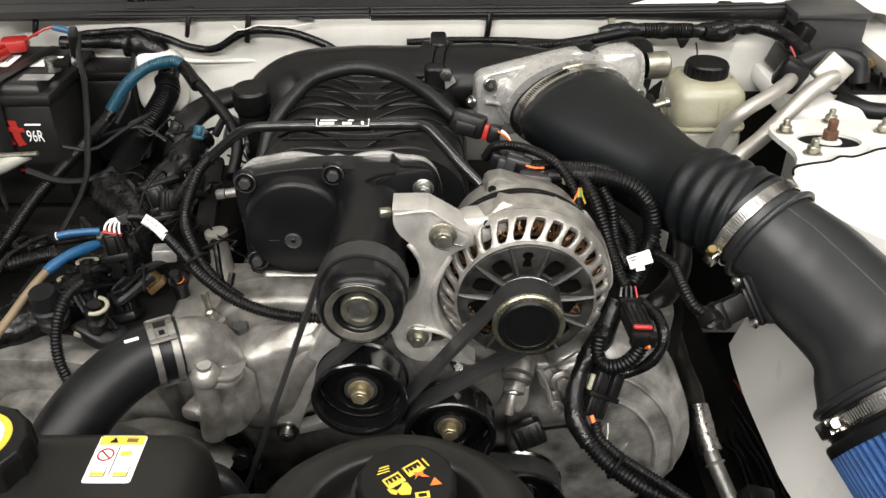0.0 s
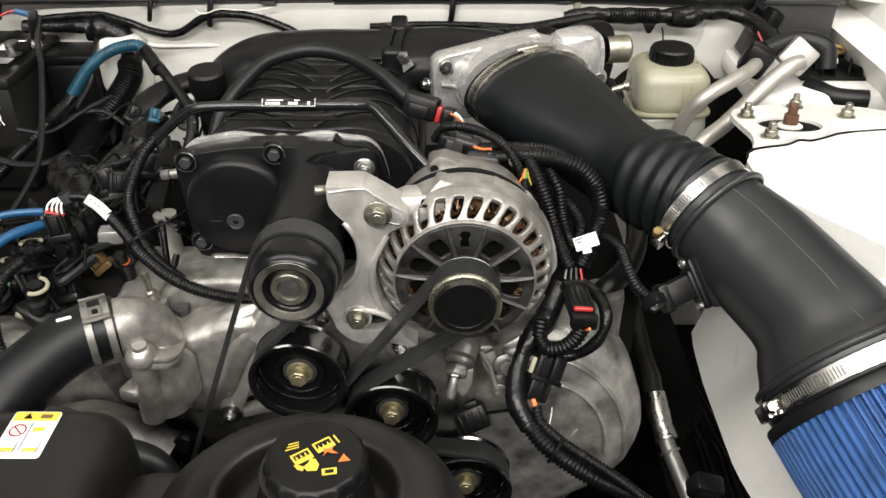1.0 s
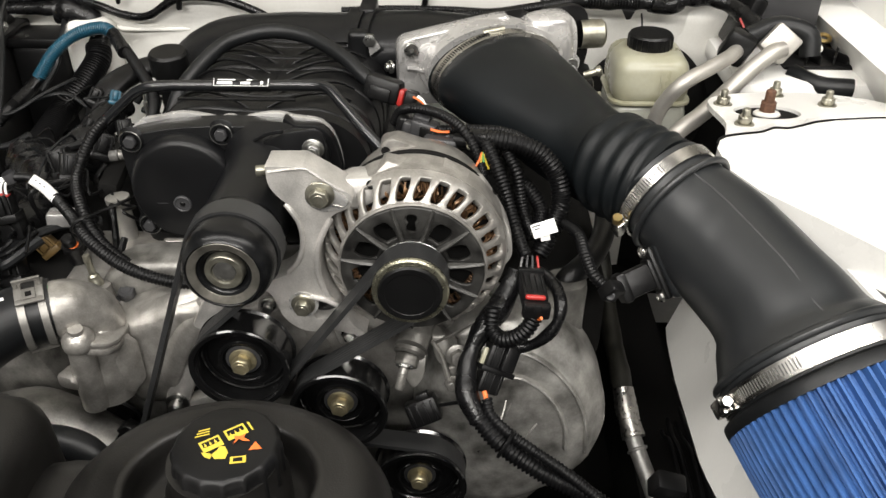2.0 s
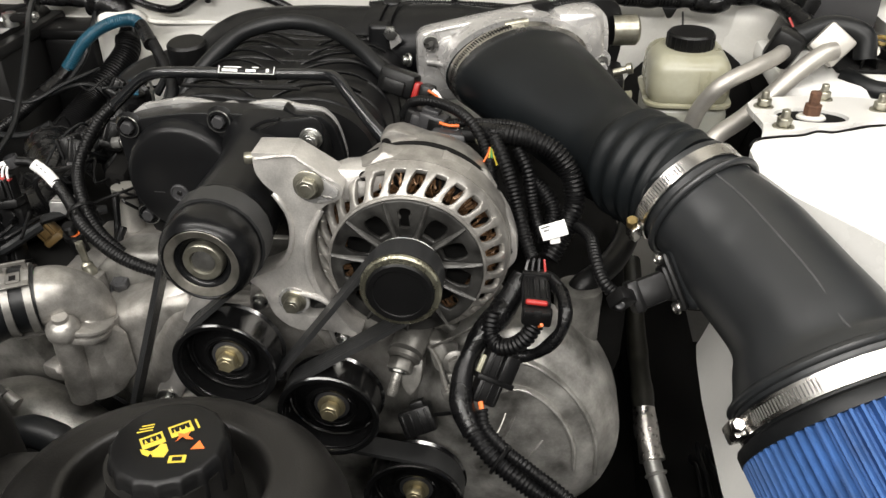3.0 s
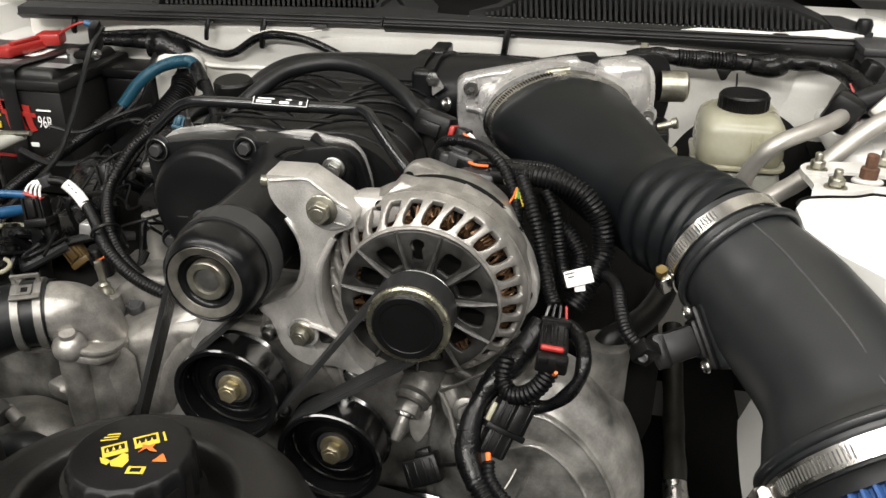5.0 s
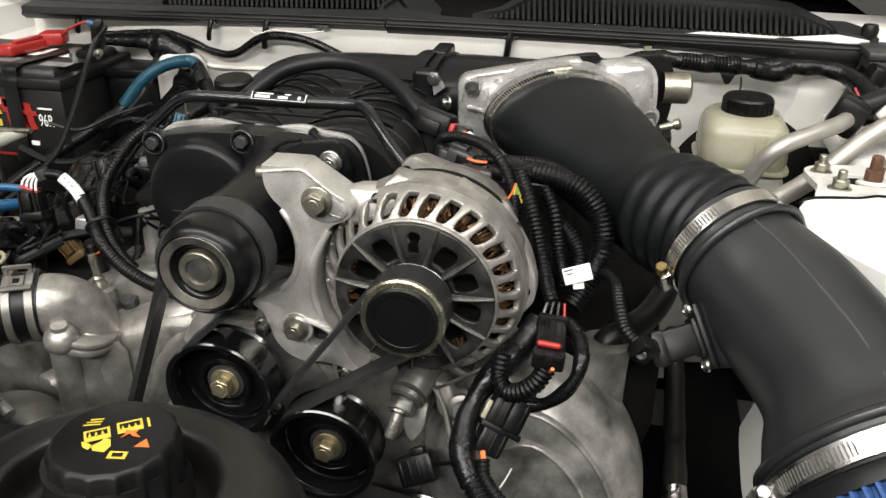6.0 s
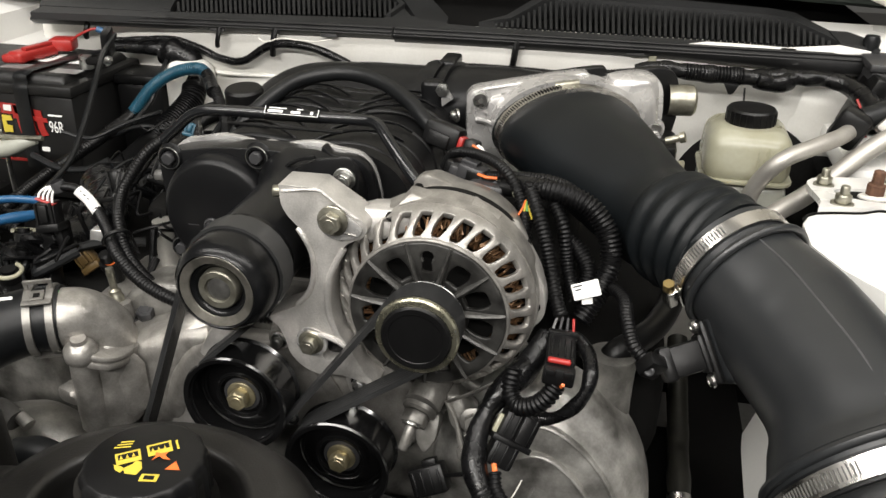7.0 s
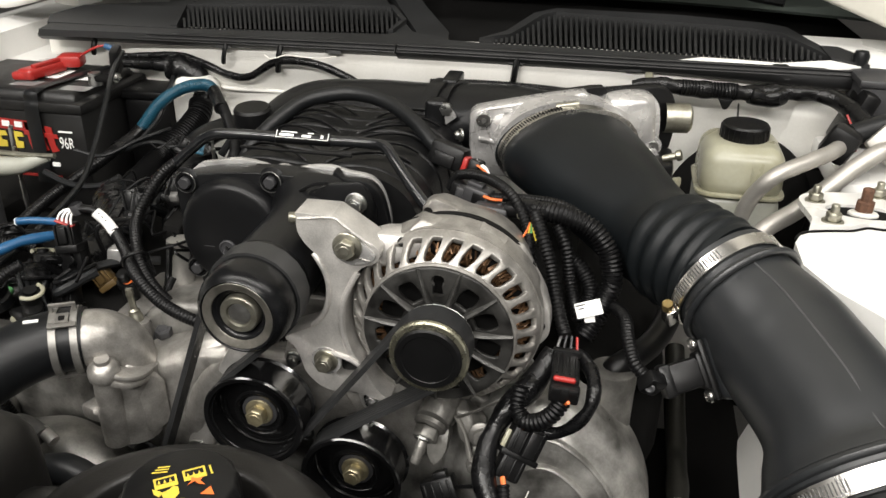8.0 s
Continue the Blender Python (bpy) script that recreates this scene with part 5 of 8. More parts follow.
part("raised_rib", sweep([(0.0065, 0.612, 0.8445), (0.0, 0.611, 0.832), (-0.0065, 0.611, 0.815), (-0.0085, 0.611, 0.799), (-0.0075, 0.611, 0.783), (-0.003, 0.612, 0.7665)], 0.0026, 10), CAST, arm)
part("raised_rib", sweep([(-0.030, 0.6125, 0.8575), (-0.0255, 0.611, 0.852), (-0.0195, 0.611, 0.839), (-0.0185, 0.611, 0.821), (-0.0235, 0.611, 0.803), (-0.034, 0.612, 0.790)], 0.0024, 10), CAST, arm)
part("raised_rib", sweep([(-0.041, 0.6115, 0.8875), (-0.013, 0.611, 0.8915), (-0.006, 0.611, 0.888), (0.010, 0.611, 0.8765), (0.020, 0.6115, 0.8705)], 0.0015, 8), CAST, arm)
part("pocket_rim", sweep([(-0.026, 0.611, 0.7665), (-0.012, 0.610, 0.7645), (-0.002, 0.610, 0.7615), (0.0075, 0.6105, 0.7555)], 0.0024, 8), CAST, arm)
part("pocket_insert", lump([(-0.017, 0.628, 0.765), (0.009, 0.628, 0.757), (0.006, 0.628, 0.738), (-0.018, 0.628, 0.737), (-0.010, 0.618, 0.756), (0.0, 0.619, 0.751), (-0.008, 0.618, 0.745), (-0.016, 0.645, 0.75), (0.008, 0.645, 0.75)], 0.002), BLACK_PLASTIC, br, "black plastic insert in the pocket")
part("bolt_pad", plate(smooth_loop([(-0.0125, 0.866), (-0.008, 0.8765), (0.004, 0.877), (0.019, 0.868), (0.0225, 0.862), (0.017, 0.8555), (0.002, 0.8525), (-0.009, 0.858)], 4), 0.6085, 0.6115, 0.001), MACHINED, arm, "machined bolt seat")
part("bolt_pad", lathe([(0.0135, 0), (0.0130, 0.002), (0, 0.002)], (-0.0235, 0.6115, 0.757), (0, -1, 0), 32), MACHINED, arm, "machined bolt seat")
part("scuff", box((0.0135, 0.6082, 0.8585), (0.009, 0.0008, 0.0012), 0.0003, Matrix.Rotation(radians(12), 3, "Y")), STEEL, arm, "bright scuff on the bolt seat")
bolt(br, (0.0, 0.6085, 0.869), (0, -1, 0), 0.0086, DULL_GOLD, "plated flanged hex bolt", 0.0075, 1.4, 10)
bolt(br, (-0.0235, 0.6098, 0.7575), (0, -1, 0), 0.0076, DULL_GOLD, "plated flanged hex bolt", 0.008, 1.4, 25)
part("bolt_boss", lathe([(0.012, 0), (0.010, 0.006), (0.0095, 0.007), (0, 0.007)], (0.0145, 0.625, 0.7185), (0, -1, 0), 36), CAST, arm)
bolt(br, (0.0145, 0.618, 0.7185), (0, -1, 0), 0.006, ZINC, "small flanged hex bolt", 0.006, 1.35, 5)
part("bolt_boss", lathe([(0.011, 0), (0.0095, 0.007), (0, 0.007)], (-0.059, 0.633, 0.744), (0, -1, 0), 32), CAST_WORN, arm)
bolt(br, (-0.059, 0.626, 0.744), (0, -1, 0), 0.0052, ZINC, "small flanged hex bolt", 0.006, 1.35, 40)
part("bleed_screw", hexagon((-0.0455, 0.630, 0.8795), (-1, -0.2, 0), 0.0052, 0.010), DULL_GOLD, br)
# narrow struts of the casting behind, between the idlers
part("strut", lump([(-0.004, 0.624, 0.728), (0.008, 0.624, 0.727), (0.012, 0.626, 0.700), (0.002, 0.626, 0.698), (-0.004, 0.636, 0.728), (0.012, 0.636, 0.70)], 0.002), CAST, br)
part("strut", lump([(-0.040, 0.628, 0.732), (-0.022, 0.626, 0.727), (-0.004, 0.630, 0.690), (-0.020, 0.632, 0.682), (-0.038, 0.642, 0.73), (-0.006, 0.642, 0.685)], 0.003), CAST_WORN, br)
part("wire_clip", torus((-0.042, 0.600, 0.684), (0.2, -1, 0.3), 0.0055, 0.0013, 20, 8), BLACK_PLASTIC, br)
part("clip_post", lathe([(0.003, 0), (0.003, 0.01), (0, 0.011)], (-0.042, 0.606, 0.684), (0.2, -1, 0.3), 12), ZINC, br)


def idler(x, z, r, front_y=0.572, bolt_mat=None):
    """A smooth idler: rim, dished face, hub, bearing and bolt."""
    ob = thing("idler_pulley", (x, front_y + 0.02, z), "gloss black steel idler pulley with plated centre bolt", "pulley", "belt idlers")
    k = r / 0.041
    c = (x, front_y + 0.034, z)
    part("rim", lathe([(0.033 * k, 0.004), (0.040 * k, 0.004), (0.0415 * k, 0.006), (0.0395 * k, 0.008), (0.0395 * k, 0.033), (0.0415 * k, 0.035), (0.042 * k, 0.037), (0.041 * k, 0.0385), (0.0375 * k, 0.038), (0.0365 * k, 0.034), (0.036 * k, 0.018), (0.034 * k, 0.0155), (0.024 * k, 0.0165), (0.022 * k, 0.018), (0.0212 * k, 0.0245), (0.0195 * k, 0.0255), (0.017 * k, 0.0252), (0.0162 * k, 0.021), (0.0, 0.021)], c, (0, -1, 0), 64), GLOSS_BLACK, ob)
    part("face_bead", torus((x, front_y + 0.0002, z), (0, -1, 0), 0.0366 * k, 0.0011, 64, 8), GLOSS_BLACK, ob)
    part("face_bead", torus((x, front_y + 0.0172, z), (0, -1, 0), 0.0325 * k, 0.0016, 64, 8), GLOSS_BLACK, ob)
    part("face_bead", torus((x, front_y + 0.0095, z), (0, -1, 0), 0.0192 * k, 0.0014, 64, 8), GLOSS_BLACK, ob)
    part("bearing_shield", lathe([(0.0158, 0.0), (0.0155, 0.0025), (0.011, 0.003), (0, 0.003)], (x, front_y + 0.014, z), (0, -1, 0), 40), GREY_PLASTIC, ob, "grey bearing shield")
    bolt(ob, (x, front_y + 0.0115, z), (0, -1, 0), 0.0088, bolt_mat or GOLD, "plated flanged centre bolt", 0.0095, 1.4, 12)
    return ob


idler(-0.0765, 0.7145, 0.0435)
idler(0.0065, 0.664, 0.0435, 0.575)
idler(0.078, 0.568, 0.045, 0.575)
idler(-0.245, 0.575, 0.05, 0.60)

# belt: tangents between the pulleys, seen from the front
RUN = [(-0.15, 0.47, 0.085, -1), (-0.069, 0.831, 0.0375, -1), (-0.0765, 0.7145, 0.0415, 1), (0.074, 0.80, 0.0295, -1), (0.0065, 0.664, 0.0415, 1), (0.078, 0.568, 0.0425, -1), (0.03, 0.47, 0.05, -1)]


def tangent(a, c):
    ca, cc = Vector(a[:2]), Vector(c[:2])
    d = cc - ca
    k = c[3] * c[2] - a[3] * a[2]
    u = Matrix.Rotation(-math.asin(max(-1, min(1, k / d.length))), 2) @ d.normalized()
    nrm = Vector((-u.y, u.x))
    return ca - a[3] * a[2] * nrm, cc - c[3] * c[2] * nrm


line = []
spans = [tangent(RUN[i], RUN[(i + 1) % len(RUN)]) for i in range(len(RUN))]
for i, (p, q) in enumerate(spans):
    line += [p, q]
    nx = RUN[(i + 1) % len(RUN)]
    r0, r1 = spans[i][1] - Vector(nx[:2]), spans[(i + 1) % len(RUN)][0] - Vector(nx[:2])
    a0, a1 = math.atan2(r0.y, r0.x), math.atan2(r1.y, r1.x)
    sweep_a = (a1 - a0) % (2 * math.pi) if nx[3] > 0 else -((a0 - a1) % (2 * math.pi))
    for k in range(1, 12):
        a = a0 + sweep_a * k / 12
        line.append(Vector(nx[:2]) + nx[2] * Vector((math.cos(a), math.sin(a))))
n = len(line)
belt = thing("drive_belt", (-0.15, 0.59, 0.37), "black ribbed serpentine belt round the pulleys", "belt")


def belt_run(name, s0, s1, y0, y1, label=""):
    """A strip of the belt: its offsets from the middle line, and its front and back."""
    b = bmesh.new()
    rows = []
    for i, p in enumerate(line):
        t = (line[(i + 1) % n] - line[i - 1])
        t = t.normalized() if t.length > 1e-9 else Vector((1, 0))
        nr = Vector((-t.y, t.x))
        rows.append([b.verts.new((p.x + s * nr.x, y, p.y + s * nr.y)) for s, y in ((s1, y0), (s1, y1), (s0, y1), (s0, y0))])
    for i in range(n):
        a, d = rows[i], rows[(i + 1) % n]
        for j in range(4):
            b.faces.new((a[j], a[(j + 1) % 4], d[(j + 1) % 4], d[j]))
    return part(name, b, BELT, belt, label, sharp=50)


belt_run("belt_back", -0.0004, 0.0022, 0.577, 0.598, "smooth belt back")
for k in range(6):
    belt_run("belt_rib", -0.0022, -0.0004, 0.5773 + 0.0035 * k, 0.5798 + 0.0035 * k)

# ---- engine front castings ----
eng = thing("timing_cover", (0, 0.68, 0.5), "weathered cast aluminium engine front cover", "timing cover")
tc_out = smooth_loop([(-0.28, 0.66), (-0.24, 0.72), (-0.2, 0.762), (-0.1, 0.765), (0.02, 0.76), (0.07, 0.73), (0.12, 0.70), (0.19, 0.69), (0.235, 0.66), (0.25, 0.60), (0.24, 0.52), (0.12, 0.40), (-0.12, 0.40), (-0.25, 0.52)], 4)
part("cover_plate", plate(tc_out, 0.655, 0.70, 0.008, segs=3), CAST_DIRTY_SHADED, eng)


dome = smooth_loop([(0.075, 0.66), (0.105, 0.70), (0.165, 0.722), (0.222, 0.692), (0.255, 0.64), (0.264, 0.58), (0.24, 0.515), (0.17, 0.47), (0.095, 0.48), (0.07, 0.57)], 5)
part("cam_bulge", loft(dome, [(0.69, 1.0), (0.657, 1.0), (0.647, 0.985), (0.641, 0.955), (0.639, 0.91), (0.635, 0.875), (0.628, 0.84), (0.6235, 0.76), (0.6215, 0.66), (0.620, 0.55), (0.619, 0.40), (0.619, 0.25)], rough=0.003), CAST_SMEAR, eng, "domed cam drive cover", sharp=60)
for p, q in (((0.154, 0.6205, 0.601), (0.166, 0.6215, 0.637)), ((0.177, 0.6205, 0.581), (0.192, 0.6215, 0.607))):
    part("casting_rib", sweep([p, ((p[0] + q[0]) / 2, 0.6175, (p[2] + q[2]) / 2 + 0.002), q], 0.0016, 8), CAST_SMEAR, eng)
for grow, yy in ((0.80, 0.6245), (0.58, 0.6195)):
    arc = [(0.167 + (x - 0.167) * grow, yy, 0.60 + (z - 0.60) * grow) for x, z in ((0.120, 0.704), (0.165, 0.722), (0.205, 0.702), (0.238, 0.662), (0.258, 0.61), (0.262, 0.56))]
    part("dome_ridge", sweep(arc, lambda s: (0.0022, 0.0055), 12, up=(0, 1, 0)), CAST_SMEAR, eng, "soft raised casting ridge", sharp=70)
# darker casting colour holds the shade of the intake tube above
part("upper_column", lathe([(0.0225, 0.0), (0.0215, 0.10), (0.0220, 0.118), (0.0205, 0.126), (0.012, 0.128), (0, 0.128)], (0.2155, 0.692, 0.602), (0.02, 0.04, 1), 32), CAST_DIRTY_SHADED, eng, "round cast corner column")
part("breather_stub", sweep([(0.213, 0.697, 0.716), (0.222, 0.700, 0.728), (0.236, 0.715, 0.731), (0.252, 0.742, 0.731), (0.266, 0.78, 0.733), (0.275, 0.83, 0.735)], 0.0118, 20), BLACK_PLASTIC, eng, "black rubber breather elbow")
# flat ledge behind the crossover and posts under the supercharger
part("valley_ledge", box((-0.17, 0.735, 0.703), (0.23, 0.12, 0.03), 0.008, segs=3), CAST_WORN, eng)
part("valley_step", box((-0.13, 0.78, 0.725), (0.13, 0.08, 0.025), 0.006, segs=3), CAST_WORN, eng)
part("support_post", lathe([(0.0125, 0), (0.0105, 0.05), (0.0125, 0.052), (0.0125, 0.058), (0, 0.06)], (-0.246, 0.778, 0.708), (-0.05, 0.05, 1), 20), CAST_OLD, eng)
# curved crossover in front
cross = smooth_loop([(-0.222, 0.715), (-0.19, 0.732), (-0.14, 0.748), (-0.108, 0.745), (-0.10, 0.705), (-0.118, 0.662), (-0.148, 0.634), (-0.19, 0.618), (-0.222, 0.64)], 5)
part("coolant_crossover", loft(cross, [(0.70, 1.0), (0.65, 1.0), (0.632, 0.965), (0.622, 0.89), (0.617, 0.75), (0.616, 0.6), (0.615, 0.4)], rough=0.004), CAST_WORN, eng, "smooth cast coolant crossover", sharp=60)
part("crossover_lip", sweep([(-0.195, 0.640, 0.716), (-0.175, 0.632, 0.722), (-0.15, 0.632, 0.738), (-0.12, 0.64, 0.748)], lambda s: (0.013, 0.008), 12, wobble=0.15), CAST_WORN, eng)
part("runner_fold", sweep([(-0.108, 0.630, 0.748), (-0.128, 0.619, 0.728), (-0.145, 0.614, 0.702), (-0.158, 0.616, 0.672), (-0.168, 0.622, 0.645)], lambda s: (0.012, 0.006), 12, wobble=0.2), CAST_WORN, eng)
part("bolt_boss", lathe([(0.017, -0.02), (0.0145, 0.0), (0.0135, 0.001), (0, 0.001)], (-0.200, 0.655, 0.726), (0, -0.3, 1), 24), CAST_OLD, eng)
bolt(eng, (-0.200, 0.6547, 0.727), (0, -0.3, 1), 0.0085, GREY_PLASTIC, "dark flanged bolt", 0.010, 1.5)
# idler carrier arms under the drive pulley
arm_o = smooth_loop([(-0.108, 0.762), (-0.096, 0.758), (-0.10, 0.735), (-0.13, 0.675), (-0.148, 0.63), (-0.157, 0.622), (-0.168, 0.63), (-0.165, 0.648), (-0.145, 0.685), (-0.125, 0.735)], 4)
part("tensioner_arm", plate(arm_o, 0.612, 0.632, 0.003), CAST, eng, "thin cast bracket arm")
part("tensioner_arm", plate([(-0.155, 0.622), (-0.15, 0.633), (-0.07, 0.662), (-0.06, 0.65)], 0.614, 0.63, 0.003), CAST, eng, "thin cast bracket arm")
part("bracket_web", plate([(-0.145, 0.635), (-0.105, 0.735), (-0.04, 0.735), (-0.04, 0.66)], 0.634, 0.654, 0.003), CAST_WORN, eng)
part("bracket_web", plate(smooth_loop([(-0.06, 0.765), (0.03, 0.74), (0.06, 0.70), (0.05, 0.64), (-0.03, 0.63), (-0.07, 0.69)], 4), 0.632, 0.654, 0.004), CAST_WORN, eng)
bolt(eng, (-0.157, 0.612, 0.634), (0, -1, 0), 0.0075, ZINC, "bright long socket bolt", 0.009, 1.55)
part("dark_bolt", hexagon((-0.202, 0.60, 0.612), (0, -1, 0.3), 0.010, 0.016), BLACK_PLASTIC, eng)

# thermostat housing
th = thing("thermostat_housing", (-0.22, 0.62, 0.65), "grey cast aluminium thermostat housing with hose neck", "thermostat housing")
part("upper_elbow", sweep([(-0.252, 0.588, 0.756), (-0.238, 0.596, 0.757), (-0.228, 0.606, 0.752), (-0.219, 0.614, 0.738), (-0.216, 0.617, 0.718)], lambda s: 0.0255 + 0.0005 * min(1, s * 1.5), 32, 0.003, wobble=0.06), CAST_WORN, th, "cast elbow with hose neck", sharp=70)
SEAM = smooth_loop([(-0.236, -0.586), (-0.220, -0.570), (-0.202, -0.580), (-0.176, -0.592), (-0.163, -0.620), (-0.172, -0.648), (-0.203, -0.654), (-0.224, -0.635), (-0.234, -0.608)], 4)
FL = Matrix.Rotation(radians(14), 4, "Y") @ Matrix.Rotation(radians(-12), 4, "X") @ Matrix(((1, 0, 0, 0), (0, 0, 1, 0), (0, -1, 0, 0), (0, 0, 0, 1)))
SC_ = Matrix.Translation((-0.216, 0.61, 0.727)) @ FL @ Matrix.Translation((0.2, 0, 0.61))
SHR = Matrix.Translation((-0.2, 0, -0.61)) @ Matrix.Diagonal((0.78, 1, 0.86, 1)) @ Matrix.Translation((0.2, 0, 0.61))
part("upper_flange", plate(SEAM, -0.006, -0.0004, 0.0025, m=SC_ @ SHR), CAST_WORN, th, "bolted upper flange")
part("lower_flange", plate([(x * 0.985 - 0.003, z * 0.995 - 0.003) for x, z in SEAM], 0.0005, 0.007, 0.002, m=SC_ @ SHR), CAST_WORN, th)
part("lower_body", sweep([(-0.216, 0.611, 0.725), (-0.216, 0.61, 0.70), (-0.216, 0.609, 0.672), (-0.216, 0.609, 0.652)], lambda s: 0.0282 - 0.003 * s, 28, 0.004, wobble=0.08), CAST_WORN, th, sharp=70)
part("bolt_column", sweep([(-0.217, 0.580, 0.738), (-0.219, 0.582, 0.71), (-0.221, 0.586, 0.672), (-0.222, 0.588, 0.655)], lambda s: 0.0112 + 0.0015 * s, 24, wobble=0.04), CAST_WORN, th)
part("bolt_column_cap", lathe([(0.0118, -0.010), (0.0135, -0.008), (0.0140, -0.004), (0.0138, 0.001), (0.0128, 0.0025), (0.0118, 0.005), (0.0085, 0.0075), (0.0068, 0.0085), (0.0064, 0.0125), (0, 0.0135)], (-0.217, 0.579, 0.739), (0.1, -0.15, 1), 28), CAST_WORN, th)
part("column_web", lump([(-0.236, 0.600, 0.740), (-0.203, 0.590, 0.738), (-0.230, 0.604, 0.665), (-0.188, 0.594, 0.660), (-0.180, 0.612, 0.715), (-0.178, 0.612, 0.665), (-0.205, 0.610, 0.735), (-0.235, 0.612, 0.675)], 0.005), CAST_WORN, th)
part("foot", lump([(-0.246, 0.575, 0.700), (-0.226, 0.570, 0.698), (-0.246, 0.575, 0.684), (-0.226, 0.572, 0.682), (-0.236, 0.60, 0.70), (-0.22, 0.60, 0.68)], 0.004), CAST_WORN, th)
part("vent_barb", lathe([(0.007, -0.012), (0.007, -0.002), (0.0055, 0.0), (0.0055, 0.004), (0.0033, 0.006), (0.0033, 0.018), (0.004, 0.02), (0.0034, 0.026), (0, 0.026)], (-0.226, 0.650, 0.752), (-0.12, 0.05, 1), 14), DULL_GOLD, th, "small tarnished vent barb")
part("barb_seat", lathe([(0.012, -0.02), (0.011, 0.002), (0.008, 0.004), (0, 0.004)], (-0.224, 0.650, 0.742), (-0.1, 0.05, 1), 18), CAST_WORN, th)
part("paint_dab", lathe([(0.0032, 0), (0.0022, 0.0006), (0, 0.0006)], (-0.241, 0.5925, 0.7832), (0, -0.35, 1), 12), GREEN, th)

# radiator hose with its spring clamp
rh = thing("radiator_hose", (-0.28, 0.56, 0.72), "thick black rubber radiator hose with spring clamp", "hose")
RH = [(-0.240, 0.596, 0.757), (-0.262, 0.585, 0.757), (-0.286, 0.560, 0.753), (-0.310, 0.522, 0.741), (-0.324, 0.488, 0.718), (-0.328, 0.475, 0.66), (-0.328, 0.472, 0.60)]
part("hose", sweep(RH, 0.0282, 40, 0.004), RUBBER, rh, sharp=70)
d0 = (Vector(RH[1]) - Vector(RH[0])).normalized()
R0 = Vector(RH[0])
for off in (0.006, 0.023):
    part("clamp_band", lathe([(0.0282, -0.0032), (0.0301, -0.003), (0.0301, 0.003), (0.0282, 0.0032)], R0 + d0 * off, d0, 48), CLAMP_GREY, rh, "grey spring clamp band")
up0 = Vector((0.05, -0.22, 1))
up0 = (up0 - d0 * up0.dot(d0)).normalized()
cm = Matrix((d0, up0.cross(d0).normalized(), up0)).transposed()
c0 = R0 + d0 * 0.0145
fwd = up0.cross(d0).normalized()
if fwd.y > 0:
    fwd = -fwd
part("clamp_bridge", box(c0 + up0 * 0.0295 + fwd * 0.012, (0.023, 0.006, 0.002), 0.0006, cm), CLAMP_GREY, rh)
part("clamp_bridge", box(c0 - up0 * 0.024 + fwd * 0.018, (0.023, 0.006, 0.003), 0.0006, cm), CLAMP_GREY, rh)
part("clamp_tongue", box(c0 + up0 * 0.031 + fwd * 0.005, (0.011, 0.012, 0.002), 0.0006, cm), CLAMP_GREY, rh)
part("tongue_slot", box(c0 + up0 * 0.0322 + fwd * 0.006, (0.005, 0.005, 0.0008), 0, cm), SHADE_BLACK, rh)
for q in (-0.0095, 0.0095):
    part("clamp_ear", box(c0 + d0 * q + up0 * 0.0325 - fwd * 0.006, (0.0035, 0.0025, 0.009), 0.0008, cm), CLAMP_GREY, rh)
part("clamp_ear", box(c0 + up0 * 0.0365 - fwd * 0.006, (0.0225, 0.0025, 0.004), 0.0008, cm), CLAMP_GREY, rh)
part("paint_mark", box(R0 + d0 * 0.04 + up0 * 0.0283 + fwd * 0.002, (0.012, 0.003, 0.001), 0, cm), PAPER, rh, "white paint mark")

# ---- coolant tank at the front ----
tank = thing("coolant_tank", (-0.02, 0.38, 0.55), "black moulded coolant tank with printed screw cap", "coolant tank")
part("tank_dome", lathe([(0.0, 0.778), (0.047, 0.778), (0.0515, 0.781), (0.0535, 0.790), (0.0545, 0.7985), (0.0565, 0.8015), (0.0605, 0.8015), (0.0635, 0.7995), (0.074, 0.800), (0.084, 0.797), (0.094, 0.786), (0.100, 0.77), (0.103, 0.74), (0.104, 0.55), (0, 0.55)], (-0.031, 0.37, 0), (0, 0, 1), 72, scale=(1.06, 0.90)), TANK_PLASTIC, tank, sharp=60)
part("tank_shoulder", box((-0.1075, 0.37, 0.66), (0.17, 0.13, 0.22), 0.04, segs=5), TANK_PLASTIC, tank)
part("filler_neck", lathe([(0.038, -0.012), (0.038, 0.012), (0.034, 0.018), (0.034, 0.034), (0, 0.034)], (-0.0255, 0.37, 0.788), (0, 0, 1), 40), TANK_PLASTIC, tank)


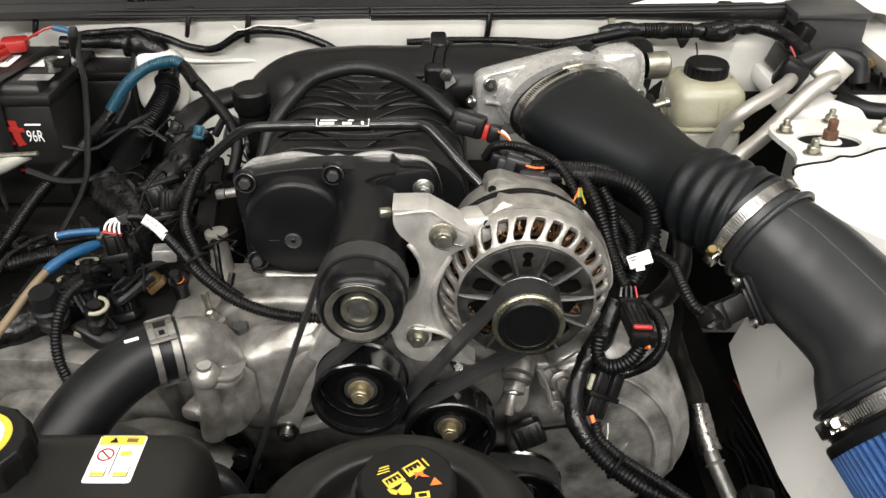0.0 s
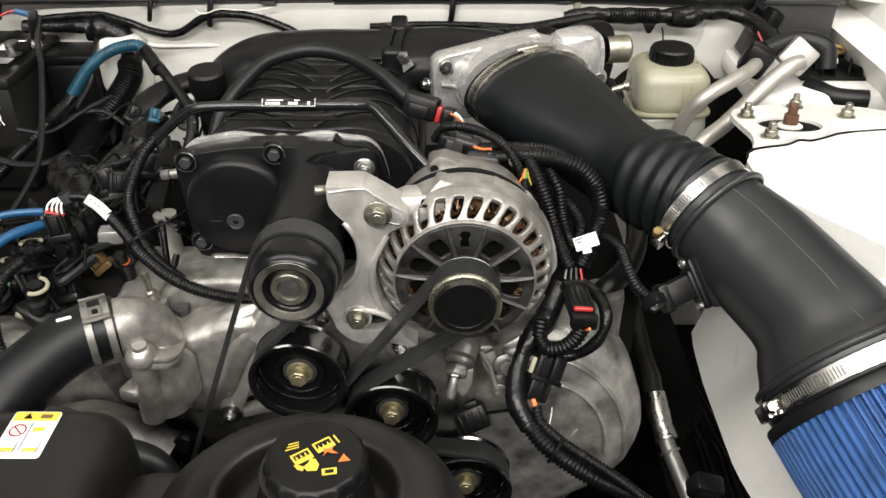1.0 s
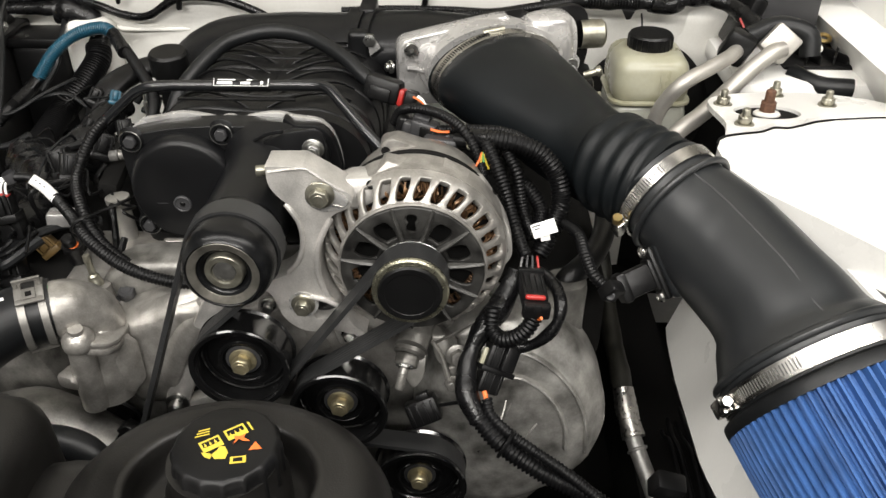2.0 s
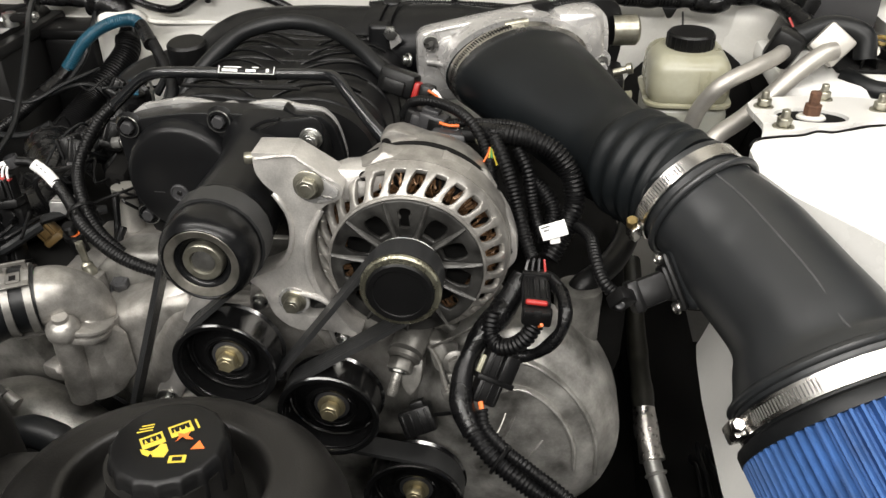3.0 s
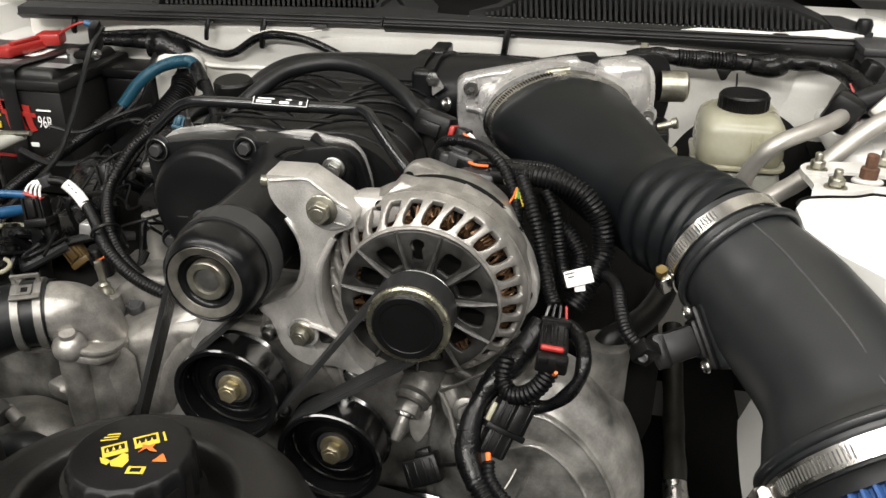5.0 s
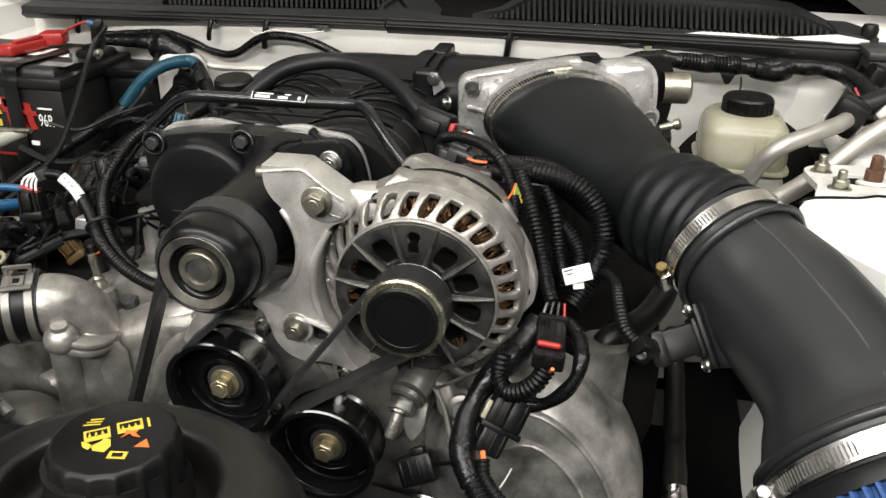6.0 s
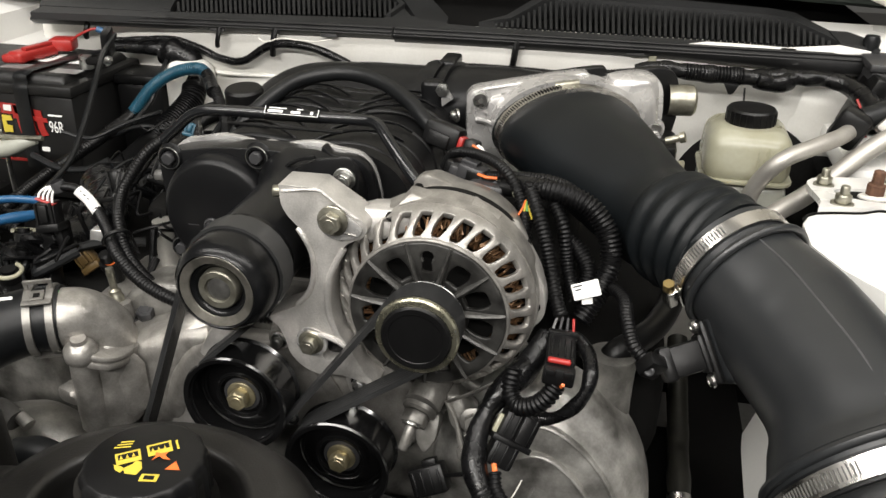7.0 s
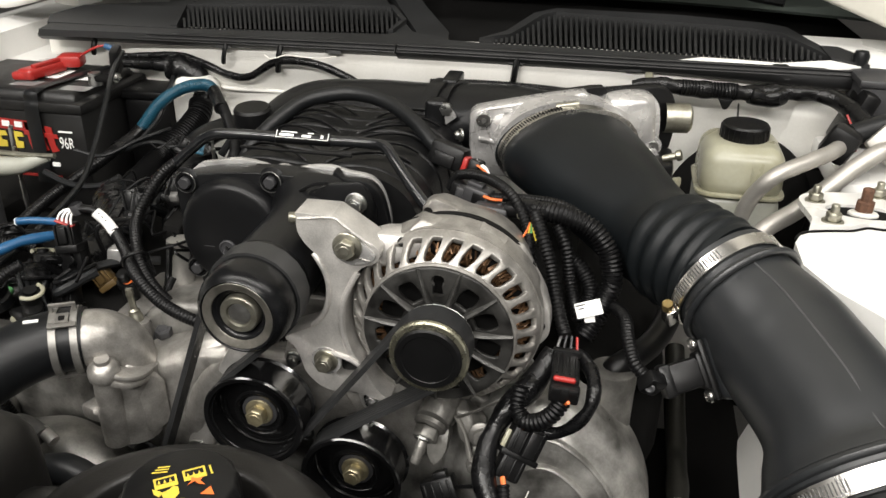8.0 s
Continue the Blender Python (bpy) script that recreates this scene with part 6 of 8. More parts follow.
def screw_cap(parent, c, r, h, lobes, tilt=(0, 0, 1)):
    """A fluted cap with a flat top."""
    b = bmesh.new()
    f = axis_frame(tilt)
    n = lobes * 8
    rows = []
    for rr, hh, deep in ((1.0, 0, 1), (1.0, h * 0.75, 1), (0.985, h * 0.9, 0.7), (0.95, h * 0.97, 0.2), (0.9, h, 0)):
        row = []
        for k in range(n):
            w = 0.045 * deep * (1 if (k % 8) in (3, 4) else 0.25 if (k % 8) in (2, 5) else 0)
            rad = r * (rr + w)
            row.append(b.verts.new(Vector(c) + f @ Vector((rad * math.cos(2 * math.pi * k / n), rad * math.sin(2 * math.pi * k / n), hh))))
        rows.append(row)
    for a, d in zip(rows, rows[1:]):
        for k in range(n):
            b.faces.new((a[k], a[(k + 1) % n], d[(k + 1) % n], d[k]))
    b.faces.new(rows[-1])
    b.faces.new(rows[0][::-1])
    return part("screw_cap", b, BLACK_PLASTIC, parent, "fluted black screw cap", sharp=35)


CAPC = Vector((-0.0235, 0.371, 0.806))
cap = screw_cap(tank, CAPC, 0.0318, 0.027, 16)
TOP = CAPC + Vector((0, 0, 0.0273))


SYMBOL = 0.97


def mark(name, pts, mat, parent, o, turn=0.0, z=0.0):
    """A flat printed shape on a top surface at o."""
    b = bmesh.new()
    r = Matrix.Rotation(radians(turn), 2)
    lo = []
    for p in pts:
        q = r @ Vector(p) * (SYMBOL if mat in (YELLOW, ORANGE, BLACK_PLASTIC) and name.startswith("printed") else 0.87 if name.startswith("sticker") else 1)
        lo.append(b.verts.new((o[0] + q.x, o[1] + q.y, o[2] + z)))
    f = b.faces.new(lo)
    ex = bmesh.ops.extrude_face_region(b, geom=[f])
    for v in ex["geom"]:
        if isinstance(v, bmesh.types.BMVert):
            v.co.z += 0.0002
    return part(name, b, mat, parent)


def rect(cx, cy, w, h):
    return [(cx - w / 2, cy - h / 2), (cx + w / 2, cy - h / 2), (cx + w / 2, cy + h / 2), (cx - w / 2, cy + h / 2)]


TURN = 22
for w in (rect(-0.0075, 0.0035, 0.013, 0.0095), rect(0.009, 0.0045, 0.013, 0.0095)):
    mark("printed_symbol", w, YELLOW, cap, TOP, TURN + 14)
for ox in (-0.0075, 0.009):
    mark("printed_symbol", rect(ox, 0.0045 + (0.001 if ox > 0 else 0), 0.0104, 0.0042), BLACK_PLASTIC, cap, TOP, TURN + 14, 0.0002)
    for k in range(3):
        mark("printed_symbol", [(ox - 0.0045 + 0.0032 * k, 0.0025), (ox - 0.0028 + 0.0032 * k, 0.0025), (ox - 0.0036 + 0.0032 * k, 0.0058)], YELLOW, cap, TOP, TURN + 14, 0.0004)
mark("printed_symbol", [(-0.008, -0.0115), (-0.002, -0.0135), (0.0005, -0.009), (-0.0005, -0.0035), (-0.0035, -0.002), (-0.0055, -0.005), (-0.0095, -0.0075)], YELLOW, cap, TOP, TURN)
mark("printed_symbol", [(-0.0135, -0.008), (-0.0105, -0.0105), (-0.0085, -0.0075), (-0.011, -0.0055), (-0.015, -0.0035)], YELLOW, cap, TOP, TURN)
mark("printed_symbol", [(0.0085, -0.0005), (0.0105, -0.003), (0.0145, -0.0045), (0.0115, -0.0005), (0.013, 0.0025), (0.0095, 0.0015), (0.006, 0.003), (0.0065, -0.0005), (0.0045, -0.0035)], ORANGE, cap, TOP, TURN, 0.0005)
mark("printed_symbol", [(0.0145, -0.0085), (0.0225, -0.0085), (0.0185, -0.002)], ORANGE, cap, TOP, TURN - 12)
mark("printed_symbol", rect(0.0085, -0.0155, 0.0095, 0.0055), YELLOW, cap, TOP, TURN - 12)
mark("printed_symbol", rect(0.0085, -0.0155, 0.0055, 0.0028), BLACK_PLASTIC, cap, TOP, TURN - 12, 0.0002)
for k in range(3):
    mark("printed_line", rect(-0.0125 + 0.001 * k, 0.0105 + 0.0022 * k, 0.009 - 0.001 * k, 0.0009), YELLOW, cap, TOP, TURN)
mark("printed_line", rect(0.0185, 0.004, 0.0012, 0.008), YELLOW, cap, TOP, TURN + 15)

wt = thing("washer_tank", (-0.24, 0.37, 0.55), "black moulded tank with a warning sticker and screw cap", "coolant tank")
part("tank_body", box((-0.266, 0.385, 0.675), (0.215, 0.14, 0.27), 0.03, segs=5, taper=(0.93, 0.93)), TANK_PLASTIC, wt)
part("link_pipe", sweep([(-0.17, 0.405, 0.745), (-0.13, 0.41, 0.74), (-0.08, 0.405, 0.735)], 0.018, 18), TANK_PLASTIC, wt)
c2 = screw_cap(wt, (-0.319, 0.405, 0.805), 0.036, 0.028, 14)
part("cap_label", lathe([(0.0, 0.0006), (0.026, 0.0006), (0.026, 0)], (-0.319, 0.405, 0.8331), (0, 0, 1), 36), YELLOW, c2, "yellow cap label")
part("cap_label_inner", lathe([(0.0, 0.0006), (0.021, 0.0006), (0.021, 0)], (-0.319, 0.405, 0.8338), (0, 0, 1), 36), PAPER, c2)
ST = Vector((-0.2275, 0.409, 0.8106))
stk = mark("sticker", rounded_rect(0.038, 0.05, 0.003), PAPER, wt, ST, 0)
tagged(stk, "white and yellow warning sticker")
mark("sticker_header", rect(0, 0.0195, 0.036, 0.0095), YELLOW, stk, ST, 0, 0.0003)
mark("sticker_triangle", [(-0.01, 0.017), (-0.003, 0.017), (-0.0065, 0.0228)], BLACK_PLASTIC, stk, ST, 0, 0.0005)
mark("sticker_bar", rect(0.008, 0.0195, 0.009, 0.004), AMBER, stk, ST, 0, 0.0005)
part("sticker_ban", lathe([(0.0047, 0), (0.006, 0.0002), (0.006, 0.0003), (0.0047, 0.0003)], ST + Vector((-0.0078, 0.0035, 0.0003)), (0, 0, 1), 28), RED, stk)
mark("sticker_bar", rect(0, 0, 0.012, 0.0013), RED, stk, ST + Vector((-0.0078, 0.0035, 0)), -45, 0.0006)
mark("sticker_bar", rect(0.008, 0.004, 0.009, 0.005), YELLOW, stk, ST, 10, 0.0004)
mark("sticker_bar", rect(0, -0.002, 0.0008, 0.031), GREY_PLASTIC, stk, ST, 0, 0.0004)
for sx in (-0.009, 0.009):
    mark("sticker_icon", rect(sx, -0.0135, 0.0115, 0.011), GREY_PLASTIC, stk, ST, 0, 0.0003)
    mark("sticker_icon", rect(sx, -0.0135, 0.0103, 0.0098), PAPER, stk, ST, 0, 0.0005)
    mark("sticker_icon", rect(sx, -0.0165, 0.0103, 0.0035), YELLOW, stk, ST, 0, 0.0007)
ot = thing("oil_filler", (0.10, 0.33, 0.7), "black oil filler cap with yellow print", "filler cap")
oc2 = screw_cap(ot, (0.075, 0.305, 0.80), 0.03, 0.02, 12)
part("printed_ring", torus((0.072, 0.318, 0.8205), (0, 0, 1), 0.006, 0.0008, 24, 6), YELLOW, oc2)

# ---- brake fluid reservoir and booster ----
rs = thing("brake_reservoir", (0.346, 1.05, 0.72), "yellowed translucent brake fluid reservoir with black cap", "fluid reservoir")
part("reservoir_top", box((0.352, 1.070, 0.8025), (0.100, 0.105, 0.063), 0.020, segs=6, taper=(0.93, 0.9)), RESERVOIR, rs)
part("reservoir_base", box((0.352, 1.070, 0.722), (0.097, 0.10, 0.106), 0.014, segs=4), RESERVOIR_LOW, rs, "fluid-darkened lower half")
part("weld_lip", plate(rounded_rect(0.1045, 0.1085, 0.02), -0.0022, 0.0022, 0.0008, m=Matrix.Translation((0.352, 1.070, 0.7765)) @ Matrix.Rotation(radians(90), 4, "X")), RESERVOIR, rs)
rc = part("reservoir_cap", lathe([(0.0275, 0), (0.028, 0.002), (0.028, 0.018), (0.026, 0.0205), (0.0, 0.0215)], (0.3525, 1.072, 0.831), (0, 0, 1), 40), BLACK_PLASTIC, rs, "black fluted filler cap")
for k in range(24):
    a = 2 * math.pi * k / 24
    part("cap_rib", box((0.3525 + 0.028 * math.cos(a), 1.072 + 0.028 * math.sin(a), 0.841), (0.0016, 0.0016, 0.014), 0), BLACK_PLASTIC, rc)
part("mould_seam", sweep([(0.362, 1.0166, 0.790), (0.3615, 1.0195, 0.806), (0.361, 1.0235, 0.820)], 0.0009, 6), RESERVOIR, rs, "upright mould seam")
part("cap_tether", sweep([(0.345, 1.09, 0.838), (0.345, 1.10, 0.855), (0.346, 1.115, 0.862)], 0.0012, 6), BLACK_PLASTIC, rs)
single("brake_booster", lathe([(0.0, 0.10), (0.05, 0.10), (0.07, 0.085), (0.092, 0.06), (0.103, 0.03), (0.103, 0.0), (0.0, 0.0)], (0.37, 1.215, 0.70), (0, -1, 0), 48), SHADE_BLACK, "black steel brake booster drum on the bulkhead", "brake booster")
vv = thing("vacuum_valve", (0.262, 1.0, 0.82), "brass vacuum fitting on a black valve block", "valve")
part("valve_block", box((0.25, 0.965, 0.815), (0.03, 0.06, 0.05), 0.005), BLACK_PLASTIC, vv)
part("brass_fitting", lathe([(0.004, 0), (0.004, 0.014), (0.006, 0.015), (0.006, 0.02), (0.0035, 0.021), (0, 0.021)], (0.252, 0.936, 0.846), (0.95, -0.1, 0.35), 12), DULL_GOLD, vv)
part("white_knob", lathe([(0.006, 0), (0.008, 0.006), (0, 0.008)], (0.266, 0.94, 0.818), (0.8, -0.5, 0), 16), RESERVOIR, vv)

# ---- refrigerant pipes ----
ac = thing("refrigerant_pipes", (0.42, 1.0, 0.75), "bare aluminium refrigerant pipes joined in a clamp block", "pipe")
part("pipe", sweep([(0.452, 1.034, 0.842), (0.440, 1.02, 0.839), (0.412, 0.996, 0.834), (0.379, 0.978, 0.822), (0.360, 0.982, 0.795), (0.352, 0.988, 0.765), (0.345, 0.99, 0.72)], 0.0092, 20), ALU_TUBE, ac)
part("pipe", sweep([(0.508, 1.032, 0.845), (0.493, 1.026, 0.842), (0.467, 1.018, 0.822), (0.438, 1.005, 0.797), (0.408, 0.985, 0.778), (0.375, 0.965, 0.760), (0.36, 0.955, 0.73)], 0.0105, 20), ALU_TUBE, ac)
part("clamp_block", box((0.507, 1.045, 0.848), (0.038, 0.026, 0.038), 0.004, Euler((radians(-25), radians(35), radians(-25))).to_matrix()), ALU_TUBE, ac, "square aluminium clamp block")
part("pipe_grommet", box((0.455, 1.045, 0.843), (0.036, 0.028, 0.042), 0.008, Euler((0, radians(25), radians(-20))).to_matrix()), BLACK_PLASTIC, ac, "black plastic pipe clip")
part("rear_hose", sweep([(0.47, 1.06, 0.85), (0.51, 1.07, 0.862), (0.545, 1.06, 0.855), (0.55, 1.05, 0.83)], 0.013, 16), RUBBER, ac)

# ---- sensor on the elbow ----
sn = thing("airflow_sensor", (0.29, 0.63, 0.77), "black air flow sensor screwed to the intake tube", "sensor")
A1s = Vector((0.41, -0.458, -0.79)).normalized()
side = Vector((-0.93, -0.3, -0.14))
side = (side - A1s * side.dot(A1s)).normalized()
upv = A1s.cross(side).normalized()
SO = Vector((0.2835, 0.6305, 0.7815)) - side * 0.0108
sm = Matrix((A1s, upv, side)).transposed()
part("pad", box(SO - side * 0.008, (0.056, 0.032, 0.026), 0.008, sm, segs=3), TUBE_BLACK, sn)
part("flange", box(SO + side * 0.008, (0.050, 0.022, 0.006), 0.003, sm, segs=2), BLACK_PLASTIC, sn)
part("plug_shell", box(SO + side * 0.026, (0.024, 0.015, 0.036), 0.003, sm, segs=2), BLACK_PLASTIC, sn)
part("plug_mouth", box(SO + side * 0.041, (0.027, 0.0175, 0.010), 0.003, sm, segs=2), BLACK_PLASTIC, sn)
part("plug_key", box(SO + side * 0.037 + upv * 0.009, (0.007, 0.003, 0.012), 0.001, sm), BLACK_PLASTIC, sn)
part("flange_foot", box(SO + side * 0.012, (0.030, 0.019, 0.006), 0.003, sm), BLACK_PLASTIC, sn)
for k in (-1, 1):
    part("screw", lathe([(0.0055, 0), (0.0055, 0.002), (0.004, 0.0036), (0.0018, 0.0036), (0.0015, 0.0022), (0, 0.0022)], SO + side * 0.0108 + A1s * 0.0212 * k, side, 20), STEEL, sn, "pan head screw")
part("pigtail_plug", box((0.245, 0.609, 0.778), (0.016, 0.012, 0.018), 0.002, Euler((0.4, 0.5, 0.5)).to_matrix()), BLACK_PLASTIC, sn, "black plug boot")
part("boot_dimple", lathe([(0.004, 0.0), (0.004, 0.0014), (0.0028, 0.002), (0, 0.0012)], (0.2435, 0.6025, 0.7775), (-0.25, -0.85, 0.3), 16), GREY_PLASTIC, sn)
wire("lead", [(0.247, 0.611, 0.777), (0.256, 0.615, 0.775), (0.266, 0.622, 0.776)], 0.0014, PAPER, "white lead", sn)
wire("lead", [(0.247, 0.610, 0.7755), (0.256, 0.613, 0.773), (0.266, 0.620, 0.7745)], 0.0009, ORANGE, "orange lead", sn)
loom("pigtail", [(0.190, 0.725, 0.775), (0.208, 0.702, 0.790), (0.221, 0.672, 0.797), (0.225, 0.645, 0.792), (0.231, 0.624, 0.784), (0.241, 0.613, 0.779)], 0.0056, "black corrugated pigtail", sn)

single("lower_hose", sweep([(-0.245, 0.52, 0.672), (-0.222, 0.515, 0.680), (-0.198, 0.51, 0.674), (-0.185, 0.505, 0.655), (-0.18, 0.50, 0.62)], 0.0135, 18), RUBBER, "black rubber coolant hose between the tanks", "hose")

# ---- battery corner ----
bat = thing("battery", (-0.64, 1.12, 0.66), "black car battery with red print and red terminal cover", "battery")
BX0, BX1, BY0, BY1 = -0.765, -0.522, 1.036, 1.205
part("case", box(((BX0 + BX1) / 2, (BY0 + BY1) / 2, 0.728), (BX1 - BX0, BY1 - BY0, 0.15), 0.004), BATTERY_CASE, bat)
part("lid", box(((BX0 + BX1) / 2, (BY0 + BY1) / 2, 0.811), (BX1 - BX0 + 0.008, BY1 - BY0 + 0.008, 0.016), 0.004), BATTERY_CASE, bat)
part("lid_top", box(((BX0 + BX1) / 2 - 0.002, (BY0 + BY1) / 2, 0.824), (BX1 - BX0 - 0.014, BY1 - BY0 - 0.008, 0.013), 0.005, taper=(0.95, 0.93)), BATTERY_CASE, bat)
LT = 0.8308
for cx, cy, w, h, mt in ((-0.545, 1.068, 0.042, 0.022, LABEL_GREY), (-0.625, 1.075, 0.045, 0.025, LABEL_GREY), (-0.555, 1.128, 0.034, 0.04, PAPER), (-0.62, 1.13, 0.04, 0.045, PAPER)):
    mark("top_label", rect(cx, cy, w, h), mt, bat, (0, 0, LT))
for k in range(6):
    mark("label_bar", rect(-0.635 + 0.005 * k, 1.135, 0.0022, 0.022), BLACK_PLASTIC, bat, (0, 0, LT + 0.0003))
FACE = BY0 - 0.0015


def face_patch(name, pts, mat, y=FACE, parent=None, label=""):
    return part(name, plate(pts, y - 0.0006, y + 0.0006, 0), mat, parent or bat, label)


face_patch("printed_panel", [(-0.70, 0.792), (-0.605, 0.789), (-0.600, 0.774), (-0.70, 0.776)], RED, label="red printed strip")
for k in range(4):
    face_patch("printed_shape", [(-0.688 + 0.02 * k, 0.7875), (-0.676 + 0.02 * k, 0.787), (-0.677 + 0.02 * k, 0.779), (-0.689 + 0.02 * k, 0.7795)], PAPER, FACE - 0.0012)
for k in range(3):
    x = -0.692 + 0.026 * k
    face_patch("printed_shape", [(x, 0.772), (x + 0.019, 0.7715), (x + 0.021, 0.765), (x + 0.010, 0.764), (x + 0.011, 0.758), (x + 0.019, 0.757), (x + 0.018, 0.748), (x + 0.002, 0.747), (x - 0.002, 0.760)], YELLOW, label="yellow printed shapes")
for k, x in enumerate((-0.612, -0.596, -0.581)):
    face_patch("printed_shape", [(x - 0.002, 0.7875 - 0.002 * k), (x + 0.009, 0.786 - 0.002 * k), (x + 0.011, 0.756), (x + 0.015, 0.748), (x + 0.004, 0.745), (x + 0.001, 0.757)], RED, label="red printed strokes")
face_patch("printed_shape", [(-0.616, 0.776), (-0.564, 0.7725), (-0.563, 0.7665), (-0.616, 0.769)], RED, FACE - 0.0012)
face_patch("printed_stripe", rounded_rect(0.10, 0.004, 0.001, c=(-0.62, 0.708)), RED)
lettering("96R", 0.0235, Matrix.Translation((-0.551, FACE - 0.001, 0.760)) @ Matrix.Rotation(radians(90), 4, "X") @ Matrix.Diagonal((0.6, 1, 1, 1)), PAPER, bat, label="white battery size print")
face_patch("printed_line", rounded_rect(0.022, 0.0022, 0.001, c=(-0.551, 0.777)), PAPER)
face_patch("printed_line", rounded_rect(0.012, 0.006, 0.001, c=(-0.575, 0.727)), PAPER)
part("terminal_cover", box((-0.628, 1.115, 0.840), (0.026, 0.07, 0.016), 0.005, Matrix.Rotation(radians(-12), 3, "Z"), segs=3), RED, bat, "red plastic terminal cover")
part("terminal_cover_tip", box((-0.607, 1.155, 0.846), (0.036, 0.03, 0.018), 0.005, Matrix.Rotation(radians(15), 3, "Z")), RED, bat)
part("cover_ridge", box((-0.622, 1.118, 0.8495), (0.010, 0.05, 0.006), 0.002, Matrix.Rotation(radians(-12), 3, "Z")), RED, bat)
part("cover_lug", box((-0.638, 1.088, 0.838), (0.034, 0.016, 0.012), 0.004, Matrix.Rotation(radians(8), 3, "Z")), RED, bat)
part("terminal_post", lathe([(0.010, 0), (0.009, 0.018), (0, 0.018)], (-0.535, 1.10, 0.828), (0, 0, 1), 16), ZINC, bat)
tcm = part("terminal_clamp", box((-0.525, 1.10, 0.839), (0.034, 0.016, 0.010), 0.003), SHADE_BLACK, bat, "near-black lead terminal clamp")
bolt(tcm, (-0.50, 1.095, 0.843), (1, -0.2, 0.2), 0.006, ZINC, "", 0.006)
part("hold_down_strap", sweep([(-0.594, 1.030, 0.70), (-0.594, 1.030, 0.80), (-0.594, 1.034, 0.818), (-0.592, 1.046, 0.8335), (-0.57, 1.15, 0.8335), (-0.56, 1.18, 0.8335)], lambda s: (0.0013, 0.011), 8, up=(1, 0, 0)), RUBBER, bat, "black rubber hold-down strap")
part("insulator_flap", box((-0.50, 1.105, 0.864), (0.012, 0.03, 0.04), 0.004, Euler((0.2, 0.1, 0.3)).to_matrix()), BLACK_PLASTIC, bat)
tr = thing("battery_tray", (-0.6, 1.05, 0.6), "black battery tray with a pale hold-down clamp", "battery tray")
part("tray", box((-0.62, 1.08, 0.63), (0.32, 0.30, 0.03), 0.006), SHADE_BLACK, tr)
part("tray_wall", box((-0.58, 0.93, 0.60), (0.34, 0.02, 0.16), 0.006), SHADE_BLACK, tr)
part("hold_down_clamp", sweep([(-0.625, 0.953, 0.752), (-0.595, 0.953, 0.753), (-0.565, 0.953, 0.757), (-0.540, 0.953, 0.766), (-0.524, 0.955, 0.771)], lambda s: (0.016 * (1 - 0.75 * s * s), 0.014 * (1 - 0.6 * s * s)), 16, up=(0, 0, 1)), RESERVOIR_LOW, tr, "pale plastic clamp")
part("clamp_rod", sweep([(-0.58, 0.965, 0.66), (-0.58, 0.965, 0.79), (-0.582, 0.97, 0.803)], 0.003, 8), ZINC, tr)
part("clamp_bar", sweep([(-0.60, 0.955, 0.772), (-0.55, 0.952, 0.773), (-0.51, 0.95, 0.776)], 0.0034, 8), DULL_GOLD, tr)
yb = thing("yellow_cap_bottle", (-0.56, 0.9, 0.8), "pale bottle neck with a yellow cap", "bottle")
part("bottle_neck", lathe([(0.03, 0), (0.03, 0.10), (0.022, 0.12), (0, 0.12)], (-0.575, 0.87, 0.66), (0, 0, 1), 24), GREY_PLASTIC, yb)
part("yellow_cap", lathe([(0.02, 0), (0.02, 0.02), (0.012, 0.028), (0, 0.028)], (-0.602, 0.955, 0.848), (0, -0.2, 1), 24), YELLOW, yb)
# added filler, its near-black standing in for shade under the wiring
single("gap_fill_panel", box((-0.55, 0.75, 0.6), (0.32, 0.36, 0.03), 0.01), SHADE_BLACK, "near-black panel added to darken the gap below the wiring", "panel", kind="structure")

# cables over the battery
bl = thing("blue_sleeved_cable", (-0.43, 1.05, 0.7), "black battery cable with a teal corrugated sleeve", "cable")
loom("teal_sleeve", [(-0.463, 1.085, 0.775), (-0.438, 1.100, 0.808), (-0.410, 1.115, 0.827), (-0.376, 1.120, 0.834), (-0.358, 1.115, 0.826)], 0.0088, "teal corrugated sleeve", bl, BLUE_TEAL, 0.003, segs=14)
part("tape_cuff", sweep([(-0.362, 1.117, 0.828), (-0.348, 1.10, 0.820), (-0.335, 1.08, 0.814)], 0.0092, 12), TAPE, bl, "taped cuff")
loom("black_sleeve", [(-0.340, 1.095, 0.815), (-0.312, 1.05, 0.812), (-0.269, 0.98, 0.803), (-0.252, 0.93, 0.796), (-0.25, 0.88, 0.78)], 0.0075, "black corrugated sleeve", bl)
part("tape_cuff", sweep([(-0.460, 1.093, 0.777), (-0.47, 1.07, 0.765), (-0.48, 1.04, 0.756)], 0.0094, 12), TAPE, bl, "taped cuff")
loom("black_sleeve", [(-0.476, 1.05, 0.759), (-0.491, 1.0, 0.745), (-0.521, 0.93, 0.720), (-0.542, 0.86, 0.692), (-0.571, 0.82, 0.670)], 0.0082, "black corrugated sleeve", bl)
jb = thing("junction_box", (-0.482, 1.165, 0.67), "black plastic junction box beside the battery", "junction box")
part("box_body", box((-0.482, 1.165, 0.735), (0.075, 0.06, 0.13), 0.008), BLACK_PLASTIC, jb)
part("box_lid", box((-0.482, 1.165, 0.806), (0.08, 0.065, 0.014), 0.004), BLACK_PLASTIC, jb)
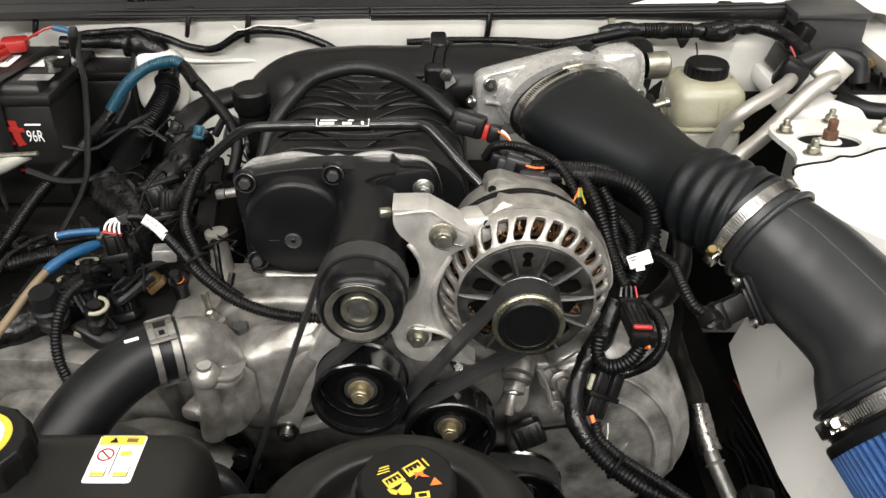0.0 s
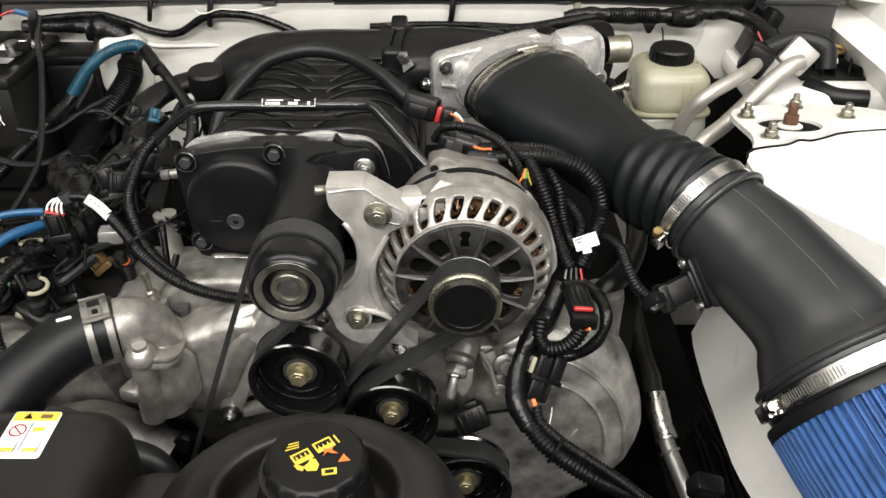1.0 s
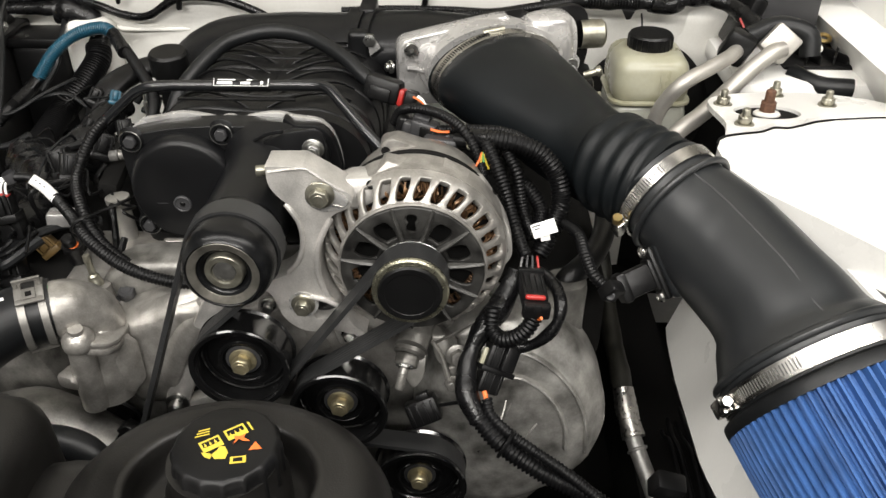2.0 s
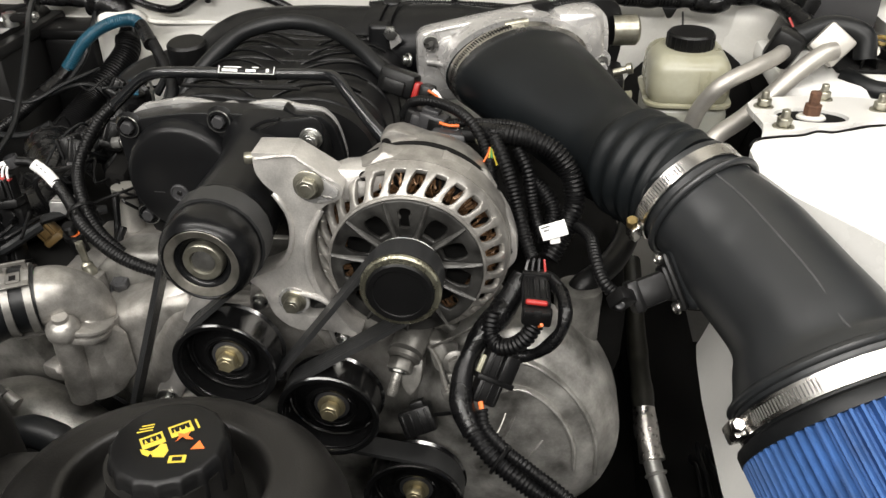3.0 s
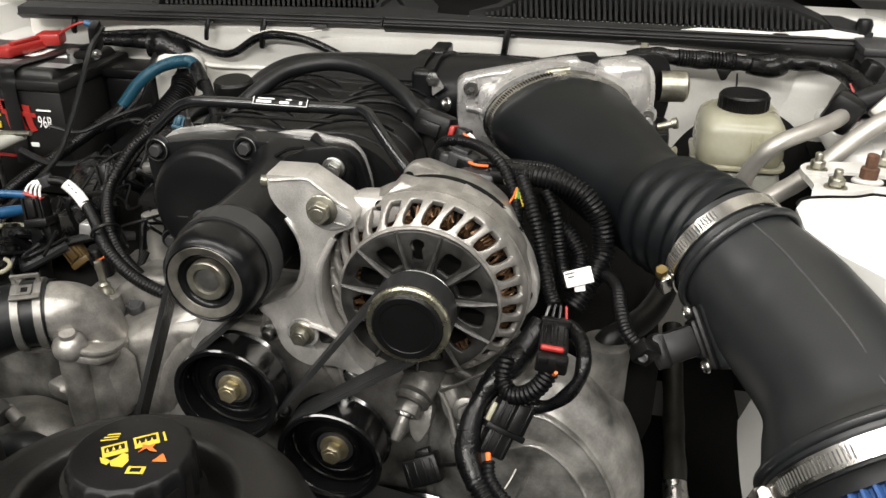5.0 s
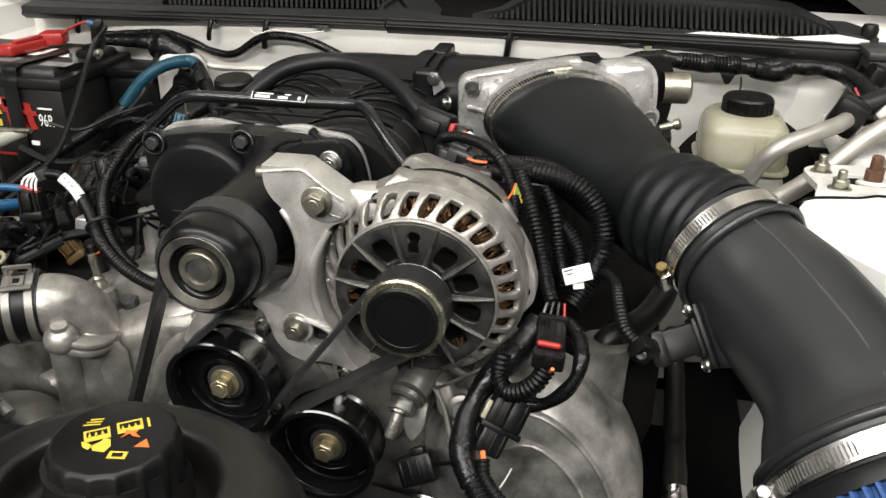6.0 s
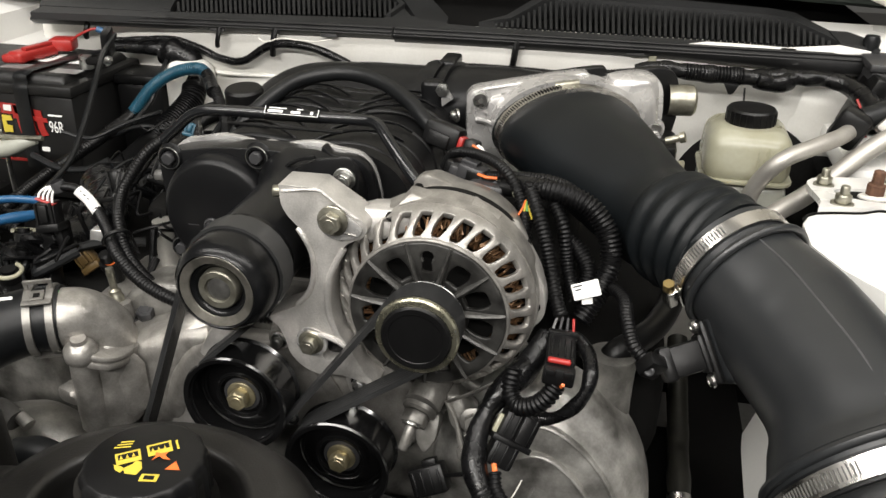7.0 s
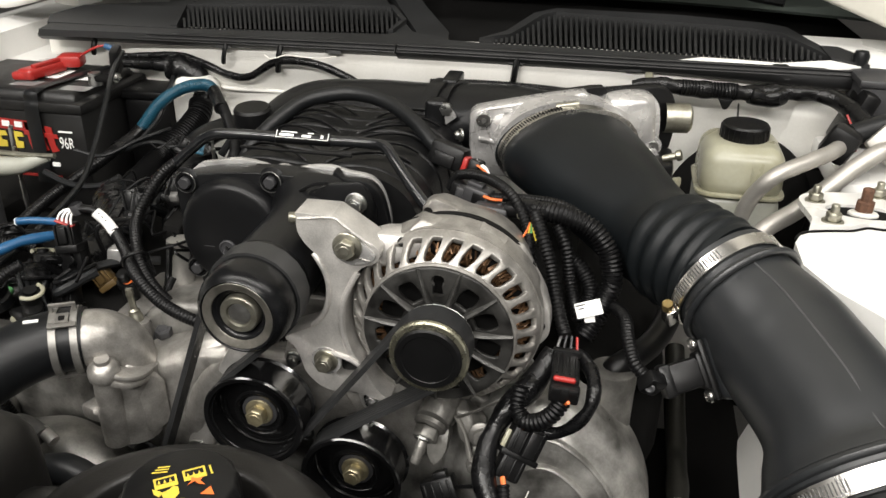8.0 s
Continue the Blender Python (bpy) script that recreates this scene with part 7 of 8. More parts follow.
thk = thing("thick_harness", (-0.42, 1.1, 0.75), "thick black wiring harness, taped above and corrugated below", "wiring loom", "engine bay wiring")
loom("sleeve", [(-0.396, 1.140, 0.800), (-0.392, 1.12, 0.787), (-0.407, 1.08, 0.762), (-0.424, 1.05, 0.741), (-0.431, 1.0, 0.728), (-0.427, 0.94, 0.723)], 0.0172, "", thk, ribs=0.0036, segs=16)
part("taped_bend", sweep([(-0.455, 1.168, 0.842), (-0.435, 1.169, 0.840), (-0.410, 1.167, 0.830), (-0.396, 1.153, 0.812), (-0.392, 1.126, 0.791)], lambda s: 0.0165 + 0.0022 * math.sin(11 * s) ** 2, 18, wobble=0.35), TAPE, thk, "crumpled taped bend")
single("bulkhead_branch", sweep([(-0.545, 1.165, 0.845), (-0.50, 1.165, 0.845), (-0.46, 1.163, 0.846), (-0.43, 1.16, 0.845)], 0.0085, 12, wobble=0.3), TAPE, "black taped branch loom behind the battery", "wiring loom", "engine bay wiring")
single("taped_harness", sweep([(-0.43, 0.95, 0.728), (-0.40, 0.90, 0.735), (-0.36, 0.85, 0.745), (-0.34, 0.80, 0.74), (-0.36, 0.74, 0.735), (-0.42, 0.68, 0.72), (-0.5, 0.64, 0.70)], 0.024, 16, wobble=0.25), TAPE, "thick cloth-taped black wiring harness", "wiring loom", "engine bay wiring")
single("taped_harness", sweep([(-0.36, 0.86, 0.75), (-0.33, 0.92, 0.77), (-0.31, 0.98, 0.785)], 0.018, 14, wobble=0.3), TAPE, "cloth-taped black wiring branch", "wiring loom", "engine bay wiring")
single("bulkhead_loom", sweep([(-0.54, 1.185, 0.848), (-0.50, 1.185, 0.852), (-0.444, 1.180, 0.857), (-0.401, 1.170, 0.851), (-0.360, 1.160, 0.840), (-0.322, 1.152, 0.841), (-0.273, 1.144, 0.868), (-0.216, 1.137, 0.870), (-0.161, 1.130, 0.853), (-0.13, 1.12, 0.835)], 0.0056, 12, wobble=0.12), TAPE, "black taped loom along the bulkhead", "wiring loom", "engine bay wiring")
fr = thing("bulkhead_harness", (0.3, 1.13, 0.85), "thick taped wiring harness along the bulkhead", "wiring loom", "engine bay wiring")
loom("thin_run", [(-0.05, 1.128, 0.858), (0.013, 1.128, 0.861), (0.091, 1.13, 0.860), (0.171, 1.134, 0.856), (0.25, 1.136, 0.864)], 0.0056, "", fr)
loom("thin_run", [(0.10, 1.1, 0.862), (0.15, 1.09, 0.868), (0.20, 1.10, 0.872), (0.26, 1.13, 0.873)], 0.0075, "", fr)
part("taped_run", sweep([(0.215, 1.128, 0.8710), (0.239, 1.13, 0.8750), (0.296, 1.138, 0.8710), (0.363, 1.15, 0.8670), (0.414, 1.158, 0.8690), (0.46, 1.16, 0.8660), (0.486, 1.13, 0.8570), (0.496, 1.09, 0.8480)], lambda s: 0.0095 + 0.0025 * math.sin(9 * s) ** 2, 16, wobble=0.4), TAPE, fr, "glossy taped section")
loom("sleeve_run", [(0.275, 1.133, 0.8730), (0.31, 1.139, 0.8710), (0.345, 1.145, 0.8690)], 0.0108, "corrugated section", fr, ribs=0.004)
part("harness_clip", lump([(0.322, 1.13, 0.863), (0.342, 1.13, 0.862), (0.336, 1.13, 0.849), (0.330, 1.13, 0.848), (0.324, 1.145, 0.863), (0.340, 1.145, 0.862), (0.333, 1.142, 0.850)], 0.002), BLACK_PLASTIC, fr)
part("tape_tag", sweep([(0.362, 1.142, 0.866), (0.385, 1.146, 0.862), (0.405, 1.152, 0.866)], lambda s: (0.010, 0.013), 12, wobble=0.4), TAPE, fr, "loose tape end")
wire("lead", [(0.470, 1.10, 0.862), (0.478, 1.085, 0.845), (0.482, 1.075, 0.825)], 0.0015, RED, "red lead", fr)
wire("red_lead", [(-0.592, 1.152, 0.850), (-0.575, 1.146, 0.861), (-0.548, 1.150, 0.872), (-0.522, 1.155, 0.866)], 0.0018, RED, "red lead with a blue crimp terminal")
single("crimp_terminal", sweep([(-0.545, 1.151, 0.872), (-0.524, 1.156, 0.864)], 0.0045, 10), BLUE, "blue crimp terminal on a red lead", "terminal")
wire("vacuum_line", [(-0.497, 1.12, 0.873), (-0.478, 1.06, 0.862), (-0.452, 1.0, 0.848), (-0.431, 0.92, 0.800), (-0.423, 0.86, 0.771), (-0.433, 0.75, 0.742), (-0.44, 0.68, 0.735)], 0.0036, RUBBER, "thin black rubber vacuum line", category="hose")
wire("vacuum_line", [(-0.445, 1.18, 0.846), (-0.435, 1.12, 0.82), (-0.437, 1.09, 0.79), (-0.445, 1.05, 0.77)], 0.0034, RUBBER, "thin black rubber line", category="hose")
wire("vacuum_line", [(-0.47, 1.05, 0.752), (-0.43, 1.03, 0.772), (-0.40, 1.03, 0.775), (-0.37, 1.02, 0.76)], 0.003, RUBBER, "thin black rubber line", category="hose")
wire("vacuum_line", [(-0.53, 0.95, 0.752), (-0.49, 0.945, 0.74), (-0.45, 0.945, 0.742), (-0.42, 0.95, 0.755)], 0.0045, RUBBER, "thin black rubber line", category="hose")
single("clear_bottle", box((-0.41, 1.16, 0.79), (0.07, 0.05, 0.09), 0.02, segs=4), WHITE_DIM, "pale plastic bottle behind the cables", "bottle")
wire("guide_wire", [(-0.288, 1.134, 0.879), (-0.280, 1.130, 0.875), (-0.268, 1.130, 0.877), (-0.255, 1.131, 0.881), (-0.230, 1.131, 0.880), (-0.205, 1.130, 0.880), (-0.182, 1.130, 0.884)], 0.0008, WHITE_PLASTIC, "thin white wire below the cowl", category="wire")

# ---- round the supercharger ----
ft = thing("fuel_crossover_pipe", (-0.1, 0.78, 0.85), "thin black crossover pipe with a printed label", "pipe")
part("pipe", sweep([(-0.335, 0.80, 0.745), (-0.300, 0.798, 0.785), (-0.262, 0.795, 0.832), (-0.228, 0.795, 0.864), (-0.205, 0.793, 0.881), (-0.178, 0.792, 0.886), (-0.10, 0.792, 0.887), (-0.035, 0.79, 0.889), (-0.016, 0.782, 0.889), (-0.002, 0.768, 0.880), (0.018, 0.75, 0.864), (0.038, 0.736, 0.848)], 0.0055, 18, 0.003), PIPE_BLACK, ft)
part("label_sleeve", sweep([(-0.1305, 0.792, 0.8866), (-0.10, 0.792, 0.8871), (-0.0745, 0.7915, 0.8877)], 0.0059, 18), CRINKLE_BLACK, ft, "black label wrapped round the pipe")
LB = Matrix.Translation((-0.1025, 0.7873, 0.8925)) @ Matrix.Rotation(radians(44), 4, "X")
for cx, cz, w, h in ((-0.0265, 0, 0.0007, 0.008), (0.0268, 0, 0.0007, 0.008), (0, -0.0038, 0.053, 0.0005), (-0.016, -0.0008, 0.0150, 0.0026), (0.0045, -0.0008, 0.0095, 0.0026), (0.0205, -0.0004, 0.0026, 0.0034), (-0.014, 0.0025, 0.017, 0.001), (0.0085, 0.0025, 0.006, 0.001)):
    b = box((0, 0, 0), (w, h, 0.0004), 0, bm=None)
    bmesh.ops.transform(b, matrix=LB @ Matrix.Translation((cx, cz, 0)), verts=b.verts)
    part("printed_bar", b, PAPER, ft, "white printed bars")
part("heat_strip", box((-0.105, 0.774, 0.8805), (0.115, 0.004, 0.003), 0.001), BLACK_PLASTIC, ft)
single("breather_hose", sweep([(-0.203, 0.85, 0.82), (-0.195, 0.875, 0.846), (-0.172, 0.91, 0.870), (-0.148, 0.935, 0.883), (-0.105, 0.95, 0.889), (-0.058, 0.937, 0.886), (-0.018, 0.907, 0.875), (0.001, 0.889, 0.865), (0.014, 0.879, 0.857)], 0.0084, 18), RUBBER, "black rubber breather hose arched over the supercharger", "hose")
pv = thing("breather_filter", (-0.236, 0.97, 0.8), "black round breather filter with a collar", "breather")
part("cap_top", lathe([(0.0, 0.030), (0.0205, 0.030), (0.023, 0.027), (0.023, 0.004), (0.021, 0), (0, 0)], (-0.236, 0.97, 0.828), (0, -0.1, 1), 36), BLACK_PLASTIC, pv)
part("cap_collar", lathe([(0.020, 0.02), (0.020, 0.004), (0.017, 0), (0, 0)], (-0.236, 0.972, 0.806), (0, -0.1, 1), 36), BLACK_PLASTIC, pv)
part("cap_body", lathe([(0.017, 0.06), (0.017, 0.0), (0, 0)], (-0.236, 0.975, 0.75), (0, -0.1, 1), 24), BLACK_PLASTIC, pv)
single("rear_duct", sweep([(-0.34, 0.97, 0.76), (-0.335, 1.01, 0.79), (-0.31, 1.05, 0.80), (-0.265, 1.075, 0.804), (-0.21, 1.08, 0.80)], lambda s: (0.020, 0.013), 18, up=(0, 0, 1)), BLACK_PLASTIC, "black moulded duct behind the supercharger", "duct")
single("spring_clip", lathe([(0.0, 0.0), (0.0016, 0.0), (0.0016, 0.008), (0.0024, 0.009), (0.0024, 0.013), (0.0015, 0.014), (0.0015, 0.026), (0, 0.026)], (-0.206, 0.800, 0.852), (0, 0, 1), 12), ZINC, "small bright steel pin under the pipe", "pin")
cn = thing("vacuum_solenoid", (0.04, 0.835, 0.85), "black sensor plug with a red lock tab", "connector")
nm = Euler((radians(-15), radians(12), radians(-14))).to_matrix()
part("plug_body", box((0.0285, 0.872, 0.853), (0.040, 0.026, 0.026), 0.005, nm), BLACK_PLASTIC, cn)
part("plug_face", box((0.0245, 0.8580, 0.853), (0.024, 0.004, 0.015), 0.003, nm), BLACK_PLASTIC, cn)
part("lock_tab", box((0.0485, 0.862, 0.8475), (0.006, 0.016, 0.018), 0.002, nm), RED, cn, "red lock tab")
part("plug_tail", box((0.058, 0.864, 0.8435), (0.014, 0.02, 0.02), 0.003, nm), BLACK_PLASTIC, cn)
for k in range(3):
    wire("lead", [(0.061, 0.854 + 0.004 * k, 0.8515), (0.070, 0.852 + 0.004 * k, 0.8465), (0.078, 0.852, 0.8355)], 0.0013, PAPER if k else ORANGE, "thin lead", cn)

# left bolt fitting by the cover, and the sloping casting under it
fi = thing("oil_fitting", (-0.22, 0.75, 0.83), "brass and steel fitting on the supercharger side", "fitting")
part("fitting_nut", hexagon((-0.232, 0.752, 0.828), (1, 0, 0.15), 0.006, 0.009), CAST_DARK, fi)
part("fitting_tail", lathe([(0.005, 0), (0.005, 0.014), (0, 0.014)], (-0.222, 0.752, 0.8295), (1, 0, 0.15), 14), CLAMP_GREY, fi)

# ---- alternator side wiring ----
ah = thing("alternator_harness", (0.13, 0.74, 0.8), "black corrugated harness plugged into the alternator", "wiring loom", "engine bay wiring")
loom("loop", [(0.044, 0.80, 0.846), (0.056, 0.79, 0.865), (0.084, 0.77, 0.872), (0.112, 0.74, 0.870), (0.130, 0.72, 0.849), (0.135, 0.705, 0.832), (0.138, 0.70, 0.815)], 0.0051, "", ah)
loom("thick_run", [(0.128, 0.742, 0.857), (0.145, 0.732, 0.861), (0.167, 0.725, 0.860), (0.188, 0.72, 0.852), (0.203, 0.715, 0.833), (0.208, 0.708, 0.810), (0.203, 0.70, 0.792), (0.196, 0.69, 0.780), (0.188, 0.68, 0.768)], 0.0094, "thick corrugated run", ah, ribs=0.0036, segs=16)
part("taped_start", sweep([(0.120, 0.748, 0.855), (0.134, 0.737, 0.859), (0.148, 0.730, 0.8615)], 0.0098, 16, wobble=0.25), TAPE, ah, "glossy taped start of the run")
loom("thin_run", [(0.090, 0.765, 0.855), (0.11, 0.755, 0.861), (0.13, 0.746, 0.865), (0.15, 0.739, 0.867), (0.166, 0.735, 0.864), (0.178, 0.735, 0.856)], 0.0044, "thin corrugated run", ah, ribs=0.003)
loom("down_run", [(0.136, 0.715, 0.866), (0.145, 0.70, 0.852), (0.153, 0.69, 0.834), (0.160, 0.68, 0.813), (0.168, 0.664, 0.793), (0.174, 0.652, 0.784)], 0.0060, "", ah)
loom("down_run", [(0.156, 0.725, 0.852), (0.166, 0.715, 0.834), (0.171, 0.71, 0.808), (0.176, 0.70, 0.793), (0.182, 0.682, 0.785)], 0.0058, "", ah)
loom("down_run", [(0.166, 0.73, 0.82), (0.180, 0.722, 0.812), (0.190, 0.712, 0.798), (0.188, 0.70, 0.782)], 0.0075, "", ah, ribs=0.003)
gm = Euler((radians(-8), radians(10), radians(-14))).to_matrix()
gp = part("plug", box((0.077, 0.768, 0.853), (0.026, 0.020, 0.020), 0.003, gm), GREY_PLASTIC, ah, "grey two-wire plug")
part("plug_window", box(Vector((0.077, 0.768, 0.853)) + gm @ Vector((0.004, -0.0102, 0.001)), (0.013, 0.0012, 0.011), 0.0005, gm), BLACK_PLASTIC, gp)
part("plug_lug", box(Vector((0.077, 0.768, 0.853)) + gm @ Vector((-0.016, -0.002, -0.002)), (0.009, 0.014, 0.015), 0.002, gm), GREY_PLASTIC, gp)
part("plug_lug", box(Vector((0.077, 0.768, 0.853)) + gm @ Vector((-0.004, 0, 0.0115)), (0.016, 0.012, 0.004), 0.001, gm), GREY_PLASTIC, gp)
part("plug", box((0.060, 0.785, 0.848), (0.022, 0.022, 0.024), 0.004, gm), BLACK_PLASTIC, ah)
part("plug_shell", box((0.094, 0.752, 0.8475), (0.034, 0.024, 0.014), 0.004, Euler((radians(-8), radians(2), radians(-10))).to_matrix()), GREY_PLASTIC, ah, "grey regulator plug")
part("plug_neck", lathe([(0.0075, 0), (0.0075, 0.016), (0.0086, 0.017), (0.0086, 0.020), (0, 0.020)], (0.108, 0.748, 0.852), (1, -0.35, 0.15), 20), BLACK_PLASTIC, ah)
part("plug_collar", lathe([(0.0088, 0), (0.0090, 0.0005), (0.0090, 0.0032), (0, 0.0032)], (0.121, 0.7435, 0.854), (1, -0.35, 0.15), 24), RESERVOIR, ah, "cream retaining ring")
wire("lead", [(0.084, 0.757, 0.859), (0.092, 0.754, 0.858), (0.102, 0.754, 0.858)], 0.0014, ORANGE, "orange lead", ah)
wire("lead", [(0.084, 0.757, 0.852), (0.093, 0.753, 0.852), (0.102, 0.752, 0.855)], 0.0012, GREY_PLASTIC, "grey lead", ah)
for k, mt in enumerate((ORANGE, YELLOW, GREEN, YELLOW)):
    wire("lead", [(0.1325 + 0.0006 * k, 0.716, 0.856), (0.1305 + 0.0018 * k, 0.714, 0.849), (0.1265 + 0.0042 * k, 0.711, 0.841 + 0.001 * (k == 0))], 0.0010, mt, "thin coloured lead", ah)
TG = Euler((radians(-25), radians(-22), 0)).to_matrix()
tag = part("tag", box((0.1905, 0.675, 0.7995), (0.023, 0.0016, 0.0135), 0.0014, TG), PAPER, ah, "folded white paper tag")
for k, w in enumerate((0.008, 0.005)):
    part("printed_bar", box(Vector((0.1905, 0.675, 0.7995)) + TG @ Vector((-0.006, -0.0010, 0.0045 - 0.003 * k)), (w, 0.0004, 0.0011), 0, TG), GREY_PLASTIC, tag)
part("tag_tail", box((0.192, 0.6755, 0.7905), (0.009, 0.0016, 0.008), 0.0014, Euler((radians(-25), radians(-10), 0.1)).to_matrix()), PAPER, tag)
rcn = thing("harness_connector", (0.178, 0.62, 0.77), "black wiring plug with a red locking clip", "connector")
zm = Euler((radians(-6), radians(5), radians(2))).to_matrix()
RC = Vector((0.1775, 0.6135, 0.7745))
part("plug_body", box(RC, (0.0215, 0.050, 0.016), 0.0025, zm), BLACK_PLASTIC, rcn)
for k in range(4):
    part("plug_rib", box(RC + zm @ Vector((-0.0075 + 0.005 * k, -0.004, 0.0082)), (0.0019, 0.030, 0.0024), 0.0006, zm), BLACK_PLASTIC, rcn)
part("plug_collar", box(RC + zm @ Vector((0, 0.021, 0.001)), (0.0235, 0.006, 0.018), 0.0015, zm), BLACK_PLASTIC, rcn)
part("lock_clip", box(RC + zm @ Vector((-0.0012, -0.026, 0.0075)), (0.0175, 0.0045, 0.0042), 0.0018, zm, segs=3), RED, rcn, "red locking clip")
part("plug_base", box(RC + zm @ Vector((0.0, -0.0305, -0.0020)), (0.0235, 0.009, 0.014), 0.0020, zm), BLACK_PLASTIC, rcn)
for k in (-1, 1):
    part("base_latch", box(RC + zm @ Vector((0.0065 * k, -0.0352, 0.002)), (0.007, 0.003, 0.005), 0.0008, zm), BLACK_PLASTIC, rcn)
for k, mt in enumerate((LABEL_GREY, GREY_PLASTIC, GREY_PLASTIC, RED)):
    q = RC + zm @ Vector((-0.008 + 0.0053 * k, 0.025, 0.003))
    wire("lead", [q, q + Vector((0, 0.006, 0.004)), q + Vector((0.001 * (2 - k), 0.013, 0.010))], 0.0011, mt, "thin lead", rcn)
wire("lead", [RC + zm @ Vector((0.004, -0.038, -0.005)), (0.181, 0.580, 0.768), (0.177, 0.581, 0.765)], 0.0014, ORANGE, "orange lead", rcn)
loom("loop", [(0.178, 0.584, 0.768), (0.172, 0.581, 0.757), (0.162, 0.581, 0.747), (0.150, 0.586, 0.7415), (0.1425, 0.594, 0.748), (0.1435, 0.603, 0.763)], 0.0074, "short corrugated loop", rcn, ribs=0.0036, segs=16)
part("taped_branch", sweep([(0.180, 0.655, 0.764), (0.190, 0.640, 0.770), (0.1985, 0.618, 0.774), (0.2015, 0.600, 0.768), (0.1985, 0.592, 0.755), (0.188, 0.590, 0.740), (0.174, 0.592, 0.729), (0.157, 0.598, 0.725)], 0.0066, 14, wobble=0.5), TAPE, rcn, "crumpled taped branch")
mh = thing("main_harness", (0.14, 0.56, 0.7), "black taped wiring harness running to the front", "wiring loom", "engine bay wiring")
part("taped_run", sweep([(0.153, 0.619, 0.755), (0.146, 0.610, 0.751), (0.136, 0.60, 0.744), (0.123, 0.582, 0.722), (0.122, 0.562, 0.700), (0.133, 0.545, 0.683)], 0.0088, 16, wobble=0.45), TAPE, mh, "glossy taped section")
part("taped_head", sweep([(0.166, 0.642, 0.774), (0.159, 0.630, 0.764), (0.150, 0.617, 0.753)], lambda s: (0.0105 - 0.0012 * abs(s - 0.6), 0.0038 + 0.004 * s), 14, wobble=0.3, up=(0, -1, 0.6)), TAPE, mh, "flat taped head of the harness")
loom("sleeve", [(0.128, 0.551, 0.689), (0.151, 0.53, 0.673), (0.187, 0.515, 0.655), (0.224, 0.50, 0.645), (0.27, 0.47, 0.63)], 0.0088, "corrugated section", mh, ribs=0.0038, segs=14)
loom("thin_sleeve", [(0.139, 0.556, 0.700), (0.143, 0.546, 0.690), (0.160, 0.533, 0.680), (0.18, 0.52, 0.674), (0.212, 0.50, 0.664), (0.25, 0.47, 0.65)], 0.0052, "thin corrugated branch", mh)
wire("tie_tail", [(0.150, 0.548, 0.676), (0.155, 0.567, 0.675), (0.1575, 0.581, 0.674)], 0.0007, WHITE_PLASTIC, "thin cable tie tail", mh)
part("cable_tie", torus((0.156, 0.529, 0.673), (0.8, -0.4, -0.35), 0.0125, 0.0018, 20, 6), BLACK_PLASTIC, mh)
yc = thing("grey_connector", (0.145, 0.58, 0.71), "black wiring plug with a pale yellow clip", "connector")
ym = Euler((radians(-30), radians(28), radians(8))).to_matrix()
part("plug_body", box((0.151, 0.587, 0.722), (0.029, 0.018, 0.026), 0.003, ym), BLACK_PLASTIC, yc)
part("plug_body", box((0.141, 0.577, 0.703), (0.022, 0.016, 0.024), 0.003, ym), BLACK_PLASTIC, yc)
part("plug_band", box((0.146, 0.580, 0.711), (0.033, 0.018, 0.005), 0.001, ym), BLACK_PLASTIC, yc)
for k in range(4):
    part("plug_rib", box(Vector((0.151, 0.587, 0.722)) + ym @ Vector((-0.010 + 0.0066 * k, -0.0095, 0.001)), (0.0018, 0.003, 0.022), 0.0005, ym), BLACK_PLASTIC, yc)
for k in range(3):
    part("plug_rib", box(Vector((0.141, 0.577, 0.703)) + ym @ Vector((-0.007 + 0.007 * k, -0.0085, 0)), (0.0018, 0.003, 0.02), 0.0005, ym), BLACK_PLASTIC, yc)
part("yellow_clip", box((0.1365, 0.581, 0.727), (0.004, 0.004, 0.015), 0.001, ym), RESERVOIR, yc, "pale yellow clip")
part("plug_latch", box((0.158, 0.575, 0.727), (0.010, 0.005, 0.022), 0.001, ym), BLACK_PLASTIC, yc)
wire("lead", [(0.137, 0.565, 0.70), (0.139, 0.559, 0.695), (0.139, 0.556, 0.69)], 0.0022, ORANGE, "orange lead", yc)

# lower front: temperature sender and its neighbours
sd = thing("water_pump_neck", (0.07, 0.62, 0.68), "weathered cast neck with a threaded sender", "fitting")
part("cast_neck", sweep([(0.078, 0.655, 0.735), (0.076, 0.625, 0.724), (0.071, 0.603, 0.715)], 0.0155, 20, wobble=0.1), CAST_DIRTY_SHADED, sd)
part("neck_flange", lathe([(0.014, 0), (0.0145, 0.004), (0.012, 0.006), (0, 0.006)], (0.0705, 0.602, 0.7145), (-0.2, -0.7, -0.45), 24), CAST_DIRTY_SHADED, sd)
part("sender_nut", hexagon((0.0685, 0.597, 0.7115), (-0.15, -0.72, -0.5), 0.0112, 0.010), CAST_DIRTY_SHADED, sd)
part("sender_washer", lathe([(0.0082, 0), (0.0082, 0.002), (0.006, 0.0028), (0, 0.0028)], (0.0665, 0.5895, 0.7065), (-0.15, -0.65, -0.6), 20), ZINC, sd)
stud = lathe([(0.0042, 0), (0.0042, 0.0185), (0.003, 0.020), (0, 0.020)], (0.066, 0.5875, 0.705), (-0.2, -0.58, -0.68), 14)
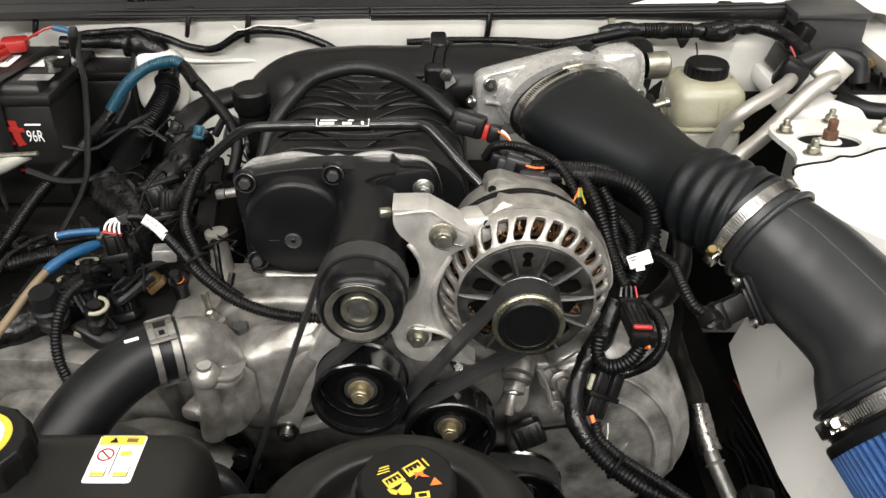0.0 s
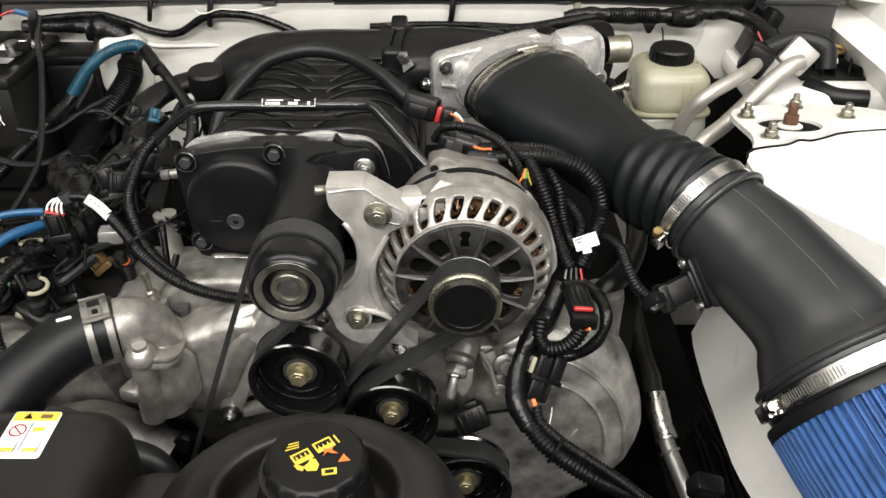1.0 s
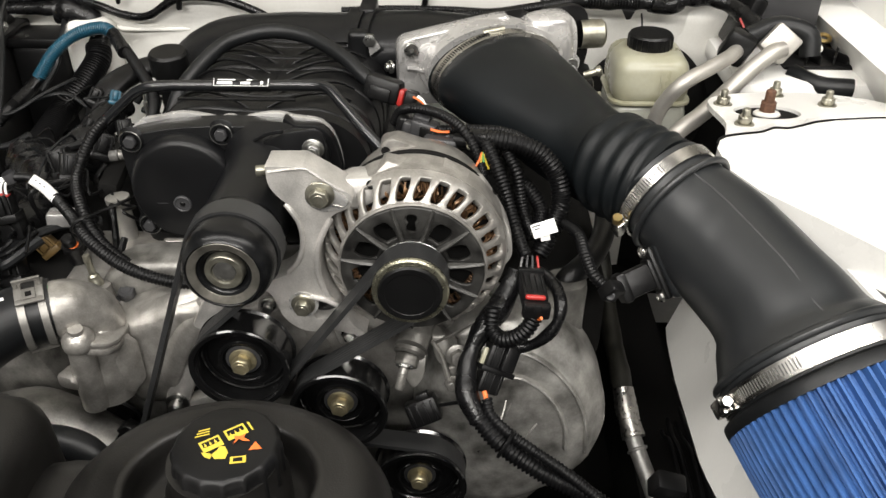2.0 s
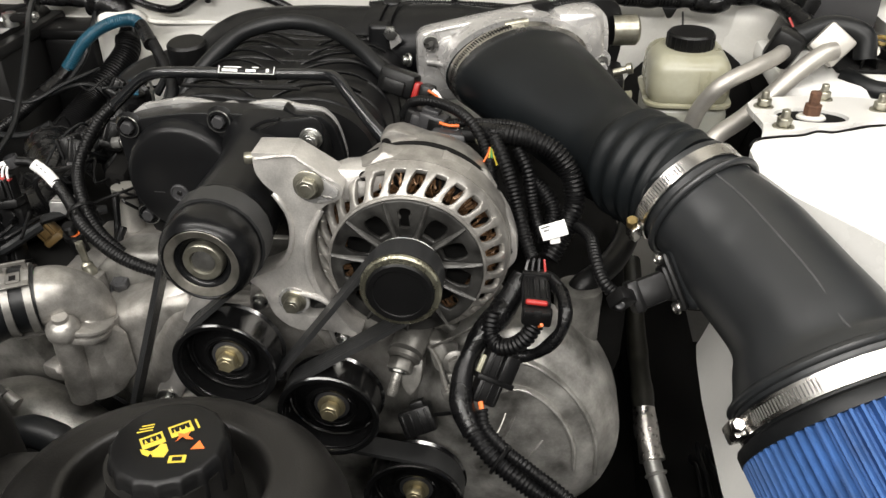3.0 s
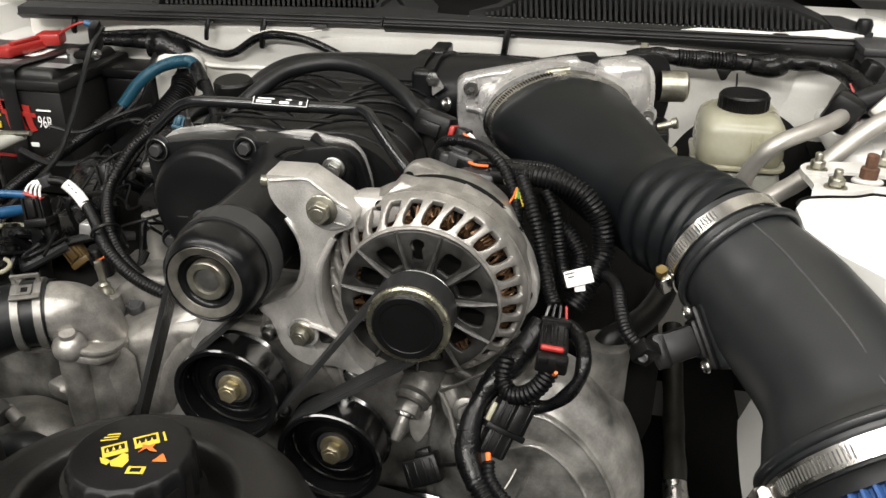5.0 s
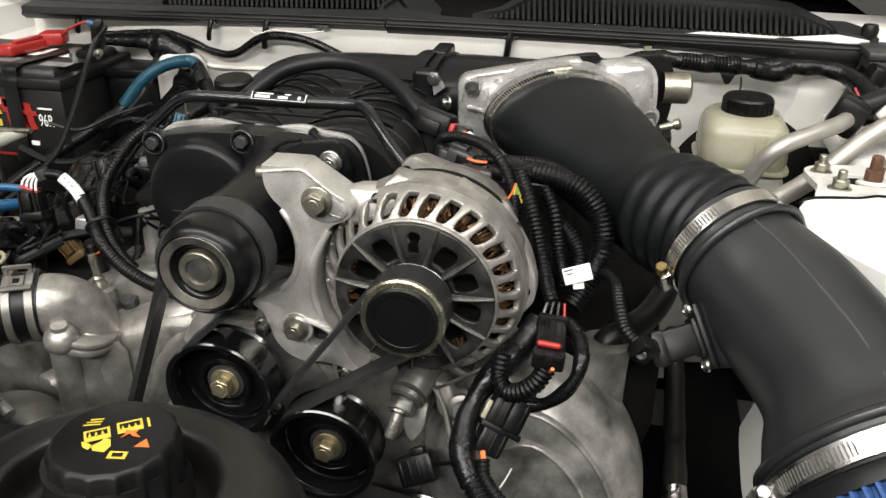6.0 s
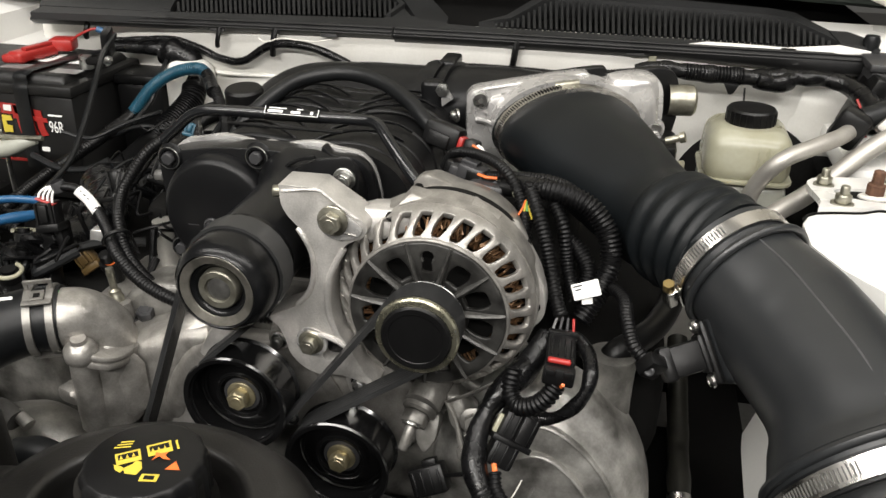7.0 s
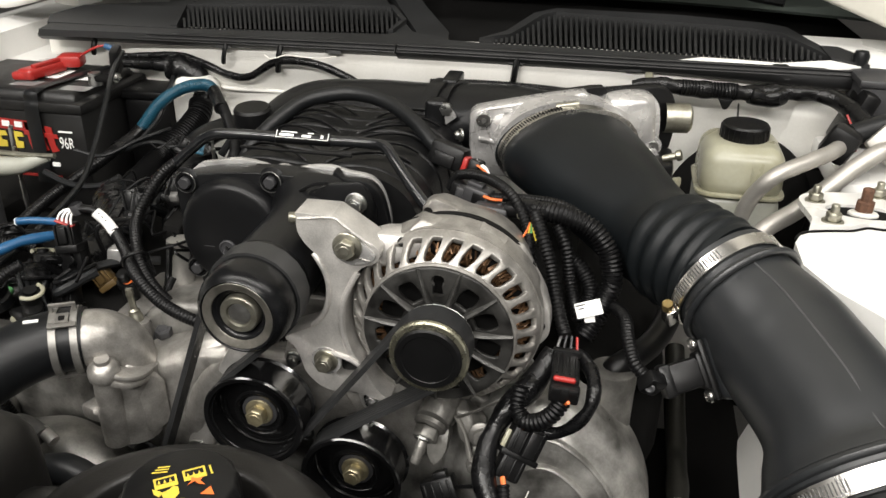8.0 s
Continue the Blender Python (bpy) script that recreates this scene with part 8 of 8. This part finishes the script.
for k in range(7):
    lathe([(0.0041, -0.0005), (0.0047, 0), (0.0041, 0.0005)], Vector((0.066, 0.5875, 0.705)) + Vector((-0.2, -0.58, -0.68)).normalized() * (0.006 + 0.0016 * k), (-0.2, -0.58, -0.68), 14, stud)
part("sender_stud", stud, CLAMP_GREY, sd, "threaded stud")
part("cast_ear", lump([(0.062, 0.612, 0.70), (0.085, 0.612, 0.705), (0.084, 0.600, 0.682), (0.066, 0.600, 0.676), (0.074, 0.598, 0.668), (0.062, 0.63, 0.70), (0.086, 0.63, 0.69), (0.07, 0.63, 0.665)], 0.004), CAST_DIRTY_SHADED, sd)
part("cast_block", lump([(0.088, 0.612, 0.722), (0.101, 0.612, 0.724), (0.112, 0.606, 0.700), (0.098, 0.602, 0.694), (0.090, 0.640, 0.722), (0.114, 0.640, 0.698), (0.092, 0.608, 0.70)], 0.0025), CAST_DIRTY_SHADED, sd)
part("cast_block", lump([(0.100, 0.606, 0.690), (0.113, 0.606, 0.694), (0.116, 0.600, 0.672), (0.104, 0.598, 0.668), (0.10, 0.635, 0.69), (0.116, 0.635, 0.67)], 0.0025), CAST_DIRTY_SHADED, sd)
part("block_rib", sweep([(0.090, 0.609, 0.719), (0.099, 0.605, 0.703), (0.105, 0.599, 0.684), (0.110, 0.597, 0.671)], lambda s: (0.0022, 0.003), 8), CAST_WORN, sd)
bolt(sd, (0.1135, 0.603, 0.708), (0.1, -1, 0.3), 0.0075, CLAMP_GREY, "dull flanged bolt", 0.008)
bolt(sd, (0.1095, 0.598, 0.679), (-0.1, -1, 0.2), 0.0055, CLAMP_GREY, "dull flanged bolt", 0.007)
part("brace", sweep([(0.094, 0.596, 0.728), (0.112, 0.598, 0.738), (0.13, 0.604, 0.747)], lambda s: (0.0012, 0.004), 8), CAST_DIRTY_SHADED, sd, "thin cast brace")
pm = Euler((radians(-28), radians(-22), 0.15)).to_matrix()
part("plug", box((0.083, 0.583, 0.658), (0.030, 0.018, 0.024), 0.003, pm), BLACK_PLASTIC, sd, "black sender plug")
for k in range(4):
    part("plug_rib", box(Vector((0.083, 0.583, 0.658)) + pm @ Vector((-0.0105 + 0.007 * k, -0.0093, 0)), (0.002, 0.003, 0.019), 0.0005, pm), BLACK_PLASTIC, sd)
part("plug_latch", box(Vector((0.083, 0.583, 0.658)) + pm @ Vector((0.004, 0, 0.0135)), (0.012, 0.011, 0.006), 0.001, pm), BLACK_PLASTIC, sd)
wire("lead", [(0.097, 0.584, 0.664), (0.107, 0.578, 0.672), (0.118, 0.572, 0.680)], 0.0018, BLACK_PLASTIC, "", sd)

# pipe wrapped in foil beside the engine
fp = thing("wrapped_pipe", (0.27, 0.64, 0.6), "dull steel pipe partly wrapped in foil", "pipe")
part("pipe", sweep([(0.298, 0.95, 0.60), (0.301, 0.881, 0.566), (0.301, 0.817, 0.553), (0.299, 0.76, 0.56), (0.299, 0.70, 0.550)], 0.0115, 16, wobble=0.12), SOOT_PIPE, fp)
part("foil_wrap", sweep([(0.297, 0.72, 0.565), (0.300, 0.697, 0.550), (0.305, 0.675, 0.536)], 0.0105, 16, wobble=0.4), FOIL, fp, "crumpled foil wrap")
part("bright_pipe", sweep([(0.303, 0.68, 0.539), (0.309, 0.66, 0.527), (0.325, 0.61, 0.50), (0.345, 0.55, 0.46)], 0.0090, 18), DULL_STEEL, fp, "bright steel section")
part("pipe_ring", torus((0.308, 0.664, 0.529), (0.3, -0.75, -0.5), 0.0098, 0.0018, 24, 8), DULL_STEEL, fp)
for mt, lab, dy, dz, r in ((RED, "red lead", 0.0, 0.006, 0.0017), (RED, "red lead", 0.012, 0.003, 0.0012), (BLUE, "blue lead", -0.008, -0.004, 0.0024)):
    far = [] if mt is BLUE else [(0.436, 0.935 + dy, 0.398 + dz), (0.435, 0.834 + dy, 0.426 + dz)]
    wire("chassis_lead", far + [(0.434, 0.768 + dy, 0.446 + dz), (0.433, 0.735 + dy, 0.460 + dz), (0.430, 0.69 + dy, 0.472 + dz), (0.425, 0.62 + dy, 0.475 + dz)], r, mt, lab + " along the inner wing")
for k in range(5):
    wire("chassis_lead", [(0.420 - 0.010 * k, 0.95, 0.385), (0.418 - 0.010 * k, 0.86 - 0.01 * k, 0.412 + 0.004 * (k % 2)), (0.416 - 0.011 * k, 0.78, 0.434), (0.412 - 0.010 * k, 0.70 + 0.01 * k, 0.448 + 0.005 * (k % 3)), (0.405 - 0.010 * k, 0.60, 0.462)], 0.0026 + 0.0008 * (k % 2), LOOM, "black lead along the inner wing")
lc = thing("chassis_connector", (0.30, 0.56, 0.56), "black plug on chassis wiring", "connector")
part("plug_body", box((0.312, 0.565, 0.585), (0.03, 0.02, 0.026), 0.004, Euler((0.3, 0.3, 0)).to_matrix()), BLACK_PLASTIC, lc)
part("plug_body", box((0.318, 0.55, 0.56), (0.022, 0.018, 0.03), 0.004, Euler((0.3, 0.1, 0)).to_matrix()), GREY_PLASTIC, lc)

# ---- right corner by the screen ----
fb = thing("fuse_box", (0.55, 1.19, 0.8), "dark grey plastic fuse box under the cowl", "fuse box")
part("box_body", box((0.54, 1.185, 0.85), (0.10, 0.08, 0.075), 0.006), GREY_PLASTIC, fb)
part("box_lid", box((0.54, 1.183, 0.89), (0.106, 0.086, 0.01), 0.003), GREY_PLASTIC, fb)
part("side_web", box((0.49, 1.15, 0.845), (0.02, 0.06, 0.075), 0.004, Matrix.Rotation(radians(20), 3, "Y")), BLACK_PLASTIC, fb)
gt = thing("grid_tray", (0.58, 1.12, 0.8), "black ribbed plastic tray with a copper washer", "tray")
part("tray_base", box((0.585, 1.115, 0.806), (0.11, 0.09, 0.008), 0.002), BLACK_PLASTIC, gt)
for k in range(6):
    part("tray_rib", box((0.54 + 0.018 * k, 1.115, 0.815), (0.003, 0.088, 0.012), 0.0006, Matrix.Rotation(radians(25 if k % 2 else -25), 3, "Z")), BLACK_PLASTIC, gt)
part("washer", torus((0.595, 1.128, 0.828), (0, -0.3, 1), 0.008, 0.003, 24, 8), BRASS, gt)
part("ring_tab", torus((0.562, 1.075, 0.833), (0, -0.3, 1), 0.010, 0.0025, 24, 8), WHITE_PLASTIC, gt)
part("black_hose", sweep([(0.535, 1.06, 0.805), (0.56, 1.03, 0.80), (0.60, 1.02, 0.80)], 0.012, 14), RUBBER, gt)

# ---- left bank: coils, plugs and castings ----
hd = thing("cam_cover", (-0.34, 0.85, 0.65), "dark cam cover of the engine bank under the wiring", "cam cover")
part("cover_body", box((-0.335, 0.86, 0.665), (0.15, 0.40, 0.10), 0.03, segs=4), SHADE_BLACK, hd)
hf = thing("left_engine_bank", (-0.35, 0.63, 0.6), "weathered cast aluminium cylinder head front", "cylinder head")
part("head_dome", sweep([(-0.41, 0.66, 0.632), (-0.405, 0.62, 0.640), (-0.395, 0.59, 0.637), (-0.385, 0.575, 0.627)], lambda s: (0.05, 0.044 - 0.015 * s), 24, up=(0, 0, 1)), CAST_DIRTY_SHADED, hf, sharp=70)
part("head_plate", plate(smooth_loop([(-0.45, 0.70), (-0.40, 0.715), (-0.35, 0.71), (-0.31, 0.70), (-0.28, 0.66), (-0.27, 0.58), (-0.33, 0.54), (-0.45, 0.56)], 4), 0.625, 0.67, 0.008), CAST_DIRTY_SHADED, hf)
part("lower_casting", sweep([(-0.33, 0.60, 0.62), (-0.29, 0.595, 0.632), (-0.255, 0.59, 0.622), (-0.22, 0.585, 0.60)], lambda s: (0.03, 0.022), 18, up=(0, 0, 1)), CAST_DIRTY_SHADED, hf, sharp=70)
part("lever_stub", sweep([(-0.315, 0.575, 0.665), (-0.295, 0.565, 0.672), (-0.28, 0.56, 0.668)], 0.010, 14), CAST_DARK, hf)
part("stub_pin", sweep([(-0.282, 0.565, 0.672), (-0.268, 0.56, 0.665)], 0.006, 10), CAST_OLD, hf)


def coil_plug(x, y, z, rx, ry, rz, s=1.0, mat=None, clip=None, label="black ignition coil plug with leads"):
    """A two-piece wiring plug with ribs and a latch."""
    ob = thing("wiring_plug", (x, y, z), label, "connector", "left bank plugs")
    m = Euler((radians(rx), radians(ry), radians(rz))).to_matrix()
    o = Vector((x, y, z))
    part("plug_body", box(o, (0.024 * s, 0.02 * s, 0.034 * s), 0.003, m), mat or BLACK_PLASTIC, ob)
    part("plug_collar", box(o + m @ Vector((0, 0, -0.013 * s)), (0.028 * s, 0.024 * s, 0.01 * s), 0.002, m), mat or BLACK_PLASTIC, ob)
    part("plug_latch", box(o + m @ Vector((0, -0.012 * s, 0.004 * s)), (0.010 * s, 0.006 * s, 0.02 * s), 0.001, m), clip or mat or BLACK_PLASTIC, ob)
    part("plug_rib", box(o + m @ Vector((-0.009 * s, -0.011 * s, 0.004 * s)), (0.002, 0.003, 0.024 * s), 0, m), mat or BLACK_PLASTIC, ob)
    part("plug_rib", box(o + m @ Vector((0.009 * s, -0.011 * s, 0.004 * s)), (0.002, 0.003, 0.024 * s), 0, m), mat or BLACK_PLASTIC, ob)
    return ob


five = coil_plug(-0.332, 0.717, 0.789, -14, -8, 8, 0.86, label="black wiring plug with white leads")
part("seal_lip", box((-0.3325, 0.7175, 0.8045), (0.019, 0.014, 0.0022), 0.001, Euler((radians(-14), radians(18), radians(8))).to_matrix()), RED, five)
part("plug_socket", box((-0.333, 0.722, 0.765), (0.024, 0.020, 0.030), 0.003, Euler((radians(-14), radians(-8), radians(8))).to_matrix()), BLACK_PLASTIC, five)
for k in range(4):
    wire("lead", [(-0.3395 + 0.0049 * k, 0.7145, 0.8065 - 0.0018 * k), (-0.3380 + 0.0043 * k, 0.716, 0.8125 - 0.001 * k), (-0.3325 + 0.003 * k, 0.719, 0.8175 - 0.0005 * k), (-0.322 + 0.0008 * k, 0.722, 0.8195 - 0.0005 * k)], 0.0012, PAPER, "white lead", five)
coil_plug(-0.312, 0.7335, 0.7365, -15, -35, 20, 0.75, AMBER, label="amber plastic wiring plug")
coil_plug(-0.300, 0.80, 0.79, -20, 15, 30, 0.9)
coil_plug(-0.318, 0.82, 0.785, -20, -15, 10, 0.9)
coil_plug(-0.28, 0.84, 0.795, -20, 25, 20, 0.85)
coil_plug(-0.303, 0.95, 0.806, -20, 20, 20, 0.5, BLUE_TEAL, label="blue wiring plug behind the supercharger")
coil_plug(-0.33, 0.92, 0.782, -20, 40, 20, 0.6)
coil_plug(-0.345, 0.99, 0.79, -20, 30, 0, 0.65)
coil_plug(-0.326, 0.69, 0.735, -25, -15, 0, 0.95)
def injector_plug(c, tip, r, label):
    """A long round plug with a pale clip at its head, ribs and a boot."""
    ob = thing("injector_plug", c, label, "connector", "left bank plugs")
    a = (Vector(tip) - Vector(c))
    n = a.length
    part("plug_body", lathe([(0, 0), (r * 0.8, 0), (r, 0.002), (r, n * 0.35), (r * 0.82, n * 0.38), (r * 0.82, n * 0.6), (r * 1.1, n * 0.64), (r * 1.1, n * 0.86), (r * 0.7, n * 0.9), (r * 0.7, n), (0, n)], c, a, 14), BLACK_PLASTIC, ob)
    for k in range(3):
        part("plug_rib", lathe([(r * 0.8, -0.0012), (r * 1.02, 0), (r * 0.8, 0.0012)], Vector(c) + a * (0.42 + 0.07 * k), a, 14), BLACK_PLASTIC, ob)
    f = axis_frame(a)
    arc = [Vector(tip) + f @ Vector((r * 1.25 * math.cos(t), r * 1.25 * math.sin(t), -0.002)) for t in np.linspace(-2.6, 0.6, 7)]
    part("retaining_clip", sweep(arc, 0.0021, 8), RESERVOIR, ob, "pale nylon retaining clip")
    return ob


injector_plug((-0.364, 0.706, 0.738), (-0.3665, 0.718, 0.771), 0.0080, "black injector plug with a pale clip")
injector_plug((-0.345, 0.660, 0.726), (-0.340, 0.656, 0.760), 0.0095, "black injector plug with a pale clip")
injector_plug((-0.385, 0.70, 0.722), (-0.388, 0.712, 0.754), 0.0075, "black injector plug with a pale clip")
single("plug_block", lump([(-0.372, 0.655, 0.735), (-0.345, 0.650, 0.722), (-0.318, 0.655, 0.706), (-0.34, 0.645, 0.70), (-0.375, 0.665, 0.72), (-0.35, 0.68, 0.735), (-0.32, 0.68, 0.715)], 0.004), BLACK_PLASTIC, "black moulded coil block among the plugs", "coil")
single("green_clip", box((-0.383, 0.676, 0.742), (0.010, 0.008, 0.008), 0.002, Euler((0.4, 0.3, 0.2)).to_matrix()), GREEN, "small green plastic wiring clip", "clip")
single("pale_clip", box((-0.360, 0.655, 0.722), (0.016, 0.005, 0.006), 0.0015, Euler((0.2, 0.45, 0.1)).to_matrix()), RESERVOIR, "pale plastic wiring clip", "clip")
for k in range(4):
    wire("loose_wire", [(-0.40, 0.70 + 0.012 * k, 0.745), (-0.378, 0.688 + 0.010 * k, 0.756 - 0.006 * k), (-0.362, 0.672 + 0.008 * k, 0.742), (-0.345 + 0.006 * k, 0.662, 0.724)], 0.0022, RUBBER, "thin black wire among the plugs")
single("orange_seal", torus((-0.278, 0.722, 0.742), (0, -0.4, 1), 0.0046, 0.0017, 20, 8), ORANGE, "orange rubber seal ring on an injector", "seal")
single("sealed_plug", lathe([(0.0042, 0), (0.0066, 0.0015), (0.0066, 0.009), (0.005, 0.011), (0, 0.011)], (-0.2795, 0.7205, 0.744), (0, -0.3, 1), 20), BLACK_PLASTIC, "black injector cap over an orange seal", "injector")
single("fuel_injector", lathe([(0.008, 0), (0.008, 0.03), (0.0105, 0.032), (0.0105, 0.038), (0, 0.038)], (-0.280, 0.732, 0.706), (0.03, -0.25, 1), 20), BLACK_PLASTIC, "black fuel injector body", "injector")
single("fuel_rail_end", box((-0.297, 0.750, 0.758), (0.026, 0.024, 0.015), 0.003, Euler((radians(-10), radians(5), 0.2)).to_matrix()), MACHINED, "bright machined fuel rail end", "fuel rail")
single("fuel_rail", box((-0.275, 0.87, 0.765), (0.022, 0.16, 0.020), 0.006, Euler((radians(0), radians(10), 0.15)).to_matrix()), SHADE_BLACK, "near-black fuel rail below the pipe", "fuel rail")
th1 = thing("tagged_harness", (-0.22, 0.68, 0.75), "black corrugated harness with a white printed tag", "wiring loom", "engine bay wiring")
part("sleeve_start", sweep([(-0.319, 0.7225, 0.8185), (-0.309, 0.724, 0.8185), (-0.300, 0.7245, 0.8155), (-0.2815, 0.7215, 0.798)], 0.0046, 14), LOOM, th1)
loom("sleeve", [(-0.2815, 0.7215, 0.798), (-0.262, 0.704, 0.789), (-0.235, 0.675, 0.779), (-0.200, 0.655, 0.765), (-0.160, 0.645, 0.756), (-0.113, 0.64, 0.754), (-0.07, 0.65, 0.75)], 0.0060, "", th1, segs=14)
part("sleeve_cap", lathe([(0.0062, 0), (0.0066, 0.001), (0.0066, 0.010), (0.0058, 0.011), (0, 0.011)], (-0.322, 0.7225, 0.824), (0.25, 0.1, -0.95), 18), GREY_PLASTIC, th1)
part("printed_tag", sweep([(-0.3015, 0.7243, 0.8165), (-0.291, 0.7240, 0.8075), (-0.2805, 0.7205, 0.7965)], lambda s: (0.0055, 0.0055), 18, up=(0, 0, 1)), PAPER, th1, "white printed tag sleeve")
for k in range(3):
    part("printed_bar", box((-0.2955 + 0.0036 * k, 0.7205 - 0.0006 * k, 0.8170 - 0.0032 * k), (0.0022, 0.0012, 0.0006), 0, Euler((radians(35), radians(42), 0)).to_matrix()), GREY_PLASTIC, th1)
loom("branch", [(-0.245, 0.80, 0.85), (-0.257, 0.775, 0.838), (-0.264, 0.74, 0.812), (-0.252, 0.71, 0.796), (-0.230, 0.684, 0.774), (-0.197, 0.665, 0.758), (-0.162, 0.655, 0.749), (-0.12, 0.65, 0.745)], 0.0060, "", th1, segs=14)
part("cable_tie", torus((-0.243, 0.69, 0.787), (0.55, -0.6, -0.5), 0.0125, 0.0018, 24, 6), BLACK_PLASTIC, th1)
bt = thing("blue_crimped_leads", (-0.34, 0.62, 0.8), "blue heat-shrink crimps on a tan sleeved lead", "wire")
part("heat_shrink", sweep([(-0.357, 0.733, 0.781), (-0.366, 0.722, 0.782), (-0.378, 0.702, 0.785), (-0.391, 0.680, 0.782)], lambda s: 0.0046 + 0.0013 * math.sin(3 * s), 12, wobble=0.2), BLUE, bt, "blue heat-shrink")
part("heat_shrink", sweep([(-0.352, 0.731, 0.797), (-0.366, 0.727, 0.7985), (-0.380, 0.723, 0.799), (-0.391, 0.720, 0.798)], lambda s: (0.0038, 0.0046), 12), BLUE, bt, "blue heat-shrink")
part("shrink_mouth", torus((-0.3915, 0.7198, 0.798), (-0.96, -0.25, -0.08), 0.0036, 0.0008, 16, 6), PAPER, bt, "pale open end")
part("ring_terminal", box((-0.350, 0.735, 0.789), (0.016, 0.012, 0.004), 0.0015, Euler((0, 0.3, 0.4)).to_matrix()), DULL_GOLD, bt)
part("tan_sleeve", sweep([(-0.390, 0.682, 0.782), (-0.400, 0.664, 0.774), (-0.412, 0.642, 0.761), (-0.43, 0.60, 0.74), (-0.45, 0.55, 0.71)], 0.0042, 12), TAN, bt, "tan braided sleeve")
loom("lead_sleeve", [(-0.385, 0.735, 0.760), (-0.41, 0.735, 0.765), (-0.45, 0.72, 0.762), (-0.52, 0.70, 0.75)], 0.008, "black corrugated sleeve", bt)
loom("head_loom", [(-0.345, 0.66, 0.785), (-0.360, 0.645, 0.775), (-0.368, 0.628, 0.752), (-0.366, 0.613, 0.728), (-0.357, 0.603, 0.703), (-0.348, 0.597, 0.675), (-0.342, 0.60, 0.65)], 0.0058, "black corrugated loom curving down the cylinder head", segs=14)
single("coil_boot", lathe([(0.016, 0), (0.016, 0.01), (0.013, 0.012), (0.016, 0.016), (0.016, 0.024), (0.013, 0.026), (0.015, 0.03), (0.012, 0.044), (0, 0.044)], (-0.385, 0.66, 0.735), (0, -0.2, 1), 24), RUBBER, "black ribbed rubber coil boot", "boot")
rng = random.Random(11)
for k in range(16):
    x, y = rng.uniform(-0.42, -0.25), rng.uniform(0.70, 1.02)
    z = 0.735 + 0.05 * (y - 0.7) / 0.3
    pts = [(x, y, z)]
    for j in range(4):
        pts.append((pts[-1][0] + rng.uniform(-0.035, 0.035), pts[-1][1] + rng.uniform(-0.045, 0.03), z + rng.uniform(-0.012, 0.03)))
    wire("loose_wire", pts, rng.choice((0.0025, 0.0035, 0.005)), rng.choice((LOOM, TAPE, RUBBER)), "thin black wire among the plugs")
# more plugs and leads crowded over the left bank
rng = random.Random(23)
for k in range(9):
    x, y = rng.uniform(-0.385, -0.265), rng.uniform(0.76, 1.0)
    coil_plug(x, y, 0.742 + 0.03 * (y - 0.75) / 0.25 + rng.uniform(-0.006, 0.012), rng.uniform(-40, 10), rng.uniform(-50, 50), rng.uniform(-40, 40), rng.uniform(0.55, 0.9))
for k in range(16):
    x, y = rng.uniform(-0.40, -0.26), rng.uniform(0.70, 0.99)
    z = 0.752 + 0.04 * (y - 0.7) / 0.3
    pts = [(x, y, z)]
    for j in range(4):
        pts.append((pts[-1][0] + rng.uniform(-0.02, 0.03), pts[-1][1] + rng.uniform(-0.04, 0.03), z + rng.uniform(-0.01, 0.022)))
    wire("loose_wire", pts, rng.choice((0.0012, 0.0016, 0.0022)), rng.choice((LOOM, RUBBER, LOOM)), "thin wire among the plugs")
